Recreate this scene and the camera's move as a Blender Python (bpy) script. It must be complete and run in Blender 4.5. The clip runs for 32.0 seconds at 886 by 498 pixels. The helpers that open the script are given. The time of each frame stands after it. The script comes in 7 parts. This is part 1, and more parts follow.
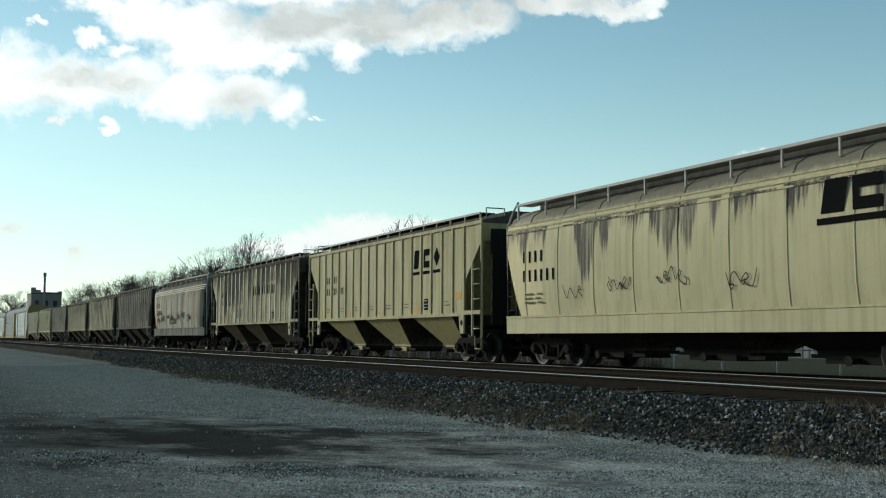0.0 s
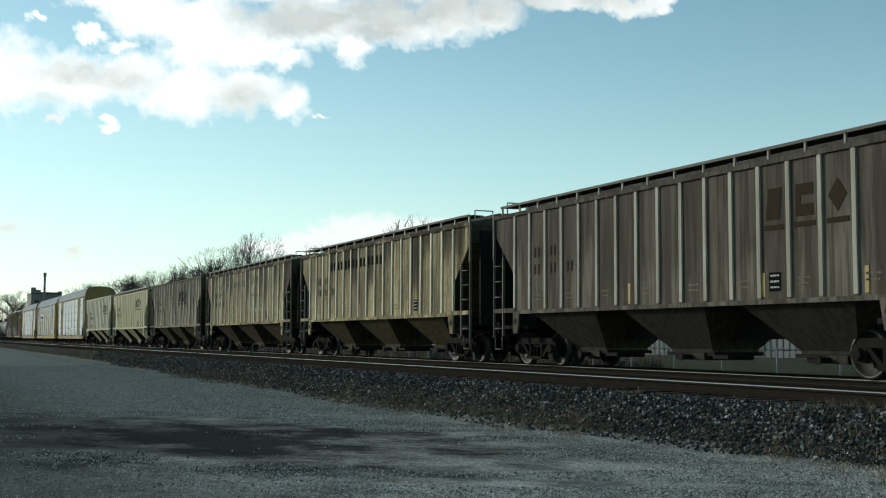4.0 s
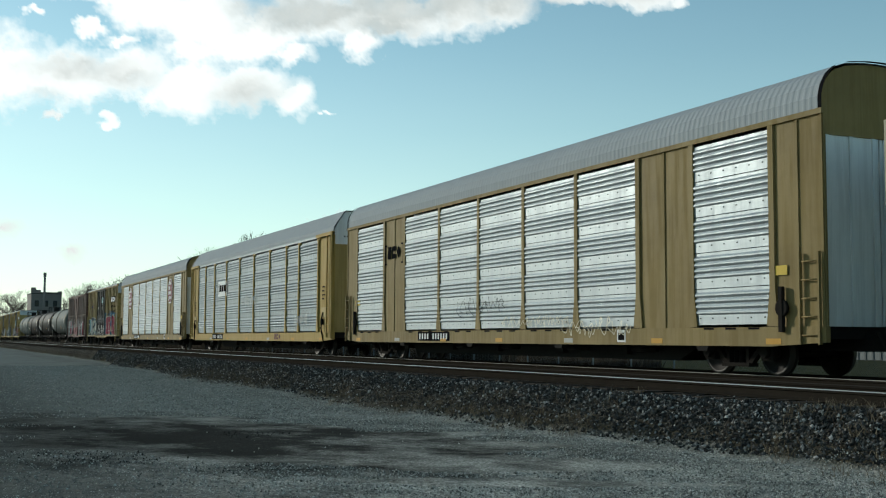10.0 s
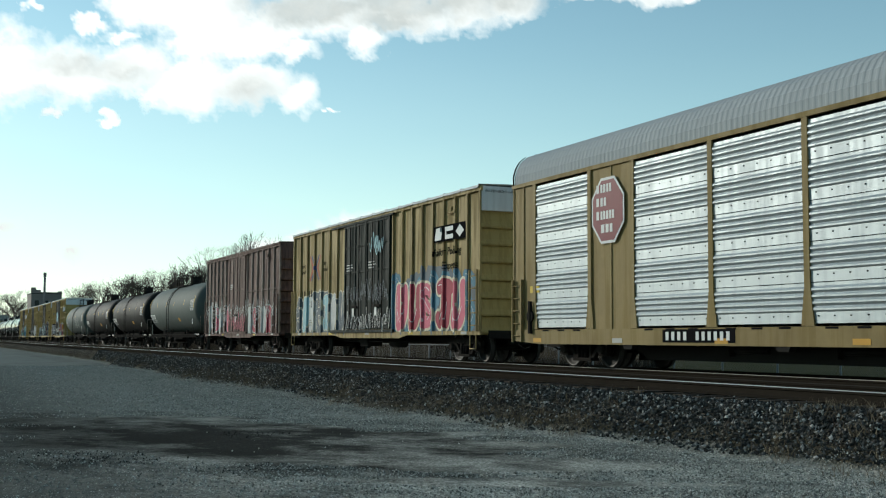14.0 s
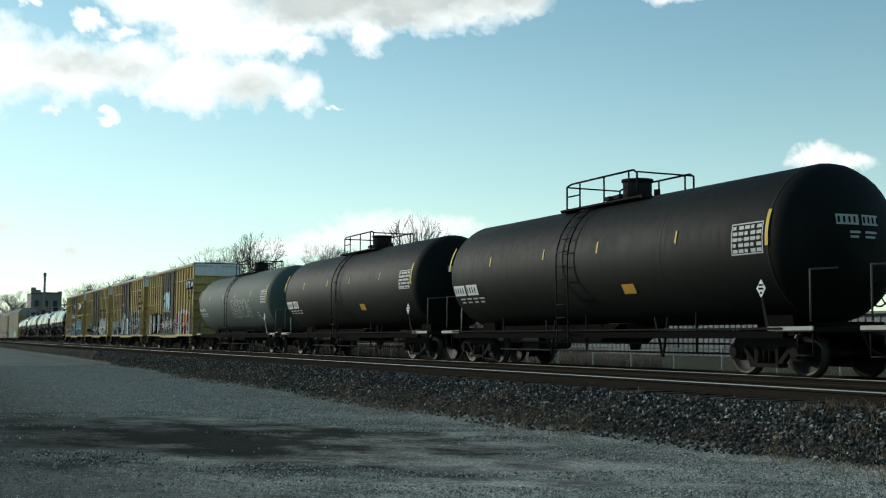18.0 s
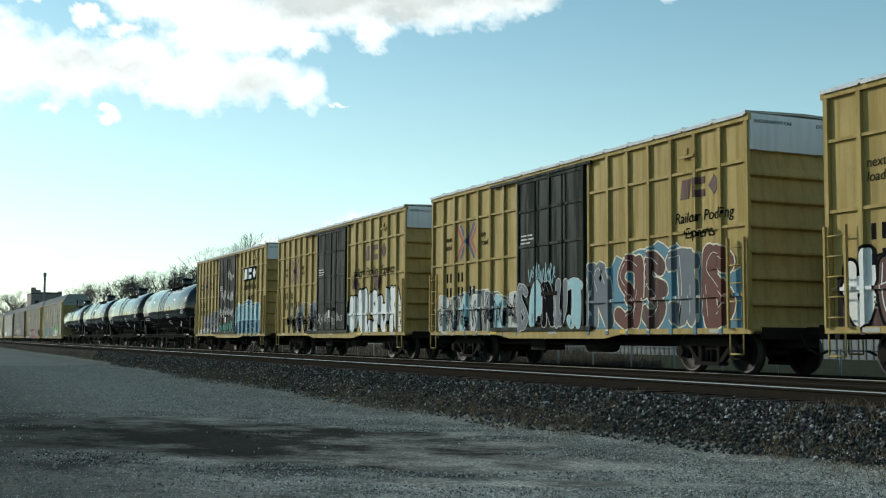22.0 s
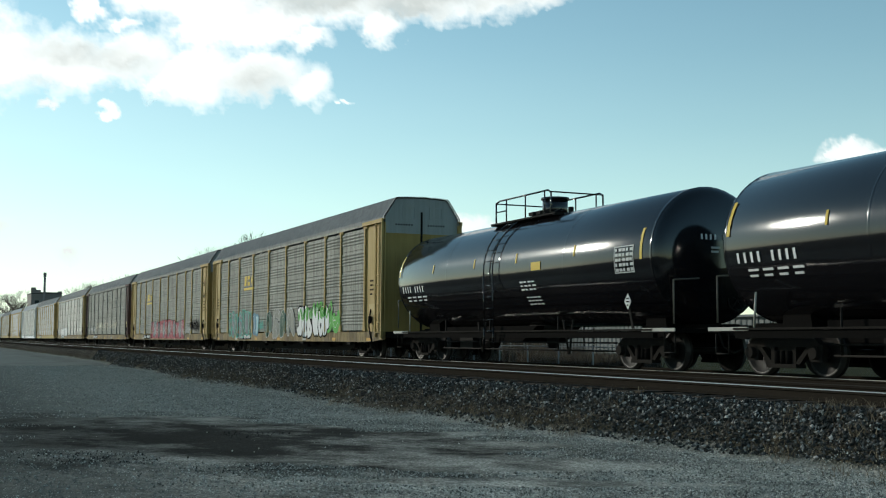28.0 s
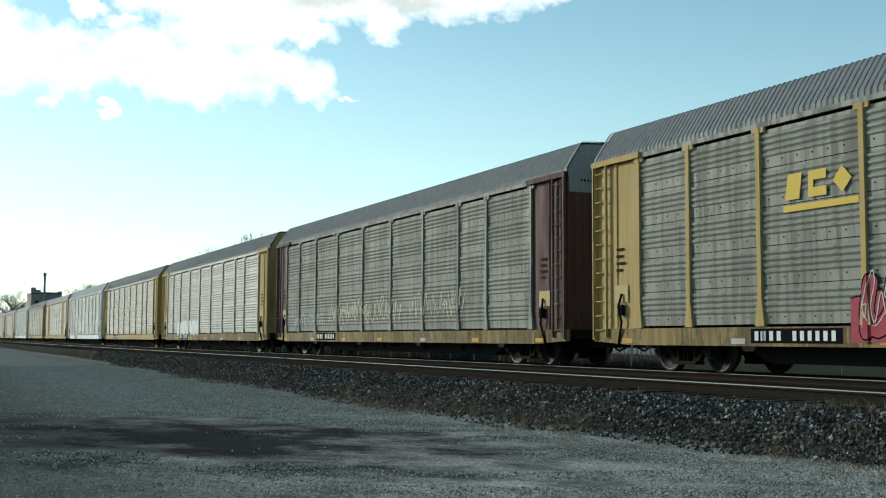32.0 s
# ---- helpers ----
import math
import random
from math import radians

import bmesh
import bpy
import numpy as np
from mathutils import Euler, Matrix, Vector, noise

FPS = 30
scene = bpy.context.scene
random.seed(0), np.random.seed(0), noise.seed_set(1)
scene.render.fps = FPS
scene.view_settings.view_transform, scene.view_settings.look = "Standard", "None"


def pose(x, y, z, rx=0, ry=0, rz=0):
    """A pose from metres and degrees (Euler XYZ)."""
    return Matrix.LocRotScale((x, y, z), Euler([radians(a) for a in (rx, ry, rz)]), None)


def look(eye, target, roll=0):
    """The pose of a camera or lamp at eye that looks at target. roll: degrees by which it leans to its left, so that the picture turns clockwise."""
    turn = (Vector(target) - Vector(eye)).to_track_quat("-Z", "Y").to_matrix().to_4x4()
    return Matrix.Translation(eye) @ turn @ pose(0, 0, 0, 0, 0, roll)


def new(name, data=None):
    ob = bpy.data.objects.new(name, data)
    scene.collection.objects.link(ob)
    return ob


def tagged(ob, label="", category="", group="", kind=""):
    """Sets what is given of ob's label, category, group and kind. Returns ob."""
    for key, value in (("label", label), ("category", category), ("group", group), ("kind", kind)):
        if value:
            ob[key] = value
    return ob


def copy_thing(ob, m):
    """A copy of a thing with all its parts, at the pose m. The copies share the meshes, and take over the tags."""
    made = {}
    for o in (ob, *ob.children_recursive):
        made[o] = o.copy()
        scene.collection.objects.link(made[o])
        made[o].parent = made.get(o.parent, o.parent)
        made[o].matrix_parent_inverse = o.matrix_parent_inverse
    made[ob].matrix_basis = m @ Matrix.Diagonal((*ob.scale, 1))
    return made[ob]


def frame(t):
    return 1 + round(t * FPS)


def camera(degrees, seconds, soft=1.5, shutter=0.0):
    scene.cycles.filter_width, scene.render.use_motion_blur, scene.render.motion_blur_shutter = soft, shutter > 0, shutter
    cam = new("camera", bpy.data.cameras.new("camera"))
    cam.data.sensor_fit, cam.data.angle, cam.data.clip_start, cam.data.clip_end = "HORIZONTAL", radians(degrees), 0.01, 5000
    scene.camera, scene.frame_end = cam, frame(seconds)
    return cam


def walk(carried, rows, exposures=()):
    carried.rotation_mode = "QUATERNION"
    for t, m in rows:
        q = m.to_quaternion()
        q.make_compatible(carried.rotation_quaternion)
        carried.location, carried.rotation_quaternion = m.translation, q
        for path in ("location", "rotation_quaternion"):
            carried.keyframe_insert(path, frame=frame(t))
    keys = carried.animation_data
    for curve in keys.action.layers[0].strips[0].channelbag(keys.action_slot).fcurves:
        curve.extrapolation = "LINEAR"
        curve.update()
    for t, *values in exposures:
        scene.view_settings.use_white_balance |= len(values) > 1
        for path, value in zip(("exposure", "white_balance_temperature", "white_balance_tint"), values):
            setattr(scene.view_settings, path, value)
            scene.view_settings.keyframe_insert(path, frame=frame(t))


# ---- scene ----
EYE = Vector((0.0, 0.0, 0.6728))
YAW, PITCH = radians(155.6926), radians(4.5306)
AHEAD = Vector((math.cos(YAW) * math.cos(PITCH), math.sin(YAW) * math.cos(PITCH), math.sin(PITCH)))
cam = camera(42.279, 32.0, 1.15)
VIEW = look(EYE, EYE + 50 * AHEAD, 0.309)
walk(cam, [(0, VIEW), (32, VIEW)], [(0, -0.22, 6200, 6), (8, -0.18, 6200, 6), (9.5, -0.23, 6200, 6), (12.5, -0.13, 6200, 6), (14, -0.12, 6200, 6), (17, -0.16, 6200, 6), (19.5, -0.14, 6200, 6), (21, -0.01, 6200, 6), (23.6, -0.02, 6200, 6), (25, -0.18, 6200, 6), (28, -0.12, 6200, 6), (29.6, 0.10, 6200, 6), (32, 0.12, 6200, 6)])

# ---- light ----
SUN_AZ, SUN_EL = radians(212), radians(17)
world = bpy.data.worlds.new("sky")
scene.world = world
world.use_nodes = True
wn = world.node_tree.nodes
sky = wn.new("ShaderNodeTexSky")
sky.sky_type, sky.sun_disc = "NISHITA", False
sky.sun_elevation, sky.sun_rotation = SUN_EL, radians(90) - SUN_AZ
sky.air_density, sky.dust_density, sky.ozone_density = 1.0, 0.08, 1.8
wn["Background"].inputs["Strength"].default_value = 0.172
tint = wn.new("ShaderNodeMix")
tint.data_type, tint.blend_type = "RGBA", "MULTIPLY"
tint.inputs[0].default_value, tint.inputs[7].default_value = 1.0, (0.875, 0.99, 0.83, 1)
world.node_tree.links.new(sky.outputs[0], tint.inputs[6])
world.node_tree.links.new(tint.outputs[2], wn["Background"].inputs["Color"])
sun = new("sun", bpy.data.lights.new("sun", "SUN"))
sun.data.energy, sun.data.angle, sun.data.color = 3.95, radians(4), (1.0, 0.92, 0.79)
sun.matrix_world = look((-60, -30, 30), (-60 - math.cos(SUN_AZ) * math.cos(SUN_EL), -30 - math.sin(SUN_AZ) * math.cos(SUN_EL), 30 - math.sin(SUN_EL)))

# ---- tracks and train lines ----
NEAR_Y, FAR_Y = 12.50, 16.11      # centre lines of the two tracks; z = 0 is the railhead
GAUGE = 0.75                      # half the distance between railhead centres
LOT_Z, FIELD_Z = -0.90, -1.10


def travelled(t):
    """Metres that the train has run by t seconds."""
    return 17.4 * t - 0.01 * t * t


# ---- node helpers ----
def node(nt, kind, at=None, **sets):
    n = nt.nodes.new(kind)
    for key, value in (at or {}).items():
        if isinstance(value, bpy.types.NodeSocket):
            nt.links.new(value, n.inputs[key])
        else:
            n.inputs[key].default_value = value
    if "operation" in sets:
        n.operation = sets["operation"]
    if "blend" in sets:
        n.blend_type = sets["blend"]
    return n


def ramp(nt, fac, stops):
    n = nt.nodes.new("ShaderNodeValToRGB")
    nt.links.new(fac, n.inputs[0])
    el = n.color_ramp.elements
    while len(el) < len(stops):
        el.new(0.5)
    for e, (pos, c) in zip(el, stops):
        e.position = pos
        e.color = (*c, 1) if isinstance(c, tuple) else (c, c, c, 1)
    return n.outputs[0]


def noisy(nt, vec, scale, detail=5, rough=0.6):
    return node(nt, "ShaderNodeTexNoise", {"Vector": vec, "Scale": scale, "Detail": detail, "Roughness": rough}).outputs["Fac"]


def stretched(nt, vec, sx, sy, sz):
    n = node(nt, "ShaderNodeMapping", {"Vector": vec})
    n.inputs["Scale"].default_value = (sx, sy, sz)
    return n.outputs[0]


def blend(nt, fac, a, b, how="MIX"):
    n = nt.nodes.new("ShaderNodeMix")
    n.data_type, n.blend_type = "RGBA", how
    for key, value in ((0, fac), (6, a), (7, b)):
        if isinstance(value, bpy.types.NodeSocket):
            nt.links.new(value, n.inputs[key])
        elif isinstance(value, tuple):
            n.inputs[key].default_value = (*value, 1)
        else:
            n.inputs[key].default_value = value
    return n.outputs[2]


def calc(nt, op, a, b=0.0):
    n = nt.nodes.new("ShaderNodeMath")
    n.operation, n.use_clamp = op, False
    for key, value in ((0, a), (1, b)):
        if isinstance(value, bpy.types.NodeSocket):
            nt.links.new(value, n.inputs[key])
        else:
            n.inputs[key].default_value = value
    return n.outputs[0]


def material(name, rough=0.6, metal=0.0, spec=0.4):
    m = bpy.data.materials.new(name)
    m.use_nodes = True
    nt = m.node_tree
    b = nt.nodes["Principled BSDF"]
    b.inputs["Roughness"].default_value, b.inputs["Metallic"].default_value = rough, metal
    b.inputs["Specular IOR Level"].default_value = spec
    vec = nt.nodes.new("ShaderNodeTexCoord").outputs["Object"]
    return m, nt, b, vec


def bump(nt, b, height, strength, dist=0.01):
    n = node(nt, "ShaderNodeBump", {"Height": height, "Strength": strength, "Distance": dist})
    nt.links.new(n.outputs[0], b.inputs["Normal"])


def paint(name, base, dirt=(0.05, 0.045, 0.04), streak=0.35, blotch=0.3, hang=0.0, hang_z=(2.2, 3.9), rust=0.0, rough=0.72, metal=0.0, spec=0.15, flake=0.0, bands=0.0, wave=0.2, smear=0.0, cells=None, runs=0.0, warm=0.0):
    """Weathered paint: rain streaks running down, soft blotches, and grime that hangs from the roof edge."""
    m, nt, b, vec = material(name, rough, metal, spec)
    rnd = nt.nodes.new("ShaderNodeObjectInfo").outputs["Random"]
    off = node(nt, "ShaderNodeCombineXYZ", {"X": calc(nt, "MULTIPLY", rnd, 37.0)}).outputs[0]
    vec2 = node(nt, "ShaderNodeVectorMath", {0: vec, 1: off}, operation="ADD").outputs[0]
    lines = noisy(nt, stretched(nt, vec2, 7, 7, 0.35), 1.0, 6, 0.65)
    lines = ramp(nt, lines, [(0.46, 0.0), (0.58, 1.0)])
    large = ramp(nt, noisy(nt, vec2, 0.55, 5, 0.6), [(0.42, 0.0), (0.68, 1.0)])
    fine = noisy(nt, vec2, 14, 4, 0.7)
    col = blend(nt, calc(nt, "MULTIPLY", large, blotch), base, tuple(0.6 * c + 0.4 * d for c, d in zip(base, dirt)))
    col = blend(nt, calc(nt, "MULTIPLY", lines, streak), col, dirt)
    col = blend(nt, calc(nt, "MULTIPLY", fine, 0.25), col, tuple(0.72 * c for c in base))
    if hang:
        z = node(nt, "ShaderNodeSeparateXYZ", {0: vec}).outputs["Z"]
        z = node(nt, "ShaderNodeMapRange", {0: z, 1: hang_z[0], 2: hang_z[1], 3: 0.0, 4: 0.55}).outputs[0]
        drip = calc(nt, "ADD", calc(nt, "MULTIPLY", calc(nt, "SUBTRACT", noisy(nt, stretched(nt, vec2, 0.62, 0.62, 0.05), 1.0, 2, 0.5), 0.22), 2.4), calc(nt, "MULTIPLY", calc(nt, "SUBTRACT", noisy(nt, stretched(nt, vec2, 2.6, 2.6, 0.12), 1.0, 5, 0.7), 0.62), 1.0))
        mask = ramp(nt, calc(nt, "ADD", z, calc(nt, "MULTIPLY", drip, 0.75)), [(0.50, 0.0), (0.62, 1.0)])
        col = blend(nt, calc(nt, "MULTIPLY", mask, hang), col, dirt)
    if bands:
        wide = ramp(nt, noisy(nt, stretched(nt, vec2, 2.4, 2.4, 0.14), 1.0, 4, 0.6), [(0.42, 0.0), (0.60, 1.0)])
        thin = ramp(nt, noisy(nt, stretched(nt, vec2, 15, 15, 0.5), 1.0, 4, 0.7), [(0.50, 0.0), (0.62, 1.0)])
        col = blend(nt, calc(nt, "MULTIPLY", wide, bands), col, tuple(0.25 * c + 0.75 * d for c, d in zip(base, dirt)))
        col = blend(nt, calc(nt, "MULTIPLY", thin, bands * 0.4), col, dirt)
    if flake:
        zone = noisy(nt, stretched(nt, vec2, 0.8, 0.8, 0.3), 1.0, 2, 0.5)
        chips = noisy(nt, stretched(nt, vec2, 15, 15, 3.0), 1.0, 7, 0.75)
        torn = ramp(nt, calc(nt, "ADD", zone, calc(nt, "MULTIPLY", calc(nt, "SUBTRACT", chips, 0.5), 1.15)), [(0.50, 0.0), (0.54, 1.0)])
        col = blend(nt, calc(nt, "MULTIPLY", torn, flake), col, dirt)
    if warm:
        # wide rusty bleeding
        zone = ramp(nt, noisy(nt, stretched(nt, vec2, 0.5, 0.5, 0.28), 1.0, 4, 0.6), [(0.44, 0.0), (0.62, 1.0)])
        col = blend(nt, calc(nt, "MULTIPLY", zone, warm), col, (0.30, 0.205, 0.10))
    if runs:
        # sparse dark drips that run most of the way down
        trail = noisy(nt, stretched(nt, vec2, 3.2, 3.2, 0.10), 1.0, 3, 0.6)
        trail = ramp(nt, calc(nt, "ABSOLUTE", calc(nt, "SUBTRACT", trail, 0.56)), [(0.0, 1.0), (0.012, 0.75), (0.03, 0.0)])
        torn = ramp(nt, noisy(nt, stretched(nt, vec2, 2.0, 2.0, 0.9), 1.0, 5, 0.7), [(0.40, 0.0), (0.56, 1.0)])
        col = blend(nt, calc(nt, "MULTIPLY", calc(nt, "MULTIPLY", trail, torn), runs), col, dirt)
    if smear:
        # brushed black smears below the roof moulding, and a dusty roof
        sep = node(nt, "ShaderNodeSeparateXYZ", {0: vec})
        zone = noisy(nt, node(nt, "ShaderNodeCombineXYZ", {"X": node(nt, "ShaderNodeSeparateXYZ", {0: vec2}).outputs["X"]}).outputs[0], 0.62, 2, 0.5)
        ragged = noisy(nt, stretched(nt, vec2, 7, 7, 0.12), 1.0, 5, 0.75)
        low = calc(nt, "SUBTRACT", 3.62, calc(nt, "ADD", calc(nt, "MULTIPLY", calc(nt, "SUBTRACT", zone, 0.455), 9.0), calc(nt, "MULTIPLY", calc(nt, "SUBTRACT", ragged, 0.5), 2.2)))
        mask = calc(nt, "MULTIPLY", ramp(nt, calc(nt, "SUBTRACT", sep.outputs["Z"], low), [(0.0, 0.0), (0.30, 1.0)]), ramp(nt, ragged, [(0.34, 0.35), (0.55, 1.0)]))
        mask = calc(nt, "MULTIPLY", mask, calc(nt, "LESS_THAN", sep.outputs["Z"], 3.62))
        col = blend(nt, calc(nt, "MULTIPLY", mask, smear), col, dirt)
        dust = node(nt, "ShaderNodeMapRange", {0: calc(nt, "ADD", sep.outputs["Z"], calc(nt, "MULTIPLY", ragged, 0.3)), 1: 3.90, 2: 4.06, 3: 0.0, 4: 0.82}).outputs[0]
        col = blend(nt, dust, col, (0.115, 0.104, 0.09))
    if cells:
        # each sheet between two ribs has kept its soot down to a height of its own
        start, width, z_low, z_high, much = cells
        sep = node(nt, "ShaderNodeSeparateXYZ", {0: vec})
        sheet = calc(nt, "FLOOR", calc(nt, "DIVIDE", calc(nt, "SUBTRACT", sep.outputs["X"], start), width))
        own = node(nt, "ShaderNodeTexWhiteNoise", {"Vector": node(nt, "ShaderNodeCombineXYZ", {"X": sheet, "Y": calc(nt, "FLOOR", calc(nt, "MULTIPLY", rnd, 90.0))}).outputs[0]}).outputs["Value"]
        edge = calc(nt, "ADD", z_low, calc(nt, "MULTIPLY", own, z_high - z_low))
        torn = calc(nt, "MULTIPLY", calc(nt, "SUBTRACT", noisy(nt, stretched(nt, vec2, 13, 13, 0.7), 1.0, 6, 0.75), 0.5), 3.4)
        mask = ramp(nt, calc(nt, "ADD", calc(nt, "SUBTRACT", sep.outputs["Z"], edge), torn), [(0.0, 0.0), (0.35, 0.75), (1.0, 1.0)])
        col = blend(nt, calc(nt, "MULTIPLY", mask, much), col, dirt)
    if rust:
        spots = ramp(nt, noisy(nt, stretched(nt, vec2, 3, 3, 1.2), 1.6, 6, 0.75), [(0.62, 0.0), (0.72, 1.0)])
        col = blend(nt, calc(nt, "MULTIPLY", spots, rust), col, (0.13, 0.05, 0.02))
    nt.links.new(col, b.inputs["Base Color"])
    nt.links.new(ramp(nt, lines, [(0.0, rough * (1 - min(0.1, streak))), (1.0, min(1.0, rough * (1 + min(0.3, streak))))]), b.inputs["Roughness"])
    bump(nt, b, calc(nt, "ADD", noisy(nt, vec2, 1.6, 2), calc(nt, "MULTIPLY", noisy(nt, vec2, 9.0, 4), 0.25)), wave, 0.05)
    return m


def plain(name, base, rough=0.7, metal=0.0, vary=0.25, scale=6.0, spec=0.15):
    m, nt, b, vec = material(name, rough, metal, spec)
    n = noisy(nt, vec, scale, 5)
    nt.links.new(blend(nt, calc(nt, "MULTIPLY", n, 2 * vary), base, tuple(0.5 * c for c in base)), b.inputs["Base Color"])
    bump(nt, b, noisy(nt, vec, scale * 5, 3), 0.1)
    return m


# ---- materials ----
IRON = plain("truck_iron", (0.030, 0.0265, 0.0235), 0.9, 0.0, 0.6, spec=0.02)
WHEEL = plain("wheel_steel", (0.014, 0.0125, 0.011), 0.6, 0.2)
TREAD = plain("bright_tread", (0.042, 0.039, 0.036), 0.5, 0.3, 0.2)
SPRING = plain("oily_spring_steel", (0.008, 0.0075, 0.007), 0.95, spec=0.02)
UNDER = plain("underframe_black", (0.021, 0.0195, 0.018), 0.8, spec=0.05)
GRIP = plain("ladder_white", (0.42, 0.41, 0.37), 0.6)
FADED_AMBER = plain("faded_reflector", (0.46, 0.34, 0.14), 0.6)
FADED_WORDS = plain("faded_brown_lettering", (0.05, 0.038, 0.026), 0.9, spec=0.0)
FADED_INK = plain("faded_lettering", (0.20, 0.18, 0.125), 0.9, spec=0.0)
DULL_GRIP = plain("ladder_grimy", (0.13, 0.12, 0.10), 0.7)
INK = plain("black_lettering", (0.012, 0.0115, 0.012), 0.9, 0.0, 0.1, spec=0.0)
CHALK = plain("white_lettering", (0.72, 0.72, 0.70), 0.7, 0.0, 0.15)
GOLD = plain("yellow_lettering", (0.60, 0.42, 0.06), 0.6, 0.0, 0.15)
AMBER = plain("orange_patch", (0.55, 0.30, 0.05), 0.6)
RUST = plain("rusty_steel", (0.030, 0.025, 0.020), 0.95, 0.0, 0.4, spec=0.0)


# ---- mesh helpers ----
def box(bm, x0, x1, y0, y1, z0, z1, slot=0):
    v = [bm.verts.new((x, y, z)) for x in (x0, x1) for y in (y0, y1) for z in (z0, z1)]
    for f in ((0, 1, 3, 2), (4, 6, 7, 5), (0, 4, 5, 1), (2, 3, 7, 6), (0, 2, 6, 4), (1, 5, 7, 3)):
        bm.faces.new([v[i] for i in f]).material_index = slot


def prism(bm, outline, y0, y1, slot=0):
    """A plate of that outline in x, z from y0 to y1."""
    a = [bm.verts.new((x, y0, z)) for x, z in outline]
    b = [bm.verts.new((x, y1, z)) for x, z in outline]
    n = len(a)
    bm.faces.new(a).material_index = slot
    bm.faces.new(b[::-1]).material_index = slot
    for i in range(n):
        j = (i + 1) % n
        bm.faces.new((a[j], a[i], b[i], b[j])).material_index = slot


def rod(bm, p, q, r, n=6, slot=0, r2=None):
    p, q = Vector(p), Vector(q)
    d = (q - p).normalized()
    s = d.orthogonal().normalized()
    u = d.cross(s)
    rings = []
    for c, rr in ((p, r), (q, r if r2 is None else r2)):
        rings.append([bm.verts.new(c + rr * (math.cos(2 * math.pi * i / n) * s + math.sin(2 * math.pi * i / n) * u)) for i in range(n)])
    for i in range(n):
        j = (i + 1) % n
        f = bm.faces.new((rings[0][i], rings[0][j], rings[1][j], rings[1][i]))
        f.material_index, f.smooth = slot, True
    bm.faces.new(rings[0][::-1]).material_index = slot
    bm.faces.new(rings[1]).material_index = slot


def tube(bm, points, r, n=6):
    for a, b in zip(points, points[1:]):
        rod(bm, a, b, r, n)


def loft(bm, rings, closed=False, slot=0, smooth=True, caps=True):
    vs = [[bm.verts.new(p) for p in ring] for ring in rings]
    m = len(vs[0])
    for a, b in zip(vs, vs[1:]):
        for i in range(m if closed else m - 1):
            j = (i + 1) % m
            f = bm.faces.new((a[i], a[j], b[j], b[i]))
            f.smooth, f.material_index = smooth, slot
    if caps and closed:
        bm.faces.new(vs[0][::-1])
        bm.faces.new(vs[-1])


def mesh_of(name, bm, mats):
    bmesh.ops.recalc_face_normals(bm, faces=bm.faces)
    me = bpy.data.meshes.new(name)
    bm.to_mesh(me)
    bm.free()
    for m in mats if isinstance(mats, (list, tuple)) else [mats]:
        me.materials.append(m)
    return me


def placed(name, me, parent, at=None, label=""):
    """A part on a mesh that other parts may share."""
    ob = new(name, me)
    ob.parent = parent
    if at is not None:
        ob.matrix_basis = at
    if label:
        ob["label"] = label
    return ob


def part(name, bm, mats, parent, label=""):
    return placed(name, mesh_of(name, bm, mats), parent, None, label)


def thing(name, label, category, group="", kind="", at=None):
    ob = new(name)
    ob.empty_display_size = 0.5
    tagged(ob, label, category, group, kind)
    if at is not None:
        ob.matrix_basis = at
    return ob


def ribbed(bm, width, ribs, thick, raised, z0, z1, half_rib=0.03):
    """An upright plate in one piece, along x from 0, with raised ribs on its lower y side."""
    line = [(0.0, thick)]
    edge = [(0.0, 0.0)]
    for r in sorted(ribs):
        edge += [(max(0.0, r - half_rib), 0.0), (max(0.0, r - half_rib), -raised), (min(width, r + half_rib), -raised), (min(width, r + half_rib), 0.0)]
    edge += [(width, 0.0), (width, thick)]
    outline = []
    for p in line + edge:
        if not outline or (abs(p[0] - outline[-1][0]) + abs(p[1] - outline[-1][1])) > 1e-5:
            outline.append(p)
    a = [bm.verts.new((x, y, z0)) for x, y in outline]
    b = [bm.verts.new((x, y, z1)) for x, y in outline]
    bm.faces.new(a)
    bm.faces.new(b[::-1])
    for i in range(len(a)):
        j = (i + 1) % len(a)
        bm.faces.new((a[i], a[j], b[j], b[i]))


def words(text, size, x, y, z, mat, parent, name="lettering", label="", lean=0.0, squeeze=1.0):
    """Flat lettering that stands in the x-z plane and reads from the lower y side."""
    cu = bpy.data.curves.new("words", "FONT")
    cu.body, cu.size, cu.extrude, cu.shear = text, size, 0.002, lean
    cu.resolution_u = 3
    ob = bpy.data.objects.new("words", cu)
    scene.collection.objects.link(ob)
    me = bpy.data.meshes.new_from_object(ob.evaluated_get(bpy.context.evaluated_depsgraph_get()))
    bpy.data.objects.remove(ob)
    me.transform(pose(x, y, z, 90) @ Matrix.Diagonal((squeeze, 1, 1, 1)))
    me.materials.clear()
    me.materials.append(mat)
    return placed(name, me, parent, None, label)


def mark_row(parent, x, z, pitches, height, y, mat, label="stencilled marks", fill=0.46):
    """A row of plain bars, one for each character; a negative pitch leaves a space."""
    for w in pitches:
        if w > 0:
            bm = bmesh.new()
            box(bm, x, x + w * fill, y - 0.004, y, z, z + height)
            part("lettering", bm, mat, parent, label)
        x += abs(w)


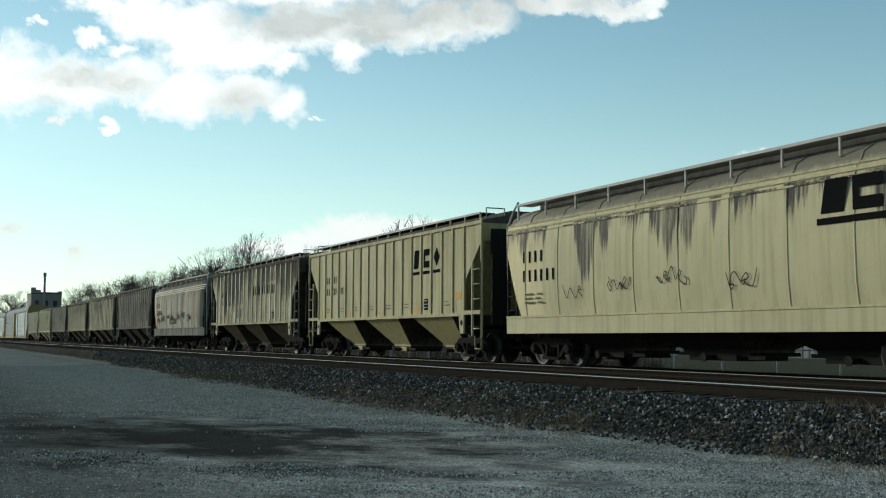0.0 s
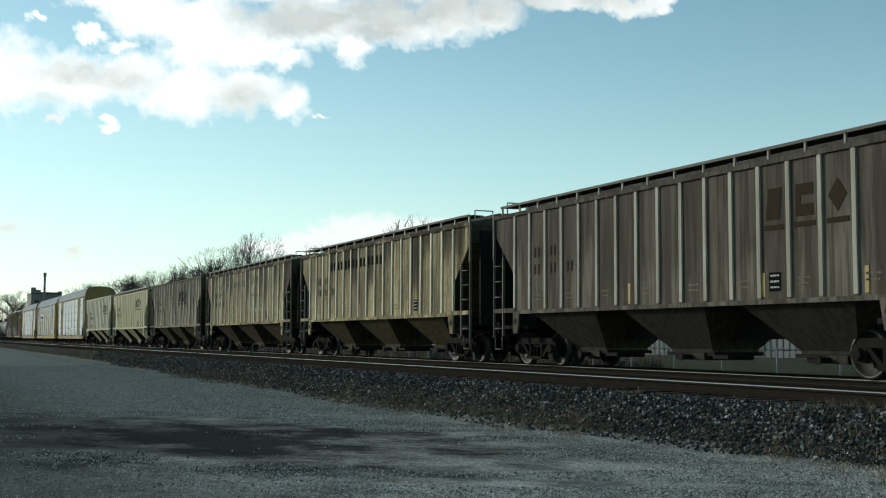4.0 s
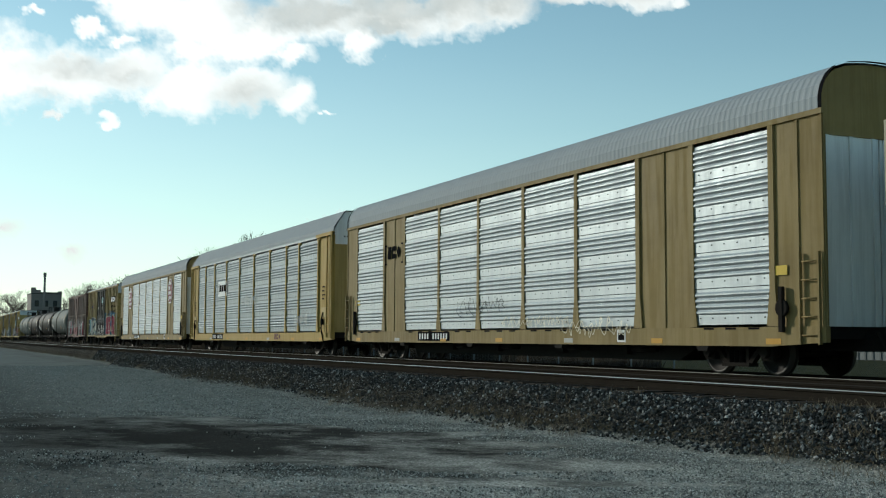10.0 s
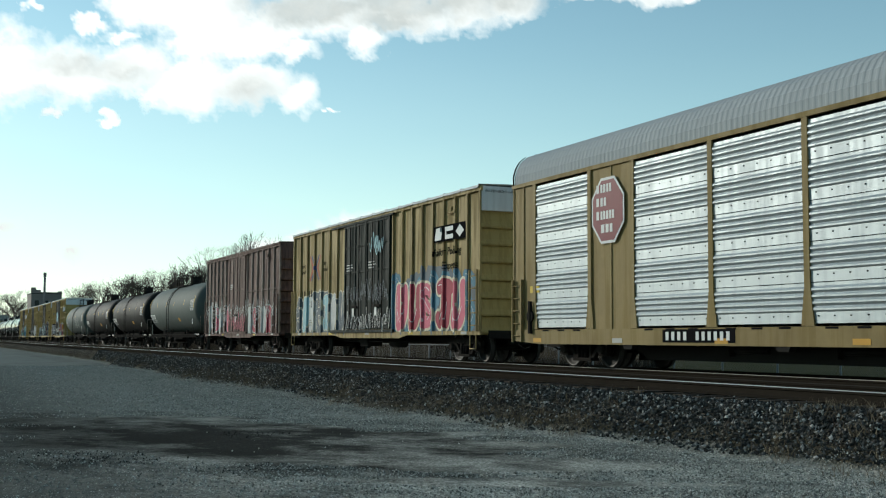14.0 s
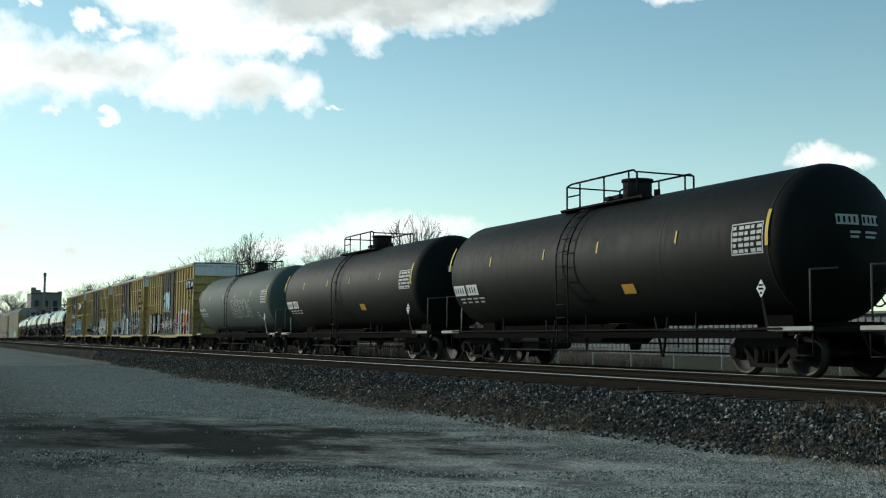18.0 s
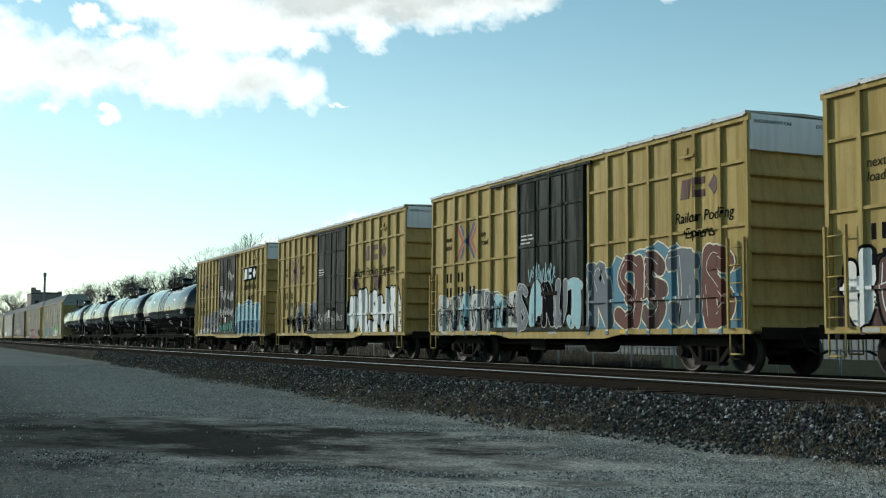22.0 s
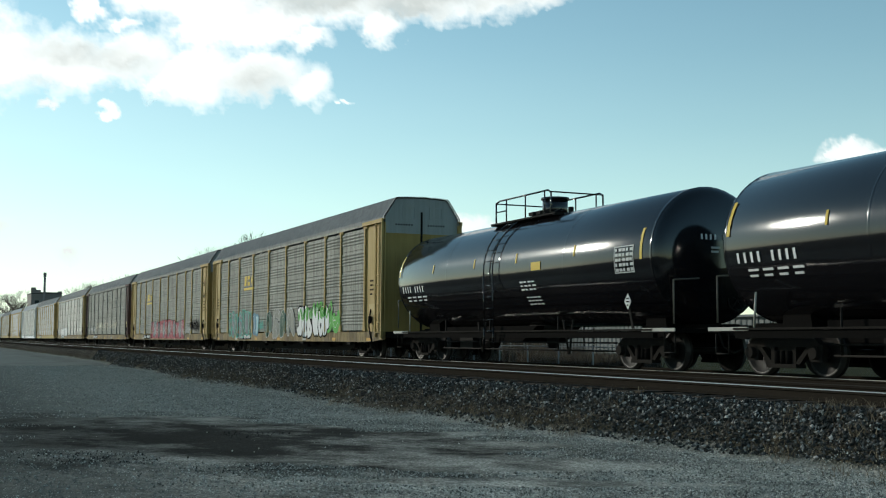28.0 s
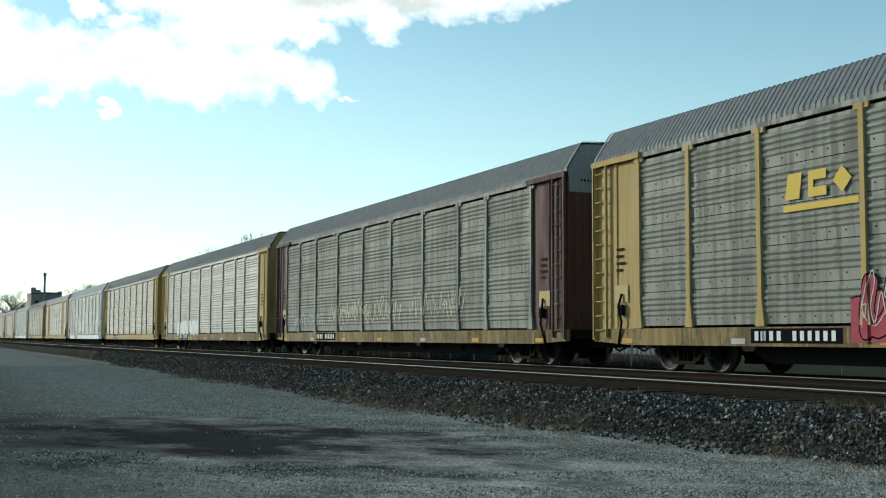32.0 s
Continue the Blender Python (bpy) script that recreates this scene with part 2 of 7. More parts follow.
def flowing(pts, n=5):
    """Points of a smooth line through the given ones."""
    out = []
    for i in range(len(pts) - 1):
        a, b, c, d = pts[max(0, i - 1)], pts[i], pts[i + 1], pts[min(len(pts) - 1, i + 2)]
        for k in range(n):
            t = k / n
            out.append(tuple(0.5 * (2 * b[j] + (c[j] - a[j]) * t + (2 * a[j] - 5 * b[j] + 4 * c[j] - d[j]) * t * t + (3 * b[j] - a[j] - 3 * c[j] + d[j]) * t ** 3) for j in (0, 1)))
    return out + [pts[-1]]


def brush(bm, pts, w, y):
    """A broad flat stroke along a smooth line, with round ends."""
    line = flowing(pts)
    left, right, last = [], [], len(line) - 1
    for i, (x, z) in enumerate(line):
        a, b = line[max(0, i - 1)], line[min(last, i + 1)]
        dx, dz = b[0] - a[0], b[1] - a[1]
        n = math.hypot(dx, dz) or 1
        left.append(bm.verts.new((x - dz / n * w / 2, y, z + dx / n * w / 2)))
        right.append(bm.verts.new((x + dz / n * w / 2, y, z - dx / n * w / 2)))
    for i in range(last):
        bm.faces.new((left[i], left[i + 1], right[i + 1], right[i]))
    for end, near, turn in ((0, 1, 1), (last, last - 1, -1)):
        cx, cz = line[end]
        out = math.atan2(cz - line[near][1], cx - line[near][0])
        arc = [bm.verts.new((cx + w / 2 * math.cos(out + a), y, cz + w / 2 * math.sin(out + a))) for a in (-1.0, -0.5, 0.0, 0.5, 1.0)]
        ring = [right[end]] + arc[::-1] + [left[end]] if end == 0 else [left[end]] + arc[::-1] + [right[end]]
        bm.faces.new(ring)


def stroke(bm, pts, w, y):
    """A flat brush stroke through points in x, z."""
    left, right = [], []
    for i, (x, z) in enumerate(pts):
        a, b = pts[max(0, i - 1)], pts[min(len(pts) - 1, i + 1)]
        dx, dz = b[0] - a[0], b[1] - a[1]
        n = math.hypot(dx, dz) or 1
        k = w * (0.6 if i in (0, len(pts) - 1) else 1) / 2
        left.append(bm.verts.new((x - dz / n * k, y, z + dx / n * k)))
        right.append(bm.verts.new((x + dz / n * k, y, z - dx / n * k)))
    for i in range(len(pts) - 1):
        bm.faces.new((left[i], left[i + 1], right[i + 1], right[i]))


def drape(car, bands, levels=()):
    """Lets sprayed and lettered paint follow the raised ribs: bands are (x, half width, proud), levels (z, half height, proud)."""
    for ob in list(car.children):
        kind = ob.name.split(".")[0]
        if kind not in ("lettering", "emblem", "graffiti", "graffiti_outline", "graffiti_highlight", "graffiti_backing"):
            continue
        co = [v.co for v in ob.data.vertices]
        if not co or max(c.y for c in co) - min(c.y for c in co) > 0.1 or min(c.y for c in co) < -1.53:
            continue
        x0, x1, z0, z1 = min(c.x for c in co), max(c.x for c in co), min(c.z for c in co), max(c.z for c in co)
        near = [b for b in bands if x0 < b[0] + b[1] and b[0] - b[1] < x1]
        high = [b for b in levels if z0 < b[0] + b[1] and b[0] - b[1] < z1]
        if not near and not high:
            continue
        bm = bmesh.new()
        bm.from_mesh(ob.data)
        for cuts, axis in ((near, 0), (high, 2)):
            for c, h, _ in cuts:
                for e in (c - h - 0.002, c - h, c + h, c + h + 0.002):
                    at, no = [0, 0, 0], [0, 0, 0]
                    at[axis], no[axis] = e, 1
                    bmesh.ops.bisect_plane(bm, geom=bm.verts[:] + bm.edges[:] + bm.faces[:], plane_co=at, plane_no=no)
        for v in bm.verts:
            v.co.y -= max([p for c, h, p in near if abs(v.co.x - c) < h + 0.0005] + [p for c, h, p in high if abs(v.co.z - c) < h + 0.0005] + [0.0])
        bm.to_mesh(ob.data)
        bm.free()


def scrawl(rng, x, z, w, h):
    """One quick handwritten line of uneven loops."""
    k = rng.randint(5, 8)
    pts = []
    for i in range(k + 1):
        px = x + w * (i + rng.uniform(-0.35, 0.35)) / k
        pz = z + h * (rng.uniform(0.0, 0.3) if i % 2 else rng.uniform(0.55, 1.0))
        pts.append((px, pz))
        if rng.random() < 0.45:
            pts.append((px + rng.uniform(0.25, 0.6) * w / k, pz + (0.22 if i % 2 else -0.2) * h))
            pts.append((px - rng.uniform(0.1, 0.35) * w / k, z + h * rng.uniform(0.3, 0.6)))
    return pts


SWASHES = {
    "post": [(0.10, 0.0), (0.04, 0.5), (0.12, 1.0)], "stem": [(0.86, 0.04), (0.95, 0.5), (0.86, 0.96)],
    "arch": [(0.06, 0.02), (0.10, 0.62), (0.5, 0.97), (0.9, 0.66), (0.94, 0.3)], "bowl": [(0.08, 0.8), (0.08, 0.35), (0.5, 0.03), (0.92, 0.4), (0.9, 0.98)],
    "wave": [(0.92, 0.86), (0.42, 0.98), (0.1, 0.74), (0.5, 0.5), (0.92, 0.24), (0.5, 0.03), (0.02, 0.14)],
    "bar": [(-0.05, 0.5), (0.5, 0.56), (1.05, 0.5)], "cap": [(-0.06, 0.92), (0.5, 0.98), (1.1, 0.9)],
    "slash": [(0.04, 0.96), (0.45, 0.52), (1.02, 0.03)], "hook": [(0.5, 0.98), (0.52, 0.4), (0.3, 0.04), (0.0, 0.14)]}
MIXES = (("post", "wave"), ("arch", "hook"), ("bowl", "slash"), ("wave", "bar"), ("post", "bowl"), ("cap", "hook", "stem"), ("slash", "arch"), ("stem", "wave"), ("bowl", "bar"))


def graffiti(parent, x, z, w, h, y, fill, line, seed, cells=5, thick=0.16, label="sprayed graffiti in bold interlocking shapes", back=None):
    """Sprayed shapes: thick interlocking strokes with an outline and bright edges, or a thin handwritten line where nothing is filled."""
    rng = random.Random(seed)
    cw = w / cells
    if fill is None:
        for i in range(cells):
            bm = bmesh.new()
            stroke(bm, flowing(scrawl(rng, x + i * cw, z + rng.uniform(0, 0.15) * h, cw * 1.05, h * rng.uniform(0.7, 0.95))), thick * 0.36, y - 0.0115 - 0.0004 * (i % 3))
            part("graffiti", bm, line, parent, label)
        return
    fills = fill if isinstance(fill, tuple) else (fill,)
    if back is not None:
        bm = bmesh.new()
        n = cells * 5
        low = [bm.verts.new((x - 0.15 + (w + 0.3) * i / n, y - 0.0015, z - 0.02)) for i in range(n + 1)]
        top = [bm.verts.new((x - 0.15 + (w + 0.3) * i / n, y - 0.0015, z + h * (0.62 + 0.4 * math.sin(math.pi * i / n) + 0.13 * noise.noise((i * 0.9, seed, 0))))) for i in range(n + 1)]
        for i in range(n):
            bm.faces.new((low[i], low[i + 1], top[i + 1], top[i]))
        part("graffiti_backing", bm, back, parent, "cloudy sprayed backing of the graffiti")
        bm = bmesh.new()
        stroke(bm, [(x - 0.15 + (w + 0.3) * i / n, z + h * (0.62 + 0.4 * math.sin(math.pi * i / n) + 0.13 * noise.noise((i * 0.9, seed, 0)))) for i in range(n + 1)], thick * 0.3, y - 0.002)
        part("graffiti_outline", bm, line, parent)
    for i in range(cells):
        hh, wide = h * rng.uniform(0.84, 1.0), cw * rng.uniform(0.92, 1.12)
        x0, z0, lean = x + i * cw, z + (h - hh) * rng.random() * 0.6, rng.uniform(-0.10, 0.16) * cw
        broad = min(0.36 * cw, 0.27 * h) * rng.uniform(0.9, 1.15)
        edge, body, shine = bmesh.new(), bmesh.new(), bmesh.new()
        for k, key in enumerate(MIXES[rng.randrange(len(MIXES))]):
            pts = [(x0 + broad / 2 + (wide - broad) * u + lean * v, z0 + broad / 2 + (hh - broad) * v) for u, v in SWASHES[key]]
            d = y - 0.0025 - 0.004 * (i % 2)
            brush(edge, pts, broad + thick * 0.62, d - 0.0003 * k)
            brush(body, pts, broad, d - 0.0015 - 0.0003 * k)
            stroke(shine, flowing([(px - broad * 0.24, pz + broad * 0.16) for px, pz in pts[:-1]]), thick * 0.10, d - 0.0028 - 0.0003 * k)
        part("graffiti", body, fills[i % len(fills)], parent, label)
        part("graffiti_outline", edge, line, parent)
        part("graffiti_highlight", shine, CHALK, parent)


# ---- ground ----
def toe(x):
    """Where the ballast foot meets the gravel lot."""
    far = max(0.0, -45 - x)
    return 9.65 + min(1.25, 0.03 * far) + 0.12 * max(0.0, min(x + 17, 8)) + 0.25 * math.sin(x * 0.31) + 0.12 * math.sin(x * 1.13 + 1)


def ground_z(x, y):
    t = toe(x)
    rough = 0.03 * noise.noise((x * 0.4, y * 0.4, 0)) + 0.012 * noise.noise((x * 2.1, y * 2.1, 3))
    if y < t - 0.3:
        return LOT_Z + rough
    if y < 11.05:
        k = (y - t + 0.3) / (11.05 - t + 0.3)
        return LOT_Z + (LOT_Z * -1 - 0.24) * k * k * (3 - 2 * k) + rough * 2
    if y < 18.2:
        return -0.24 + rough * 0.6
    if y < 21:
        k = (y - 18.2) / 2.8
        return -0.24 + (FIELD_Z + 0.24) * k * k * (3 - 2 * k) + rough
    return FIELD_Z + rough * 1.5


def steps(*runs):
    out = []
    for a, b, d in runs:
        n = max(1, round((b - a) / d))
        out += [a + (b - a) * i / n for i in range(n)]
    return out + [runs[-1][1]]


def make_ground():
    xs = steps((-3000, -600, 300), (-600, -130, 12), (-130, -60, 1.4), (-60, -6, 0.5), (-6, 60, 6), (60, 800, 120))
    ys = steps((-900, -100, 200), (-100, -6, 9), (-6, 8.4, 0.55), (8.4, 11.8, 0.16), (11.8, 21.4, 0.5), (21.4, 60, 3), (60, 2400, 160))
    verts = [(x, y, ground_z(x, y)) for x in xs for y in ys]
    n = len(ys)
    faces = [(i * n + j, (i + 1) * n + j, (i + 1) * n + j + 1, i * n + j + 1) for i in range(len(xs) - 1) for j in range(n - 1)]
    me = bpy.data.meshes.new("ground")
    me.from_pydata(verts, [], faces)
    me.polygons.foreach_set("use_smooth", [True] * len(faces))
    m, nt, b, vec = material("gravel_and_ballast", 1.0, 0.0, 0.0)
    sep = node(nt, "ShaderNodeSeparateXYZ", {0: vec})
    x, y = sep.outputs["X"], sep.outputs["Y"]
    wob = noisy(nt, vec, 0.9, 6, 0.7)
    # lot: pale crushed limestone, worn wheel tracks and a damp churned patch
    grit = node(nt, "ShaderNodeTexVoronoi", {"Vector": vec, "Scale": 38.0})
    grain = noisy(nt, vec, 16, 8, 0.75)
    pick = node(nt, "ShaderNodeSeparateXYZ", {0: grit.outputs["Color"]}).outputs["X"]
    lot = ramp(nt, pick, [(0.0, (0.11, 0.112, 0.10)), (0.4, (0.39, 0.39, 0.343)), (0.8, (0.63, 0.625, 0.55)), (1.0, (0.98, 0.96, 0.88))])
    lot = blend(nt, 0.28, lot, ramp(nt, grain, [(0.3, (0.33, 0.325, 0.285)), (0.7, (0.60, 0.59, 0.515))]))
    broad = ramp(nt, noisy(nt, vec, 0.22, 4), [(0.4, 0.0), (0.68, 0.35)])
    lot = blend(nt, broad, lot, (0.25, 0.247, 0.217))
    # the lot gets darker towards low x, and again towards low y
    far_tone = node(nt, "ShaderNodeMapRange", {0: calc(nt, "ADD", x, calc(nt, "MULTIPLY", wob, 6.0)), 1: -10.0, 2: -24.0, 3: 0.0, 4: 0.85}).outputs[0]
    near_tone = node(nt, "ShaderNodeMapRange", {0: calc(nt, "ADD", y, calc(nt, "MULTIPLY", wob, 2.5)), 1: 6.0, 2: 2.4, 3: 0.0, 4: 0.84}).outputs[0]
    lot = blend(nt, far_tone, lot, blend(nt, grain, (0.148, 0.160, 0.145), (0.225, 0.241, 0.217)))
    # churned ellipse: its long axis lies along the wheel marks
    px, py = calc(nt, "ADD", x, 18.3), calc(nt, "SUBTRACT", y, 4.5)
    ux = calc(nt, "MULTIPLY", calc(nt, "ADD", calc(nt, "MULTIPLY", px, 0.92), calc(nt, "MULTIPLY", py, 0.39)), 0.172)
    uy = calc(nt, "MULTIPLY", calc(nt, "SUBTRACT", calc(nt, "MULTIPLY", py, 0.92), calc(nt, "MULTIPLY", px, 0.39)), 0.33)
    rad = calc(nt, "SQRT", calc(nt, "ADD", calc(nt, "MULTIPLY", ux, ux), calc(nt, "MULTIPLY", uy, uy)))
    along = calc(nt, "ADD", calc(nt, "MULTIPLY", x, 0.74), calc(nt, "MULTIPLY", y, 0.67))
    across = calc(nt, "SUBTRACT", calc(nt, "MULTIPLY", x, 0.67), calc(nt, "MULTIPLY", y, 0.74))
    across = calc(nt, "ADD", across, calc(nt, "MULTIPLY", noisy(nt, vec, 0.16, 2), 2.2))
    lane = node(nt, "ShaderNodeCombineXYZ", {"X": calc(nt, "MULTIPLY", along, 0.30), "Y": calc(nt, "MULTIPLY", across, 0.58)}).outputs[0]
    ruts = noisy(nt, lane, 1.0, 8, 0.72)
    lot = blend(nt, calc(nt, "MULTIPLY", near_tone, ramp(nt, ruts, [(0.3, 0.75), (0.6, 1.0)])), lot, blend(nt, grain, (0.024, 0.025, 0.0225), (0.085, 0.088, 0.079)))
    worn = ramp(nt, ruts, [(0.40, 0.0), (0.64, 0.62)])
    lot = blend(nt, worn, lot, (0.15, 0.15, 0.132))
    wet = calc(nt, "ADD", calc(nt, "SUBTRACT", 1.50, rad), calc(nt, "ADD", calc(nt, "MULTIPLY", calc(nt, "SUBTRACT", ruts, 0.5), 2.4), calc(nt, "MULTIPLY", calc(nt, "SUBTRACT", noisy(nt, vec, 0.85, 7, 0.68), 0.5), 4.0)))
    wet = ramp(nt, calc(nt, "ADD", calc(nt, "MULTIPLY", wet, 0.85), calc(nt, "MULTIPLY", calc(nt, "SUBTRACT", grain, 0.5), 0.9)), [(0.0, 0.0), (0.4, 0.45), (1.0, 1.0)])
    lot = blend(nt, calc(nt, "MULTIPLY", wet, 0.92), lot, blend(nt, grain, (0.006, 0.006, 0.0055), (0.048, 0.047, 0.042)))
    # ballast: dark broken stone
    cell = node(nt, "ShaderNodeTexVoronoi", {"Vector": vec, "Scale": 24.0})
    stone = ramp(nt, node(nt, "ShaderNodeSeparateXYZ", {0: cell.outputs["Color"]}).outputs["X"], [(0.0, (0.020, 0.0185, 0.016)), (0.6, (0.060, 0.055, 0.046)), (0.9, (0.125, 0.116, 0.10)), (1.0, (0.28, 0.264, 0.235))])
    weeds = blend(nt, grain, (0.03, 0.026, 0.018), (0.085, 0.074, 0.05))
    foot = ramp(nt, calc(nt, "ADD", calc(nt, "MULTIPLY", wob, 0.9), calc(nt, "MULTIPLY", noisy(nt, vec, 0.16, 3), 0.6)), [(0.62, 0.0), (0.80, 0.9)])
    # sleeper bed: oily and dark
    bed = blend(nt, grain, (0.012, 0.011, 0.011), (0.036, 0.034, 0.032))
    grass = blend(nt, ramp(nt, noisy(nt, vec, 1.3, 7, 0.75), [(0.35, 0.0), (0.7, 1.0)]), (0.032, 0.037, 0.02), (0.085, 0.08, 0.052))
    edge = calc(nt, "ADD", y, calc(nt, "MULTIPLY", wob, 1.1))
    lift = node(nt, "ShaderNodeSeparateXYZ", {0: vec}).outputs["Z"]
    rise = calc(nt, "ADD", lift, calc(nt, "MULTIPLY", wob, 0.22))
    k1 = ramp(nt, node(nt, "ShaderNodeMapRange", {0: rise, 1: -0.80, 2: -0.66}).outputs[0], [(0.0, 0.0), (1.0, 1.0)])
    side = node(nt, "ShaderNodeMapRange", {0: y, 1: 8.0, 2: 8.4}).outputs[0]
    k1 = calc(nt, "MULTIPLY", k1, side)
    low = node(nt, "ShaderNodeMapRange", {0: rise, 1: -0.40, 2: -0.66}).outputs[0]
    bank = blend(nt, calc(nt, "MULTIPLY", foot, low), stone, weeds)
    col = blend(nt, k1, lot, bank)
    col = blend(nt, node(nt, "ShaderNodeMapRange", {0: edge, 1: 11.9, 2: 12.2}).outputs[0], col, bed)
    col = blend(nt, node(nt, "ShaderNodeMapRange", {0: edge, 1: 18.9, 2: 19.6}).outputs[0], col, grass)
    nt.links.new(col, b.inputs["Base Color"])
    hgt = blend(nt, k1, grain, calc(nt, "MULTIPLY", cell.outputs["Distance"], 1.6))
    bump(nt, b, hgt, 0.9, 0.05)
    me.materials.append(m)
    tagged(new("ground", me), "pale gravel lot rising to a dark ballast bank, grass beyond the tracks", "ground", "", "structure")


def rocks(name, label, count, spot, size, tones, seed, rough=0.9):
    """Many broken stones, each its own eight-sided lump, lying on the ground."""
    rng = np.random.default_rng(seed)
    base = np.array([(1, 0, 0), (-1, 0, 0), (0, 1, 0), (0, -1, 0), (0, 0, 1), (0, 0, -1)], float)
    tri = np.array([(0, 2, 4), (2, 1, 4), (1, 3, 4), (3, 0, 4), (2, 0, 5), (1, 2, 5), (3, 1, 5), (0, 3, 5)])
    pts = np.array([spot(rng) for _ in range(count)])
    s = rng.uniform(size[0], size[1], (count, 1, 1)) * rng.uniform(0.6, 1.25, (count, 1, 3))
    v = base[None] * s + rng.uniform(-0.35, 0.35, (count, 6, 3)) * s
    a = rng.uniform(0, 6.28, count)
    ca, sa = np.cos(a)[:, None], np.sin(a)[:, None]
    vx, vy = v[..., 0] * ca - v[..., 1] * sa, v[..., 0] * sa + v[..., 1] * ca
    v = np.stack([vx, vy, v[..., 2]], -1) + pts[:, None]
    f = (tri[None] + 6 * np.arange(count)[:, None, None]).reshape(-1, 3)
    me = bpy.data.meshes.new(name)
    me.from_pydata(v.reshape(-1, 3).tolist(), [], f.tolist())
    m, nt, b, vec = material(name + "_stone", rough, 0.0, 0.0)
    isl = nt.nodes.new("ShaderNodeNewGeometry").outputs["Random Per Island"]
    col = ramp(nt, isl, tones)
    nt.links.new(blend(nt, calc(nt, "MULTIPLY", noisy(nt, vec, 30, 3), 0.3), col, (0.05, 0.048, 0.042)), b.inputs["Base Color"])
    me.materials.append(m)
    return tagged(new(name, me), label, "stones", "", "stuff")


def bank_spot(rng):
    while True:
        x = -7 - 75 * rng.random() ** 1.6
        y = rng.uniform(toe(x) - 0.15, 11.62)
        if rng.random() < 0.25 + (y - 9.4) / 2.2:
            return x, y, ground_z(x, y) + 0.012


def lot_spot(rng):
    while True:
        x = -8.5 - 60 * rng.random() ** 2.3
        y = rng.uniform(0.2 + max(0.0, (-x - 20) * 0.06), toe(x))
        lane = noise.noise(((0.41 * x + 0.91 * y) * 0.28, (0.91 * x - 0.41 * y) * 0.75, 4.0))
        if math.hypot(((x + 17.9) * 0.92 + (y - 4.9) * 0.39) * 0.155, ((y - 4.9) * 0.92 - (x + 17.9) * 0.39) * 0.34) > 1.0 + 0.6 * lane or rng.random() < 0.008:
            if rng.random() < 0.30 + 0.7 * min(1.0, max(0.0, (y - 2.5) / 3.5)):
                break
    return x, y, ground_z(x, y) + 0.004


def clod_spot(rng):
    k = rng.integers(0, 5)
    cx, cy = ((-15.6, 2.1), (-16.3, 1.8), (-15.2, 2.3), (-13.7, 4.0), (-18.6, 5.0))[k]
    x, y = cx + rng.normal(0, 0.30), cy + rng.normal(0, 0.40)
    return x, y, ground_z(x, y) + 0.004


def bed_spot(rng):
    x = -8 - 60 * rng.random() ** 1.4
    y = rng.choice((rng.uniform(11.95, 13.0), rng.uniform(13.5, 15.1)))
    return x, y, ground_z(x, y) + 0.01


def make_brush():
    """A brown winter thicket along the field beyond the tracks."""
    rng = random.Random(11)
    verts, faces = [], []
    for _ in range(22000):
        x, y = -47 - 350 * rng.random() ** 1.6, rng.uniform(27.0, 33)
        if noise.noise((x * 0.06, y * 0.1, 5.0)) < -0.3 and x > -70:
            continue
        h = rng.uniform(0.8, 1.3 + max(0.0, (-50 - x) * 0.15)) if x > -64 else rng.uniform(1.4, 4.0)
        lx, ly, w = rng.uniform(-0.5, 0.5), rng.uniform(-0.4, 0.4), rng.uniform(0.02, 0.06)
        k = len(verts)
        verts += [(x - w, y, FIELD_Z - 0.05), (x + w, y, FIELD_Z - 0.05), (x + lx * 0.5 + w, y + ly * 0.5, FIELD_Z + h * 0.6), (x + lx * 0.5 - w, y + ly * 0.5, FIELD_Z + h * 0.6), (x + lx, y + ly, FIELD_Z + h)]
        faces += [(k, k + 1, k + 2, k + 3), (k + 3, k + 2, k + 4)]
    me = bpy.data.meshes.new("brush")
    me.from_pydata(verts, [], faces)
    m, nt, b, vec = material("winter_brush", 0.95, 0.0, 0.0)
    isl = nt.nodes.new("ShaderNodeNewGeometry").outputs["Random Per Island"]
    nt.links.new(ramp(nt, isl, [(0.0, (0.025, 0.021, 0.017)), (0.7, (0.06, 0.052, 0.04)), (1.0, (0.11, 0.1, 0.08))]), b.inputs["Base Color"])
    me.materials.append(m)
    tagged(new("brush", me), "brown leafless brush along the field beyond the tracks", "brush", "", "stuff")


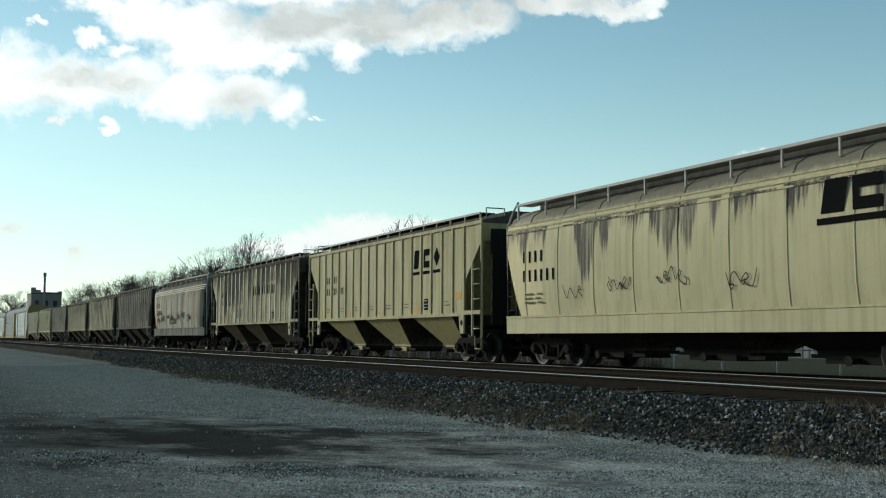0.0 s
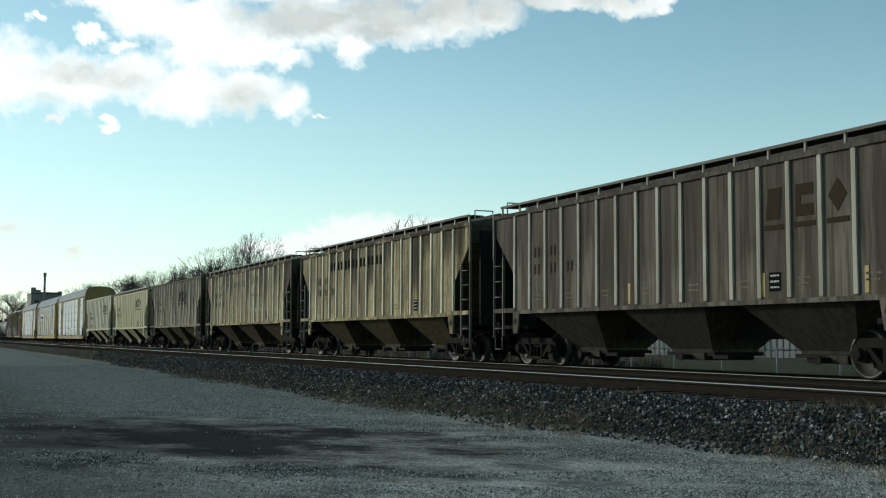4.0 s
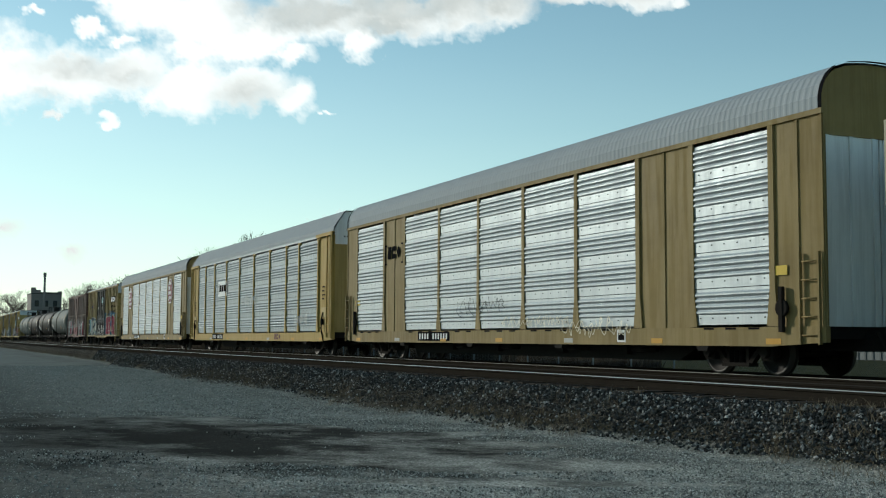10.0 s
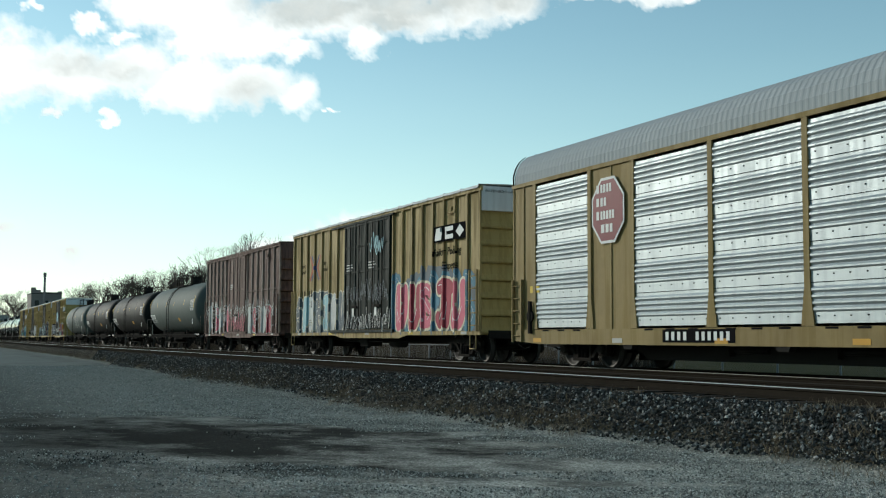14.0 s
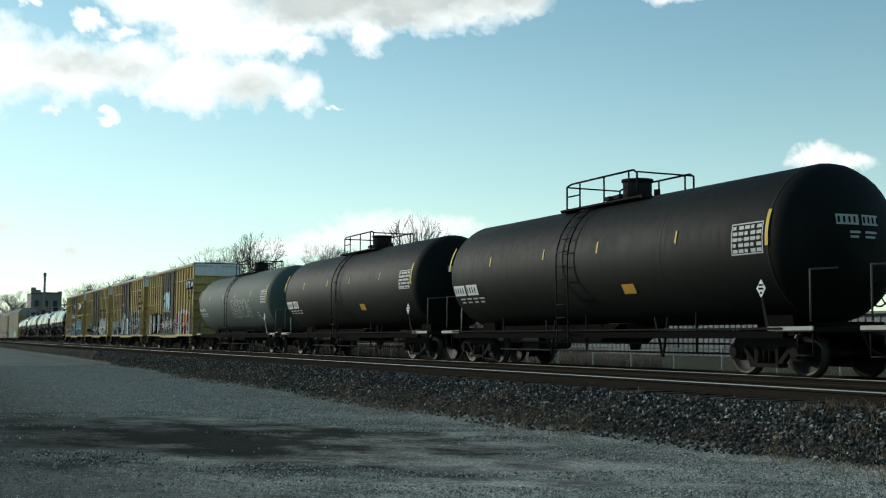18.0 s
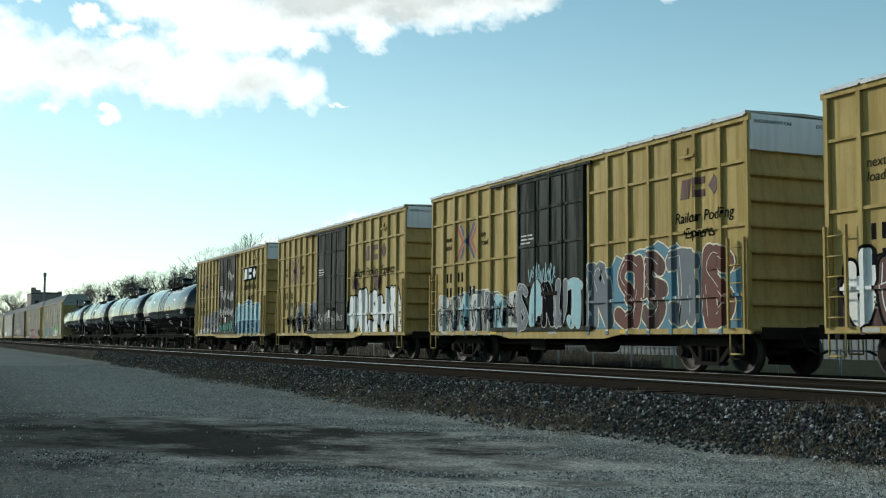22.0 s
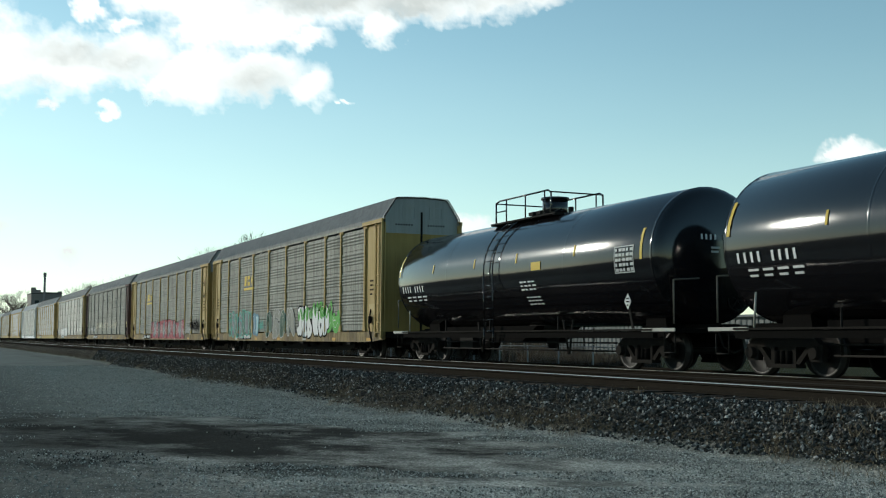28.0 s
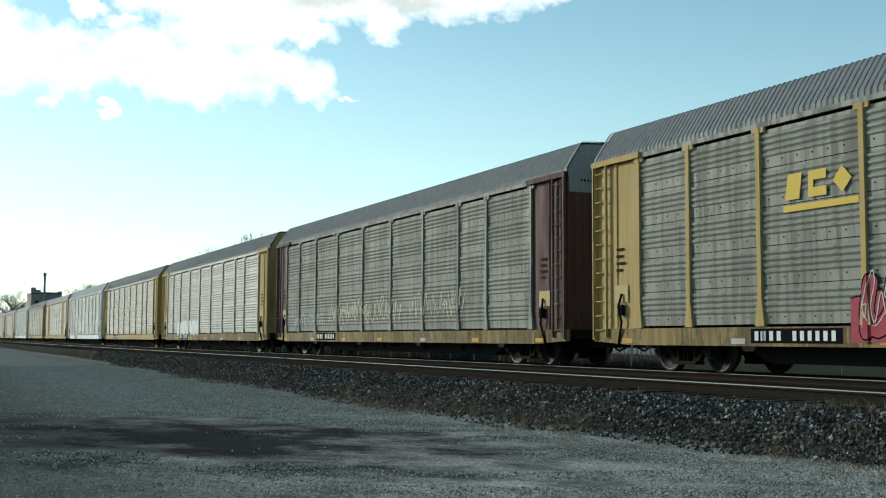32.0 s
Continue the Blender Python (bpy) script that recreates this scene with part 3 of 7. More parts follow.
def make_weeds():
    """Dead brown stalks along the foot of the bank."""
    rng = random.Random(5)
    verts, faces = [], []
    for _ in range(1500):
        x = -8 - 80 * rng.random() ** 1.3
        if noise.noise((x * 0.17, 2.0, 0)) < -0.12:
            continue
        y = toe(x) + rng.gauss(0.30, 0.42)
        z, n = ground_z(x, y), rng.randint(6, 14)
        for _ in range(n):
            h, lx, ly = rng.uniform(0.04, 0.19), rng.uniform(-0.16, 0.16), rng.uniform(-0.14, 0.14)
            bx, by, w = x + rng.gauss(0, 0.09), y + rng.gauss(0, 0.09), rng.uniform(0.002, 0.006)
            k = len(verts)
            verts += [(bx - w, by, z), (bx + w, by, z), (bx + lx * 0.45 + w, by + ly * 0.4, z + h * 0.6), (bx + lx * 0.45 - w, by + ly * 0.4, z + h * 0.6), (bx + lx, by + ly, z + h * 0.95)]
            faces += [(k, k + 1, k + 2, k + 3), (k + 3, k + 2, k + 4)]
    me = bpy.data.meshes.new("dead_weeds")
    me.from_pydata(verts, [], faces)
    m, nt, b, vec = material("dead_grass", 0.9, 0.0, 0.0)
    isl = nt.nodes.new("ShaderNodeNewGeometry").outputs["Random Per Island"]
    nt.links.new(ramp(nt, isl, [(0.0, (0.04, 0.033, 0.024)), (0.6, (0.10, 0.084, 0.06)), (1.0, (0.19, 0.165, 0.12))]), b.inputs["Base Color"])
    me.materials.append(m)
    tagged(new("dead_weeds", me), "dry brown weeds along the foot of the ballast bank", "weeds", "", "stuff")


def make_tracks():
    tie_bm = bmesh.new()
    box(tie_bm, -0.115, 0.115, -1.29, 1.29, -0.36, -0.185)
    tie_me = mesh_of("sleeper", tie_bm, plain("sleeper_wood", (0.045, 0.036, 0.028), 0.9, 0.0, 0.45, 4.0))
    rail_out = [(-0.07, -0.18), (0.07, -0.18), (0.07, -0.165), (0.014, -0.14), (0.011, -0.055), (0.036, -0.045), (0.037, -0.012), (0.024, -0.001), (-0.024, -0.001), (-0.037, -0.012), (-0.036, -0.045), (-0.011, -0.055), (-0.014, -0.14), (-0.07, -0.165)]
    polished, nt, b, vec = material("polished_railhead", 0.38, 0.45, 0.5)
    nt.links.new(blend(nt, noisy(nt, stretched(nt, vec, 0.4, 30, 30), 1.0, 4), (0.60, 0.58, 0.54), (0.36, 0.34, 0.31)), b.inputs["Base Color"])
    # far-side heads: the train's dark reflection is put into their colour
    dull = plain("dark_railhead", (0.035, 0.031, 0.027), 0.9, 0.0, 0.3, spec=0.0)
    for name, yc in (("railway_track_near", NEAR_Y), ("railway_track_far", FAR_Y)):
        track = thing(name, "steel rails on timber sleepers bedded in ballast", "railway track", "pair of tracks", "structure", pose(0, yc, 0))
        for side in (-GAUGE, GAUGE):
            bm = bmesh.new()
            for x0, x1 in ((-1400, -160), (-160, -80), (-80, 0), (0, 300)):
                a = [bm.verts.new((x0, side + y, z)) for y, z in rail_out]
                c = [bm.verts.new((x1, side + y, z)) for y, z in rail_out]
                for i in range(len(a)):
                    j = (i + 1) % len(a)
                    bm.faces.new((a[i], a[j], c[j], c[i])).material_index = 1 if i in (7, 6, 8) else 0
            part("rail", bm, [RUST, polished if side < 0 else dull], track, "rust-brown rail with a worn head")
        for k in range(130):
            x = -8 - 0.54 * k
            placed("sleeper", tie_me, track, pose(x, random.uniform(-0.03, 0.03), random.uniform(-0.012, 0.006), 0, 0, random.uniform(-1.5, 1.5)))


# ---- distance ----
BARK = plain("winter_bark", (0.075, 0.062, 0.052), 0.95, 0.0, 0.3)


def bare_tree(name, label, height, spread, seed, depth=6, at=None):
    """A leafless tree: tapered trunk, forking limbs, and a crown of fine twigs."""
    rng = random.Random(seed)
    tree = thing(name, label, "tree", "bare trees behind the train", "", at)
    trunk, crown = bmesh.new(), bmesh.new()

    def grow(bm, p, d, length, r, level):
        q = p
        for k in range(2):
            d2 = (d + Vector((rng.gauss(0, 0.12), rng.gauss(0, 0.12), rng.gauss(0.03, 0.06)))).normalized()
            n = q + d2 * length / 2
            rod(bm, q, n, max(0.013, r * (1 - 0.2 * k)), 5 if level < 2 else 3, 0, max(0.011, r * (0.8 - 0.2 * k)))
            q, d = n, d2
        if level >= depth:
            return
        for k in range(rng.choice((2, 3, 3)) if level else 5):
            side = Vector((rng.gauss(0, 1), rng.gauss(0, 1), rng.gauss(0, 0.5)))
            side = (side - side.dot(d) * d).normalized()
            open_ = rng.uniform(0.25, 0.62) * spread
            grow(crown, q - d * length * rng.uniform(0, 0.25), (d * (1 - 0.35 * open_) + side * open_ + Vector((0, 0, 0.08))).normalized(), length * rng.uniform(0.62, 0.86), r * rng.uniform(0.52, 0.68), level + 1)

    grow(trunk, Vector((0, 0, -0.3)), Vector((0, 0, 1)), height * 0.25, height * 0.017, 0)
    top = max(v.co.z for v in crown.verts)
    for bm in (trunk, crown):
        for v in bm.verts:
            v.co *= height / top
    part("trunk", trunk, BARK, tree)
    part("crown", crown, BARK, tree, "leafless branches and twigs")
    return tree


def make_distance():
    big = bare_tree("bare_tree", "tall leafless tree with a wide branching crown", 19.8, 0.92, 12, 7, pose(-190, 46.3, FIELD_Z))
    upright = bare_tree("bare_tree", "leafless tree with an upright crown", 17.8, 0.85, 8, 6, pose(-223, 48, FIELD_Z))
    rounded = bare_tree("bare_tree", "leafless tree with a rounded crown", 18.0, 0.95, 21, 6, pose(-273, 50, FIELD_Z))
    for x, y, sc, src, rz in ((-260, 52, 1.08, upright, 70), (-312, 52, 1.07, rounded, 140), (-354, 50, 1.06, upright, 200), (-360, 56, 1.15, rounded, 250), (-240, 55, 0.98, big, 30), (-330, 60, 1.1, big, 100),
                              (-208, 56, 0.95, rounded, 60), (-190, 50, 0.80, upright, 110), (-405, 46, 1.14, rounded, 30), (-430, 50, 1.0, upright, 160), (-660, 46, 1.42, big, 80), (-720, 48, 1.35, rounded, 10),
                              (-780, 44, 1.3, upright, 33), (-184, 64, 0.98, rounded, 300), (-203, 66, 1.02, upright, 20), (-194, 69, 0.96, big, 190), (-290, 58, 1.02, upright, 15)):
        c = copy_thing(src, pose(x, y, FIELD_Z, 0, 0, rz))
        c.scale = (sc, sc, sc)
    slim = bare_tree("bare_tree", "slender leafless tree rising behind the train", 19.2, 0.55, 40, 6, pose(-146, 60, FIELD_Z))
    copy_thing(slim, pose(-139, 60.5, FIELD_Z, 0, 0, 120)).scale = (0.97, 0.97, 0.97)
    # brick tower building with a stepped parapet, and a mast beside it
    brick, nt, b, vec = material("dark_brick", 0.9)
    bt = node(nt, "ShaderNodeTexBrick", {"Vector": node(nt, "ShaderNodeMapping", {"Vector": vec, "Rotation": (radians(90), 0, 0)}).outputs[0], "Color1": (0.20, 0.165, 0.15, 1), "Color2": (0.25, 0.21, 0.19, 1), "Mortar": (0.2, 0.19, 0.18, 1), "Scale": 3.0})
    nt.links.new(bt.outputs[0], b.inputs["Base Color"])
    hall = thing("brick_building", "dark brick building with a stepped parapet, far behind", "building", at=pose(-366, 32.9, FIELD_Z))
    bm = bmesh.new()
    box(bm, -8, 6, -4.2, 4.4, -0.5, 14.9)
    part("wall", bm, brick, hall)
    for y0, y1, z1 in ((-4.3, -2.9, 16.6), (-2.9, -1.6, 15.9), (-1.6, 3.3, 15.3), (3.3, 4.5, 15.6)):
        bm = bmesh.new()
        box(bm, 5.4, 6.1, y0, y1, 14.9, z1)
        part("parapet", bm, brick, hall)
    bm = bmesh.new()
    box(bm, -8.2, 6.2, -4.4, 4.6, 14.78, 14.93)
    part("roof", bm, UNDER, hall)
    win = bmesh.new()
    box(win, 5.95, 6.03, -0.6, 0.6, 0, 1.8)
    wme = mesh_of("window", win, plain("dark_pane", (0.03, 0.035, 0.04), 0.15))
    for z in (3, 7, 11):
        for k in range(3):
            placed("window", wme, hall, pose(0, -2.6 + k * 2.6, z))
    mast = thing("chimney_mast", "slender dark chimney with a lamp head, beside the brick building", "mast", at=pose(-356, 32.0, FIELD_Z))
    bm = bmesh.new()
    rod(bm, (0, 0, -0.4), (0, 0, 20.0), 0.42, 8, 0, 0.3)
    part("shaft", bm, brick, mast)
    bm = bmesh.new()
    box(bm, -0.35, 0.35, -0.4, 0.4, 19.6, 20.9)
    part("head", bm, brick, mast)
    # pale metal shed beyond the field
    shed = thing("metal_shed", "long pale grey corrugated metal shed in the field", "shed", at=pose(-112, 92, FIELD_Z))
    wall = plain("pale_sheet_metal", (0.145, 0.158, 0.155), 0.5, 0.1, 0.12)
    bm = bmesh.new()
    box(bm, -118, 44, -7, 7, -0.2, 4.6)
    part("wall", bm, wall, shed)
    bm = bmesh.new()
    prism(bm, [(-118.5, 4.55), (44.5, 4.55), (44.5, 4.8), (-118.5, 4.8)], -7.6, 7.6)
    part("roof", bm, wall, shed)
    rib = bmesh.new()
    box(rib, -0.12, 0.12, -7.08, -6.99, 0.0, 4.5)
    rme = mesh_of("rib", rib, plain("shed_rib", (0.12, 0.13, 0.128), 0.5))
    for k in range(162):
        placed("rib", rme, shed, pose(-117.5 + k, 0, 0))
    # chain-link fence along the railway
    fence = thing("chain_link_fence", "galvanised chain-link fence on round posts in the grass", "fence", "", "structure", pose(0, 26, FIELD_Z))
    zinc = plain("galvanised_wire", (0.22, 0.23, 0.23), 0.7, 0.2)
    post = bmesh.new()
    rod(post, (0, 0, -0.1), (0, 0, 1.55), 0.035, 6)
    pme = mesh_of("post", post, zinc)
    for k in range(32):
        placed("post", pme, fence, pose(-100 + 2.9 * k, 0, 0))
    bm = bmesh.new()
    rod(bm, (-101, 0, 1.5), (-9, 0, 1.5), 0.025, 5)
    part("top_rail", bm, zinc, fence)
    verts, faces = [], []
    for k in range(620):
        for lean in (-1, 1):
            x, w, j = -100 + 0.148 * k, 0.004, len(verts)
            verts += [(x - w, 0.002 * lean, 0.05), (x + w, 0.002 * lean, 0.05), (x + w + lean * 1.45, 0.002 * lean, 1.5), (x - w + lean * 1.45, 0.002 * lean, 1.5)]
            faces.append((j, j + 1, j + 2, j + 3))
    me = bpy.data.meshes.new("wire_mesh")
    me.from_pydata(verts, [], faces)
    me.materials.append(zinc)
    placed("wire_mesh", me, fence)
    rocks("rubble_heap", "heap of pale broken concrete beyond the fence", 260, lambda r: ((lambda a, d: (-69 + 4.5 * d * math.cos(a), 30.5 + 2.2 * d * math.sin(a), FIELD_Z + 0.5 * (1 - d) ** 0.8))(r.uniform(0, 6.28), r.random() ** 0.6)), (0.12, 0.34), [(0.0, (0.2, 0.2, 0.19)), (1.0, (0.45, 0.45, 0.43))], 9)


# ---- clouds ----
CLOUD_D = 3000.0
PX = CLOUD_D / 2027.6


def make_cloud(name, label, blobs, greys, x0, x1, y0, y1, step, soft, seed, glow):
    """A far glowing sheet of cloud: soft puffs joined, ragged by noise, with grey shade painted in. Sizes in
    thousandths of its distance.
    """
    xs = np.arange(x0, x1 + step, step)
    ys = np.arange(y0, y1 + step, step)
    gx, gy = np.meshgrid(xs, ys, indexing="ij")
    rag = 70 if x1 - x0 > 600 else 20
    ragged = np.array([[noise.fractal((x / rag + seed, y / (0.75 * rag), 0.3), 0.55, 2.1, 6) for y in ys] for x in xs])
    dens = np.full(gx.shape, -3.0)
    bend = 0.24 * rag
    fx, fy = gx + bend * ragged, gy + bend * np.roll(ragged, 31, 0)
    for cx, cy, rx, ry in blobs:
        dens = np.maximum(dens, 1 - np.sqrt(((fx - cx) / rx) ** 2 + ((fy - cy) / ry) ** 2))
    dens = dens + 0.20 + 0.25 * ragged
    rim = np.minimum(np.minimum(gx - x0, x1 - gx), np.minimum(gy - y0, y1 - gy)) / (4 * step)
    dens = np.where(rim < 1, np.minimum(dens, rim - 1.0 + 0.2 * 0), dens)
    # shade of the undersides, painted as grey ellipses
    thick = np.zeros(gx.shape)
    for cx, cy, rx, ry, deep in greys:
        thick = np.maximum(thick, deep - deep * np.sqrt(((fx - cx) / rx) ** 2 + ((fy - cy) / ry) ** 2))
    thick = np.clip(1.5 * thick + 0.14 * ragged * np.clip(4 * thick, 0, 1), 0, 1)
    n = len(ys)
    verts = np.stack([(gx - 784) * PX, (441 - gy) * PX, 0 * gx + 9.0 * len(CLOUDS)], -1).reshape(-1, 3)
    faces = [(i * n + j, (i + 1) * n + j, (i + 1) * n + j + 1, i * n + j + 1) for i in range(len(xs) - 1) for j in range(n - 1)]
    me = bpy.data.meshes.new(name)
    me.from_pydata(verts.tolist(), [], faces)
    for key, val in (("cloud_cover", dens), ("cloud_shade", thick)):
        me.attributes.new(key, "FLOAT", "POINT").data.foreach_set("value", val.reshape(-1).astype(np.float32))
    m = bpy.data.materials.new(name)
    m.use_nodes = True
    nt = m.node_tree
    nt.nodes.clear()
    vec = nt.nodes.new("ShaderNodeTexCoord").outputs["Object"]
    d, k = nt.nodes.new("ShaderNodeAttribute"), nt.nodes.new("ShaderNodeAttribute")
    d.attribute_name, k.attribute_name = "cloud_cover", "cloud_shade"
    frill = noisy(nt, vec, 0.022, 8, 0.62)
    alpha = ramp(nt, calc(nt, "ADD", d.outputs["Fac"], calc(nt, "MULTIPLY", calc(nt, "SUBTRACT", frill, 0.5), 0.55)), [(0.0, 0.0), (soft * 0.35, 0.42), (soft * 0.75, 0.88), (min(1.0, soft * 1.4), 1.0)])
    billow = noisy(nt, vec, 0.012, 5, 0.55)
    grey = calc(nt, "MULTIPLY", ramp(nt, k.outputs["Fac"], [(0.0, 0.0), (0.5, 0.55), (1.0, 1.0)]), ramp(nt, billow, [(0.25, 0.7), (0.7, 1.0)]))
    col = blend(nt, grey, (1.0, 1.0, 0.955), (0.53, 0.55, 0.52))
    em = node(nt, "ShaderNodeEmission", {"Color": col, "Strength": glow})
    mix = node(nt, "ShaderNodeMixShader", {0: alpha, 1: nt.nodes.new("ShaderNodeBsdfTransparent").outputs[0], 2: em.outputs[0]})
    out = nt.nodes.new("ShaderNodeOutputMaterial")
    nt.links.new(mix.outputs[0], out.inputs[0])
    me.materials.append(m)
    ob = tagged(new(name, me), label, "cloud", "drifting clouds", "structure")
    ob.matrix_basis = cloud_pose(0)
    CLOUDS.append(ob)


CLOUDS = []


def cloud_pose(t):
    """The clouds drift towards the viewer on a level wind, from one point low in the sky."""
    turn = VIEW.to_3x3()
    from_dir = turn @ Vector(((200 - 784) / 2027.6, (441 - 430) / 2027.6, -1))
    left = CLOUD_D * (1 - 1 / (1 + 0.155 * t / 32))
    m = turn.to_4x4()
    m.translation = EYE + CLOUD_D * AHEAD - left * from_dir
    return m


def make_haze():
    """A glowing white shell for haze all round the horizon, thickest low down and towards the sun."""
    rows = [-2.0, 0.0, 1.5, 3.0, 5.0, 7.5, 10.5, 14.0, 18.0, 23.0, 29.0]
    n, far = 90, 3600.0
    verts, cover = [], []
    for el in rows:
        for k in range(n):
            az = 2 * math.pi * k / n
            verts.append((far * math.cos(az), far * math.sin(az), far * math.tan(radians(el))))
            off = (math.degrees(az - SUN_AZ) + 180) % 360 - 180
            # glow added beyond the view too, to brighten what the tanks reflect
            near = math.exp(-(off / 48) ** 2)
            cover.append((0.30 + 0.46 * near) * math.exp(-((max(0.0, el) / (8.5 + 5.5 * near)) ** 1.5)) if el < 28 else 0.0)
    faces = [(r * n + k, r * n + (k + 1) % n, (r + 1) * n + (k + 1) % n, (r + 1) * n + k) for r in range(len(rows) - 1) for k in range(n)]
    me = bpy.data.meshes.new("horizon_haze")
    me.from_pydata(verts, [], faces)
    me.attributes.new("cloud_cover", "FLOAT", "POINT").data.foreach_set("value", cover)
    m = bpy.data.materials.new("horizon_haze")
    m.use_nodes = True
    nt = m.node_tree
    nt.nodes.clear()
    d = nt.nodes.new("ShaderNodeAttribute")
    d.attribute_name = "cloud_cover"
    soft = noisy(nt, stretched(nt, nt.nodes.new("ShaderNodeTexCoord").outputs["Object"], 0.001, 0.001, 0.004), 1.0, 4, 0.6)
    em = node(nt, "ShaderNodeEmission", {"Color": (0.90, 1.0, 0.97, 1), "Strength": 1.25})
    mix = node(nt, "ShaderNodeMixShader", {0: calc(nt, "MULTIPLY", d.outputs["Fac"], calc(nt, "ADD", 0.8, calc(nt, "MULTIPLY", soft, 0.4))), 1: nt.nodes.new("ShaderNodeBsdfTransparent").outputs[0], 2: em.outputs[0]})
    nt.links.new(mix.outputs[0], nt.nodes.new("ShaderNodeOutputMaterial").inputs[0])
    me.materials.append(m)
    tagged(new("horizon_haze", me), "glowing shell added as white haze round the whole horizon", "haze", "", "structure")


def make_clouds():
    make_cloud("cloud_bank", "bright white cumulus bank with grey undersides", [
        (10, 140, 120, 64), (120, 148, 130, 48), (230, 140, 80, 46), (330, 165, 90, 50), (420, 165, 100, 42), (505, 182, 34, 36), (545, 207, 20, 6),
        (175, 8, 60, 24), (250, 25, 90, 40), (165, 72, 26, 12), (215, 84, 22, 11), (345, 55, 120, 60), (440, 80, 90, 45), (330, 108, 70, 26), (500, 115, 40, 18), (560, 45, 150, 55), (612, 86, 42, 26), (690, 48, 120, 42),
        (780, 42, 80, 42), (855, 30, 60, 34), (985, 10, 90, 22), (1090, 14, 62, 24), (1145, 8, 30, 16), (500, -40, 420, 60), (1000, -30, 180, 36), (70, 40, 12, 10)],
        [(540, 38, 190, 46, 1.0), (700, 30, 230, 48, 1.0), (860, 10, 180, 54, 0.9), (660, 62, 90, 26, 1.0), (150, 138, 150, 34, 0.55), (230, 152, 70, 28, 0.5), (430, 178, 90, 42, 0.55), (90, 182, 60, 16, 0.3), (1040, 8, 150, 30, 0.6)], -120, 1260, -120, 300, 4, 0.75, 1.7, 1.32)
    make_cloud("small_cloud", "small white puff of cloud", [(196, 221, 15, 12), (187, 231, 11, 8), (205, 230, 10, 8), (193, 236, 8, 6)], [], 120, 270, 180, 280, 3, 0.7, 4.1, 1.3)
    make_cloud("small_cloud", "faint wisp of cloud below the bank", [(98, 214, 16, 7), (112, 220, 10, 5)], [], 50, 160, 185, 250, 3, 1.0, 5.3, 1.1)
    make_haze()
    make_cloud("low_cloud", "faint white clouds low over the horizon", [(20, 405, 42, 18), (138, 446, 22, 16)], [], -80, 240, 350, 500, 5, 1.6, 7.7, 1.0)
    make_cloud("low_cloud", "warm white cloud low behind the trees", [(640, 408, 95, 28), (560, 425, 75, 18), (730, 405, 70, 18), (500, 440, 80, 16)], [], 380, 860, 340, 500, 5, 0.8, 9.2, 1.15)
    make_cloud("low_cloud", "small white cloud low over the train", [(1335, 292, 44, 22), (1390, 300, 40, 14)], [], 1240, 1480, 240, 350, 4, 0.7, 12.5, 1.2)


# ---- running gear, shared by all cars ----
TRAIN, AXLES = [], {-1: [], 1: []}
WHEEL_R = 0.457


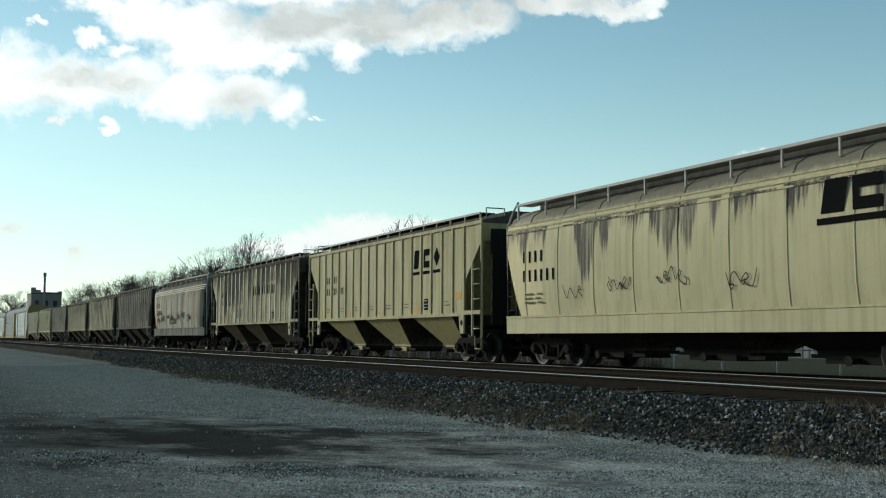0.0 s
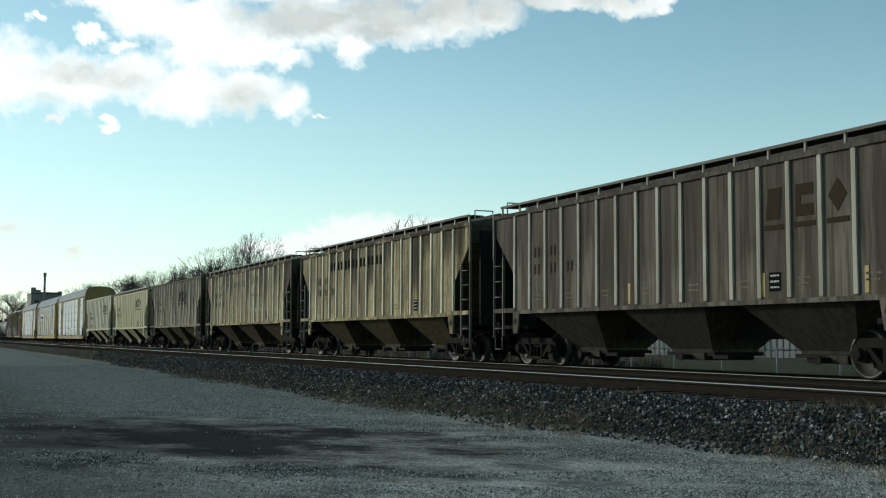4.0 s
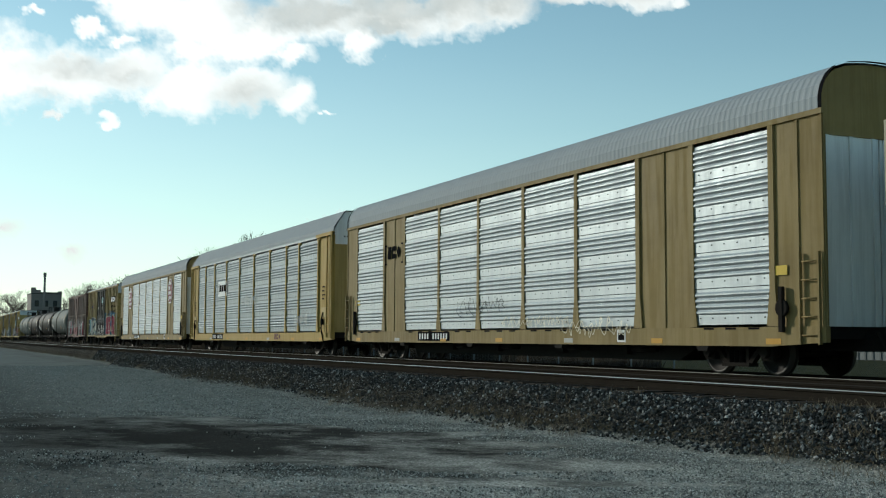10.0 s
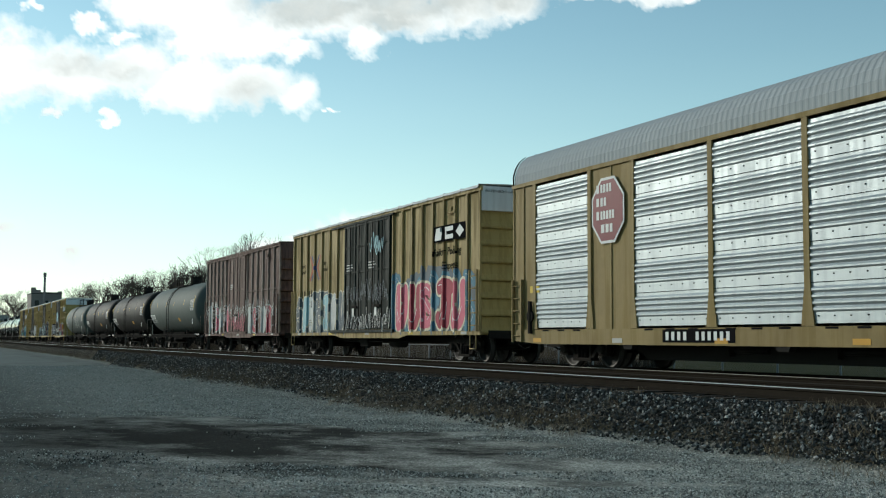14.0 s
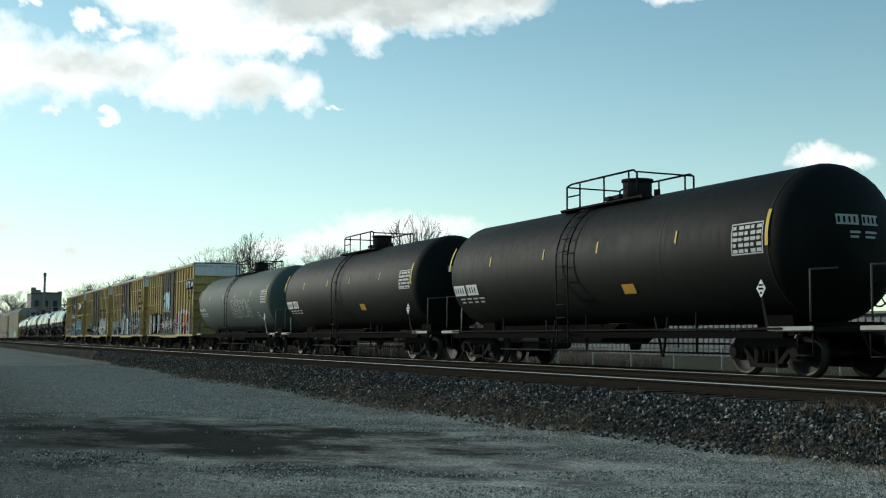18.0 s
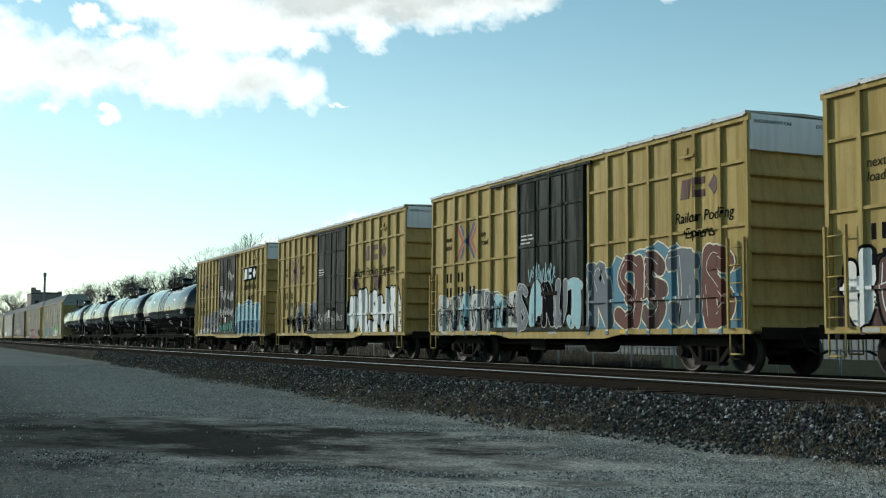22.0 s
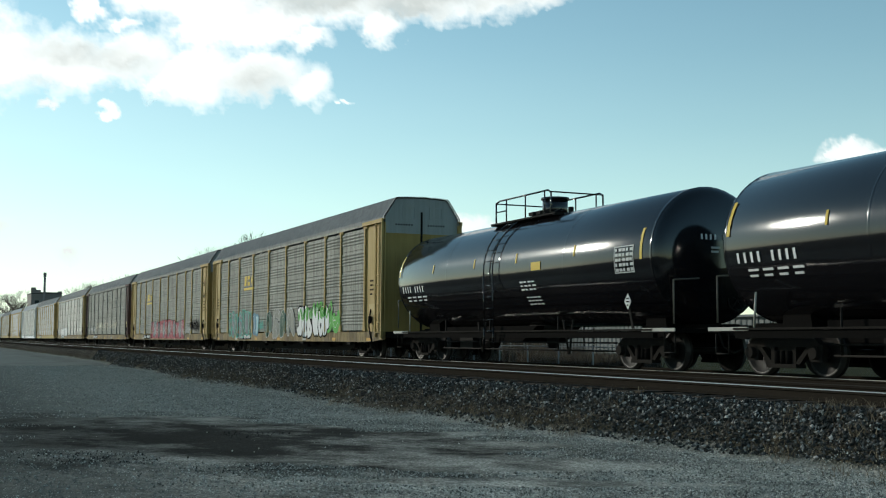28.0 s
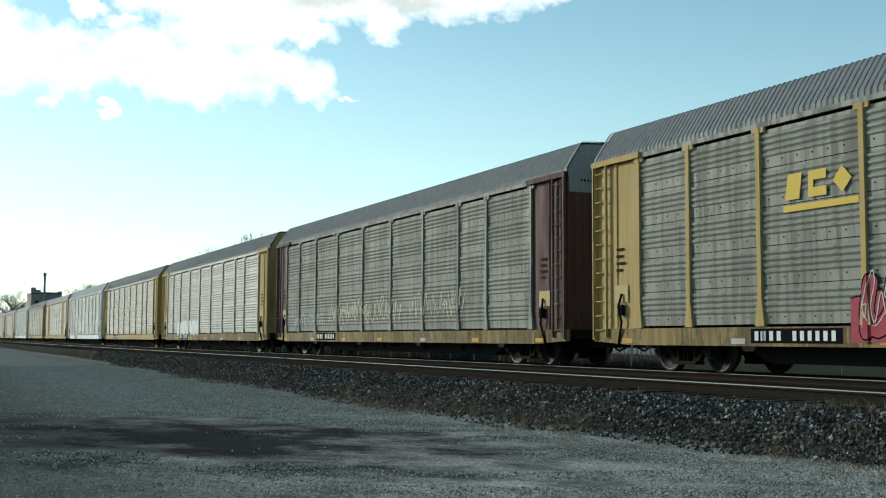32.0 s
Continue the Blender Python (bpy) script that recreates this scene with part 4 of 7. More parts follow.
def gear_meshes():
    bm = bmesh.new()
    prism(bm, [(-1.02, 0.60), (-0.86, 0.74), (0.86, 0.74), (1.02, 0.60), (0.78, 0.57), (-0.78, 0.57)], -0.07, 0.07)
    for s in (-1, 1):
        prism(bm, [(s * 0.73, 0.30), (s * 1.05, 0.30), (s * 1.07, 0.62), (s * 0.70, 0.62)][::s], -0.06, 0.06)
        prism(bm, [(s * 0.78, 0.58), (s * 0.64, 0.58), (s * 0.26, 0.20), (s * 0.40, 0.20)][::s], -0.055, 0.055)
        box(bm, s * 0.30 - 0.05, s * 0.30 + 0.05, -0.06, 0.06, 0.24, 0.6)
        rod(bm, (s * 0.89, -0.16, WHEEL_R), (s * 0.89, 0.05, WHEEL_R), 0.115, 10)
    box(bm, -0.42, 0.42, -0.12, 0.12, 0.17, 0.25)
    for x in (-0.16, 0.0, 0.16):
        for y in (-0.06, 0.06):
            rod(bm, (x, y, 0.24), (x, y, 0.50), 0.065, 8, 1)
    frame_me = mesh_of("side_frame", bm, [IRON, SPRING])
    bm = bmesh.new()
    box(bm, -0.2, 0.2, -1.0, 1.0, 0.40, 0.62)
    box(bm, -0.28, 0.28, -0.3, 0.3, 0.6, 0.72)
    rod(bm, (-0.5, -0.6, 0.42), (-0.5, 0.6, 0.42), 0.05, 6)
    rod(bm, (0.5, -0.6, 0.42), (0.5, 0.6, 0.42), 0.05, 6)
    bolster_me = mesh_of("truck", bm, IRON)
    bm = bmesh.new()
    rod(bm, (0, -1.0, 0), (0, 1.0, 0), 0.08, 10)
    for s in (-1, 1):
        prof = [(0.09, 0.70), (0.34, 0.735), (0.395, 0.70), (0.43, 0.69), (0.49, 0.685), (0.49, 0.715), (WHEEL_R, 0.725), (WHEEL_R - 0.006, 0.825), (0.395, 0.825), (0.37, 0.775), (0.12, 0.80), (0.09, 0.80)]
        n = 26
        rings = [[bm.verts.new((r * math.cos(2 * math.pi * i / n), s * y, r * math.sin(2 * math.pi * i / n))) for r, y in prof] for i in range(n)]
        for i in range(n):
            a, b = rings[i], rings[(i + 1) % n]
            for k in range(len(prof)):
                j = (k + 1) % len(prof)
                f = bm.faces.new((a[k], a[j], b[j], b[k]))
                f.smooth, f.material_index = True, 1 if k in (6, 7) else 0
    axle_me = mesh_of("wheelset", bm, [WHEEL, TREAD])
    bm = bmesh.new()
    box(bm, 0, 0.42, -0.09, 0.09, 0.80, 0.96)
    prism(bm, [(0.38, 0.74), (0.66, 0.72), (0.74, 0.86), (0.66, 1.02), (0.38, 1.0)], -0.13, 0.13)
    tube(bm, [(0.05, -0.32, 0.86), (0.25, -0.34, 0.55), (0.55, -0.30, 0.42), (0.72, -0.22, 0.50)], 0.025, 6)
    coupler_me = mesh_of("coupler", bm, IRON)
    return frame_me, bolster_me, axle_me, coupler_me


FRAME_ME, BOLSTER_ME, AXLE_ME, COUPLER_ME = gear_meshes()


def running_gear(car, half, centre):
    for s in (-1, 1):
        truck = placed("truck", BOLSTER_ME, car, pose(s * centre, 0, 0), "dark cast-steel bogie")
        placed("side_frame", FRAME_ME, truck, pose(0, -0.99, 0))
        placed("side_frame", FRAME_ME, truck, pose(0, 0.99, 0, 0, 0, 180))
        for e in (-1, 1):
            AXLES[e].append(placed("wheelset", AXLE_ME, truck, pose(e * 0.89, 0, WHEEL_R)))
        placed("coupler", COUPLER_ME, car, pose(s * half, 0, 0, 0, 0, 0 if s > 0 else 180))


def start_car(name, label, category, group, right, left):
    car = thing(name, label, category, group)
    TRAIN.append((car, (right + left) / 2))
    return car


def ladder(car, x, y, width, z0, z1, rungs, mat, name="ladder", deep=0.03):
    bm = bmesh.new()
    for k in (0, 1):
        box(bm, x + k * width - 0.025, x + k * width + 0.025, y - deep, y + deep, z0, z1)
    for k in range(rungs):
        z = z0 + (z1 - z0) * (k + 0.5) / rungs
        rod(bm, (x, y, z), (x + width, y, z), 0.016, 5)
    return part(name, bm, mat, car)


# ---- covered hoppers ----


def hopper_underside(car, half, bays, mat, z_top=1.45, reach=1.55, slope=0.85):
    """Outlet bays whose four sheets slope in to a narrow gate, with open gaps between them."""
    gap = (half - 2.17 - reach) * 2 / (bays - 1)
    for k in range(bays):
        c = gap * (k - (bays - 1) / 2)
        low = reach - slope * (z_top - 0.50)
        bm = bmesh.new()
        rings = []
        for z, lx, ly in ((z_top, reach, 1.455), (z_top - 0.04, reach, 1.455), (0.50, low, 0.62), (0.40, low, 0.60)):
            rings.append([(c - lx, -ly, z), (c + lx, -ly, z), (c + lx, ly, z), (c - lx, ly, z)])
        loft(bm, rings, True, 0, False)
        # end slopes take a darker material: their shade is put into the colour
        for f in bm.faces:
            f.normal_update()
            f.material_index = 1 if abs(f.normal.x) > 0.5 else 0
        part("hopper_bay", bm, [mat, SLOPE_SHADE], car)
        bm = bmesh.new()
        box(bm, c - low - 0.12, c + low + 0.12, -0.66, 0.66, 0.36, 0.44)
        box(bm, c - low * 0.8, c + low * 0.8, -0.62, 0.62, 0.26, 0.36)
        rod(bm, (c + 0.1, -0.98, 0.33), (c + 0.1, -0.62, 0.33), 0.055, 8)
        rod(bm, (c + 0.1, -1.00, 0.33), (c + 0.1, -0.97, 0.33), 0.10, 8)
        box(bm, c + low + 0.1, c + low + 0.62, -0.70, -0.54, 0.30, 0.38)
        part("outlet_gate", bm, UNDER, car)
        bm = bmesh.new()
        box(bm, c + low * 0.05, c + low * 0.75, -0.70, -0.665, 0.27, 0.42)
        part("gate_plate", bm, mat, car)
    bm = bmesh.new()
    box(bm, -half, half, -0.22, 0.22, 0.72, 1.02)
    part("centre_sill", bm, UNDER, car)
    for s in (-1, 1):
        bm = bmesh.new()
        box(bm, s * half - 1.75 if s > 0 else -half, half if s > 0 else -half + 1.75, -1.38, 1.38, 0.98, 1.08)
        box(bm, s * (half - 0.12) - 0.12, s * (half - 0.12) + 0.12, -1.45, 1.45, 0.88, 1.18)
        part("end_platform", bm, UNDER, car)
        bm = bmesh.new()
        rod(bm, (s * (half - 0.7), -0.6, 1.35), (s * (half - 0.7), 0.2, 1.35), 0.2, 12)
        box(bm, s * (half - 0.6) - 0.2, s * (half - 0.6) + 0.2, 0.4, 0.8, 1.1, 1.6)
        rod(bm, (s * (half - 0.35), 0.75, 1.1), (s * (half - 0.35), 0.75, 2.6), 0.025, 6)
        part("brake_gear", bm, UNDER, car)


def roof_walk(car, half, mat, z=4.38, y=1.17, gap=0.87, rail=True, post=None, foot=0.27, edge=None):
    for s in (-1, 1):
        bm = bmesh.new()
        box(bm, -half, half, s * y - 0.24, s * y + 0.24, z - 0.015, z + 0.015)
        part("roof_walk", bm, mat, car, "steel roof walkway on brackets")
        # pale strip: the sunlit line along the walkway, put into colour
        bm = bmesh.new()
        box(bm, -half - 0.01, half + 0.01, s * (y + 0.252) - 0.012, s * (y + 0.252) + 0.012, z - 0.03, z + 0.03)
        part("walk_edge", bm, edge or mat, car, "pale strip standing in for the sunlit walkway edge")
        n = int(2 * half / gap)
        brk = bmesh.new()
        box(brk, -0.022, 0.022, -0.022, 0.022, -foot, -0.016)
        brk_me = mesh_of("bracket", brk, post or mat)
        for k in range(n + 1):
            placed("bracket", brk_me, car, pose(-half + 0.04 + (2 * half - 0.08) * k / n, s * (y + 0.22), z))
    if rail:
        for s in (-1, 1):
            x = s * half
            for yy in (-1.22, 0.62):
                bm = bmesh.new()
                tube(bm, [(x, yy, z - 0.2), (x, yy, z + 0.16), (x, yy + 0.6, z + 0.16), (x, yy + 0.6, z - 0.1)], 0.02, 5)
                part("grab_rail", bm, GRIP, car)


def emblem_shape(bm, k, x, y, z, w, h, t):
    """A plain mark in place of a maker's sign: a slanted block, two bars, or a diamond."""
    if k == 3:
        prism(bm, [(x - w / 2, z), (x + 0.32 * w, z), (x + w / 2, z + h), (x - 0.32 * w, z + h)], y - 0.004, y)
    elif k == 2:
        prism(bm, [(x - w / 2, z), (x + w / 2, z), (x + w / 2, z + 0.36 * h), (x - w / 2 + t, z + 0.36 * h), (x - w / 2 + t, z + 0.64 * h), (x + w / 2, z + 0.64 * h), (x + w / 2, z + h), (x - w / 2, z + h)], y - 0.004, y)
    else:
        prism(bm, [(x, z), (x + w / 2, z + h / 2), (x, z + h), (x - w / 2, z + h / 2)], y - 0.004, y)


def hopper_letters(car, half, y, seed, big=True, dark=INK, small=True, ribs=17, z_big=2.98, first=1, panel=3, patches=()):
    rng = random.Random(seed)
    bay = (2 * half - 2.5) / (ribs - 1)
    if big:
        for k in (3, 2, 1):
            x = half - 1.25 - bay * (k + first - 0.5)
            # plain block and its underline
            bm = bmesh.new()
            emblem_shape(bm, k, x, y, z_big, 0.46, 0.6, 0.13)
            part("emblem", bm, dark, car, "dark painted emblem of plain shapes")
            bm = bmesh.new()
            box(bm, x - 0.27, x + 0.27, y - 0.004, y, z_big - 0.20, z_big - 0.10)
            part("emblem", bm, dark, car)
    if small:
        for row, z in ((0, 2.85), (1, 2.40)):
            for k in (1, 2, 3)[:2 + row]:
                x = -half + 1.25 + bay * (k + 0.5)
                mark_row(car, x - 0.17, z, [0.2, 0.2], 0.26, y, dark, fill=0.4)
        for k in range(1, ribs - 1, 2):
            x = -half + 1.25 + bay * (k + 0.5)
            for r in range(2):
                mark_row(car, x - 0.2, 1.72 + 0.11 * r, [rng.uniform(0.05, 0.12) for _ in range(4)], 0.035, y, FADED_INK, "small stencilled data", 0.7)
    bm = bmesh.new()
    spot = half - 1.25 - bay * (panel + 0.5)
    box(bm, spot - 0.16, spot + 0.16, y - 0.004, y, 1.62, 1.98)
    part("stencil_panel", bm, INK, car)
    for k in range(3):
        mark_row(car, spot - 0.12, 1.68 + 0.11 * k, [0.09, 0.11, 0.05], 0.035, y - 0.004, GRIP, "pale stencilled marks", 0.8)
    for k, z, w, h in patches:
        bm = bmesh.new()
        x = half - 1.25 - bay * (k + 0.5)
        box(bm, x - w / 2, x + w / 2, y - 0.005, y, z, z + h)
        part("reflector", bm, AMBER, car, "faded orange reflective patch")
    for x in (-half + 2.9, -1.2, 3.4, half - 1.9):
        bm = bmesh.new()
        box(bm, x, x + 0.09, y - 0.004, y, 1.52, 1.98)
        part("reflector", bm, FADED_AMBER, car)


def ribbed_hopper(right, left, label, body, roof_mat, under, walkway=True, ribs=17, seed=0, big=True, grip=GRIP, small=True, rib_mat=None, up=0.0, marks=(), first=1, panel=3, patches=()):
    half = (right - left) / 2
    car = start_car("covered_hopper_car", label, "railway wagon", "covered hoppers of the train", right, left)
    bm = bmesh.new()
    e = half - 0.1
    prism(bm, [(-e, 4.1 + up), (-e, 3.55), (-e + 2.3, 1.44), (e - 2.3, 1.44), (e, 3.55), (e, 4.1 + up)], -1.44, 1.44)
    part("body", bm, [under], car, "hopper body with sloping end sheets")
    for s in (-1, 1):
        bm = bmesh.new()
        prism(bm, [(-e, 4.12 + up), (-e, 3.55), (-half + 1.25, 2.38), (-half + 1.25, 1.45), (half - 1.25, 1.45), (half - 1.25, 2.38), (e, 3.55), (e, 4.12 + up)], s * 1.43, s * 1.47)
        part("side_sheet", bm, body, car)
        bm = bmesh.new()
        box(bm, -half + 1.2, half - 1.2, s * 1.485 - 0.03, s * 1.485 + 0.03, 1.38, 1.47)
        part("side_sill", bm, body, car)
        bm = bmesh.new()
        box(bm, -e - 0.03, e + 0.03, s * 1.485 - 0.035, s * 1.485 + 0.035, 4.05 + up, 4.15 + up)
        part("top_chord", bm, body, car)
    rib = bmesh.new()
    prism(rib, [(-0.05, 1.5), (0.05, 1.5), (0.05, 4.04), (0.03, 4.1), (-0.03, 4.1), (-0.05, 4.04)], -0.022, 0.035)
    for v in rib.verts:
        v.co.z += up if v.co.z > 3 else 0
    rib_me = mesh_of("rib", rib, rib_mat or body)
    for k in range(ribs):
        x = -half + 1.25 + (2 * half - 2.5) * k / (ribs - 1)
        placed("rib", rib_me, car, pose(x, -1.49, 0))
        placed("rib", rib_me, car, pose(x, 1.49, 0))
    bm = bmesh.new()
    loft(bm, [[(x, y, z + up) for y, z in ((-1.44, 4.08), (-1.45, 4.12), (-1.40, 4.17), (-0.75, 4.30), (0, 4.35), (0.75, 4.30), (1.40, 4.17), (1.45, 4.12), (1.44, 4.08))] for x in (-e - 0.02, -e / 2, 0, e / 2, e + 0.02)], True, 0, True)
    part("roof", bm, roof_mat, car)
    for k in range(5):
        bm = bmesh.new()
        x = -half + 1.6 + (2 * half - 3.2) * k / 4
        box(bm, x - 1.2, x + 1.2, -0.36, 0.36, 4.44 + up * 0.4, 4.50 + up * 0.4)
        part("roof_hatch", bm, roof_mat, car)
    bm = bmesh.new()
    box(bm, -half + 0.35, half - 0.35, -0.62, 0.62, 4.2, 4.44 + up * 0.4)
    part("hatch_coaming", bm, ROOFING, car)
    if walkway:
        roof_walk(car, half - 0.3, roof_mat, post=rib_mat or body, gap=1.0, edge=DULL_GRIP if grip is DULL_GRIP else GRIP)
    for s in (-1, 1):
        x = half - 0.62 if s > 0 else -half + 0.02
        ladder(car, x, -1.5, 0.58, 0.78, 2.95, 5, grip)
        ladder(car, x, 1.5, 0.58, 0.78, 2.95, 5, grip)
        for yy in (-1.5, 1.5):
            bm = bmesh.new()
            box(bm, s * (half - 0.03) - 0.035, s * (half - 0.03) + 0.035, yy - 0.03, yy + 0.03, 0.75, 4.2 + up)
            part("corner_post", bm, grip, car)
        for yy in (-1.49, 1.49):
            bm = bmesh.new()
            box(bm, min(s * half, s * (half - 1.3)), max(s * half, s * (half - 1.3)), yy - 0.03, yy + 0.03, 1.42, 1.54)
            prism(bm, [(s * (half - 1.2), 1.42), (s * (half - 1.55), 1.42), (s * (half - 1.45), 0.86), (s * (half - 1.2), 0.86)][::-s], yy - 0.03, yy + 0.03)
            bar = part("end_bar", bm, body, car)
            # solid dark disc in place of the shade inside the hole
            bm = bmesh.new()
            rod(bm, (s * (half - 1.34), yy - 0.034, 1.18), (s * (half - 1.34), yy + 0.034, 1.18), 0.085, 12)
            part("jacking_hole", bm, UNDER, bar, "solid dark disc standing in for the jacking hole")
        ladder(car, s * (half + 0.02) - 0.02, -0.9, 0.04, 1.1, 3.9, 7, UNDER, "end_ladder", 0.3)
        tubes = bmesh.new()
        tube(tubes, [(s * (half - 0.5), -1.48, 0.8), (s * (half - 0.5), -1.48, 0.42), (s * (half - 0.08), -1.48, 0.42), (s * (half - 0.08), -1.48, 0.8)], 0.018, 5)
        part("step", tubes, grip, car)
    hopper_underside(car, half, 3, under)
    hopper_letters(car, half, -1.475, seed, big, FADED_WORDS if body is SOOTY else INK, small, ribs=ribs, first=first, panel=panel, patches=patches)
    bay = (2 * half - 2.5) / (ribs - 1)
    for k0, k1, z, h, mat in marks:
        for k in range(k0, k1):
            mark_row(car, -half + 1.25 + bay * k + 0.12, z, [0.34, 0.34], h, -1.475, mat, "faded painted lettering", 0.5)
    running_gear(car, half, half - 1.62)
    return car


def smooth_hopper(right, left, label, body, roof_mat, seed, emblem):
    half = (right - left) / 2
    car = start_car("covered_hopper_car", label, "railway wagon", "covered hoppers of the train", right, left)
    prof = [(1.46, 0.9), (1.48, 1.3), (1.53, 1.7), (1.55, 2.3), (1.55, 3.0), (1.52, 3.5), (1.46, 3.78), (1.36, 3.84), (1.30, 3.98), (1.0, 4.18), (0.5, 4.32), (0, 4.36)]
    full = [(-y, z) for y, z in prof] + [(y, z) for y, z in prof[-2::-1]]
    bm = bmesh.new()
    e = half - 0.06

    def inset(z):
        return 0.0 if z > 3.3 else (3.3 - z) * 0.40 if z > 1.3 else 0.8
    rings = [[(s * (e * k - (inset(z) if k == 1 else 0)), y, z) for y, z in full] for s, k in ((-1, 1), (-1, 0.7), (-1, 0.3), (1, 0.3), (1, 0.7), (1, 1))]
    loft(bm, rings, True)
    part("body", bm, body, car, "smooth rounded hopper shell")
    for x in [(-half + 1.2) + (2 * half - 2.4) * k / 8 for k in range(9)]:
        bm = bmesh.new()
        loft(bm, [[(x + d, (abs(y) + o) * (1 if y > 0 else -1), z + (o if z > 3.8 else 0)) for y, z in full if z > 1.25] for d, o in ((-0.02, 0.0), (-0.015, 0.012), (0.015, 0.012), (0.02, 0.0))], False)
        part("seam", bm, body if emblem else SEAM_GRIME, car)
    for z in (3.55, 3.66, 3.78):
        bm = bmesh.new()
        for s in (-1, 1):
            yy = 1.515 if z < 3.6 else 1.495 if z < 3.7 else 1.465
            box(bm, -half + 0.1, half - 0.1, s * yy - 0.02, s * yy + 0.02, z - 0.02, z + 0.02)
        part("moulding", bm, body if emblem else RIB_WHITE, car)
    for s in (-1, 1):
        bm = bmesh.new()
        box(bm, -half + 0.1, half - 0.1, s * 1.50 - 0.03, s * 1.50 + 0.03, 0.85, 1.30)
        box(bm, -half + 0.1, half - 0.1, s * 1.53 - 0.02, s * 1.53 + 0.02, 1.27, 1.32)
        part("side_sill", bm, body if emblem else GRIMY_FOOT, car)
        bm = bmesh.new()
        prism(bm, [(s * half, 3.5), (s * (half - 0.9), 1.1), (s * half, 1.1)][::-s], -1.2, 1.2)
        part("end_bulkhead", bm, UNDER, car)
        x = half - 0.66 if s > 0 else -half + 0.1
        ladder(car, x, -1.47, 0.5, 0.9, 3.6, 7, UNDER)
        ladder(car, x, 1.47, 0.5, 0.9, 3.6, 7, UNDER)
        bm = bmesh.new()
        tube(bm, [(s * half, -1.40, 0.9), (s * half, -1.46, 3.75), (s * (half - 0.15), -1.36, 4.2), (s * (half - 0.35), -1.3, 4.46)], 0.03, 6)
        part("grab_rail", bm, GRIP, car)
    roof_walk(car, half - 0.35, GRIP, 4.36, 1.10, 1.45, False, GRIP, 0.38)
    bm = bmesh.new()
    box(bm, -half + 0.5, half - 0.5, -0.7, 0.7, 4.15, 4.46)
    part("roof_hatch", bm, roof_mat, car)
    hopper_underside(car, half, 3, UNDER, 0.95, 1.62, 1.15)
    y = -1.56
    mark_row(car, -half + 1.1, 2.72, [0.31] * 4, 0.30, y, INK, fill=0.3)
    mark_row(car, -half + 1.1, 2.22, [0.31] * 6, 0.30, y, INK, fill=0.3)
    for k, w in enumerate((0.5, 0.42, 0.55)):
        mark_row(car, -half + 1.2, 1.86 - 0.11 * k, [w, -0.15, 0.3], 0.045, y, FADED_INK, "small stencilled data", 0.9)
    if emblem:
        bm = bmesh.new()
        x = 4.5
        box(bm, x - 0.3, x + 2.5, y - 0.004, y, 2.75, 2.87)
        for k in range(3):
            emblem_shape(bm, 3 - k, x + 0.78 * k + 0.14, y, 2.95, 0.68, 0.6, 0.15)
        part("emblem", bm, INK, car, "dark painted emblem blocks, underlined")
    else:
        bm = bmesh.new()
        box(bm, -half + 5.9, -half + 7.6, y - 0.004, y, 1.62, 1.92)
        prism(bm, [(-half + 5.62, 1.77), (-half + 5.89, 1.47), (-half + 5.89, 2.02), (-half + 5.8, 2.02)], y - 0.004, y)
        part("patch", bm, SOOTY, car, "dark overpainted patch")
    for k, x in enumerate((-half + 3.2, -half + 5.3, -half + 7.3, -half + 9.6) if emblem else (-half + 1.5, -half + 2.9, -half + 4.6, -half + 6.0, -half + 8.1, -half + 9.4, -half + 11.2)):
        graffiti(car, x, 1.66 + 0.08 * (k % 3), 0.9 if emblem else 1.0, 0.5 if emblem else 0.62, y, None, INK, seed * 10 + k, 1 if emblem else 2, 0.06 if emblem else 0.10, "thin black graffiti scrawl")
    running_gear(car, half, half - 1.75)
    return car


# ---- autoracks ----
def corrugated(w, z0, z1, sections=5, depth=0.036):
    """One screen panel in stacked sheets: each has level corrugations, then a flat band with slots. Its origin is at the lower left."""
    bm = bmesh.new()
    prof, slots, seams = [], [], []
    tall = (z1 - z0) / sections
    for s in range(sections):
        a = z0 + tall * s
        prof += [(a, 0.0), (a + 0.004, -0.012)]
        seams.append(a)
        h = tall * 0.86 / 4.6
        flat = a + tall * 0.10
        prof.append((flat + 0.9 * h, -0.012))
        slots.append(flat + 0.45 * h)
        for k in range(4):
            b = flat + h * (0.9 + 0.86 * k)
            prof += [(b + 0.05 * h, -0.012), (b + 0.30 * h, -depth), (b + 0.52 * h, -depth), (b + 0.82 * h, -0.006)]
        prof.append((a + tall - 0.004, -0.006))
    prof.append((z1, 0.0))
    loft(bm, [[(x, y, z) for z, y in prof] for x in (0.02, w - 0.02)], False, 0, False)
    for z in slots:
        for i in range(int(w / 0.40)):
            x = 0.25 + 0.40 * i
            v = [bm.verts.new((x + dx, -0.015, z + dz)) for dx, dz in ((-0.022, -0.013), (0.022, -0.013), (0.022, 0.013), (-0.022, 0.013))]
            bm.faces.new(v).material_index = 1
    for z in seams[1:]:
        v = [bm.verts.new((x, -0.014, z + dz)) for x, dz in ((0.02, -0.007), (w - 0.02, -0.007), (w - 0.02, 0.005), (0.02, 0.005))]
        bm.faces.new(v).material_index = 1
    return bm


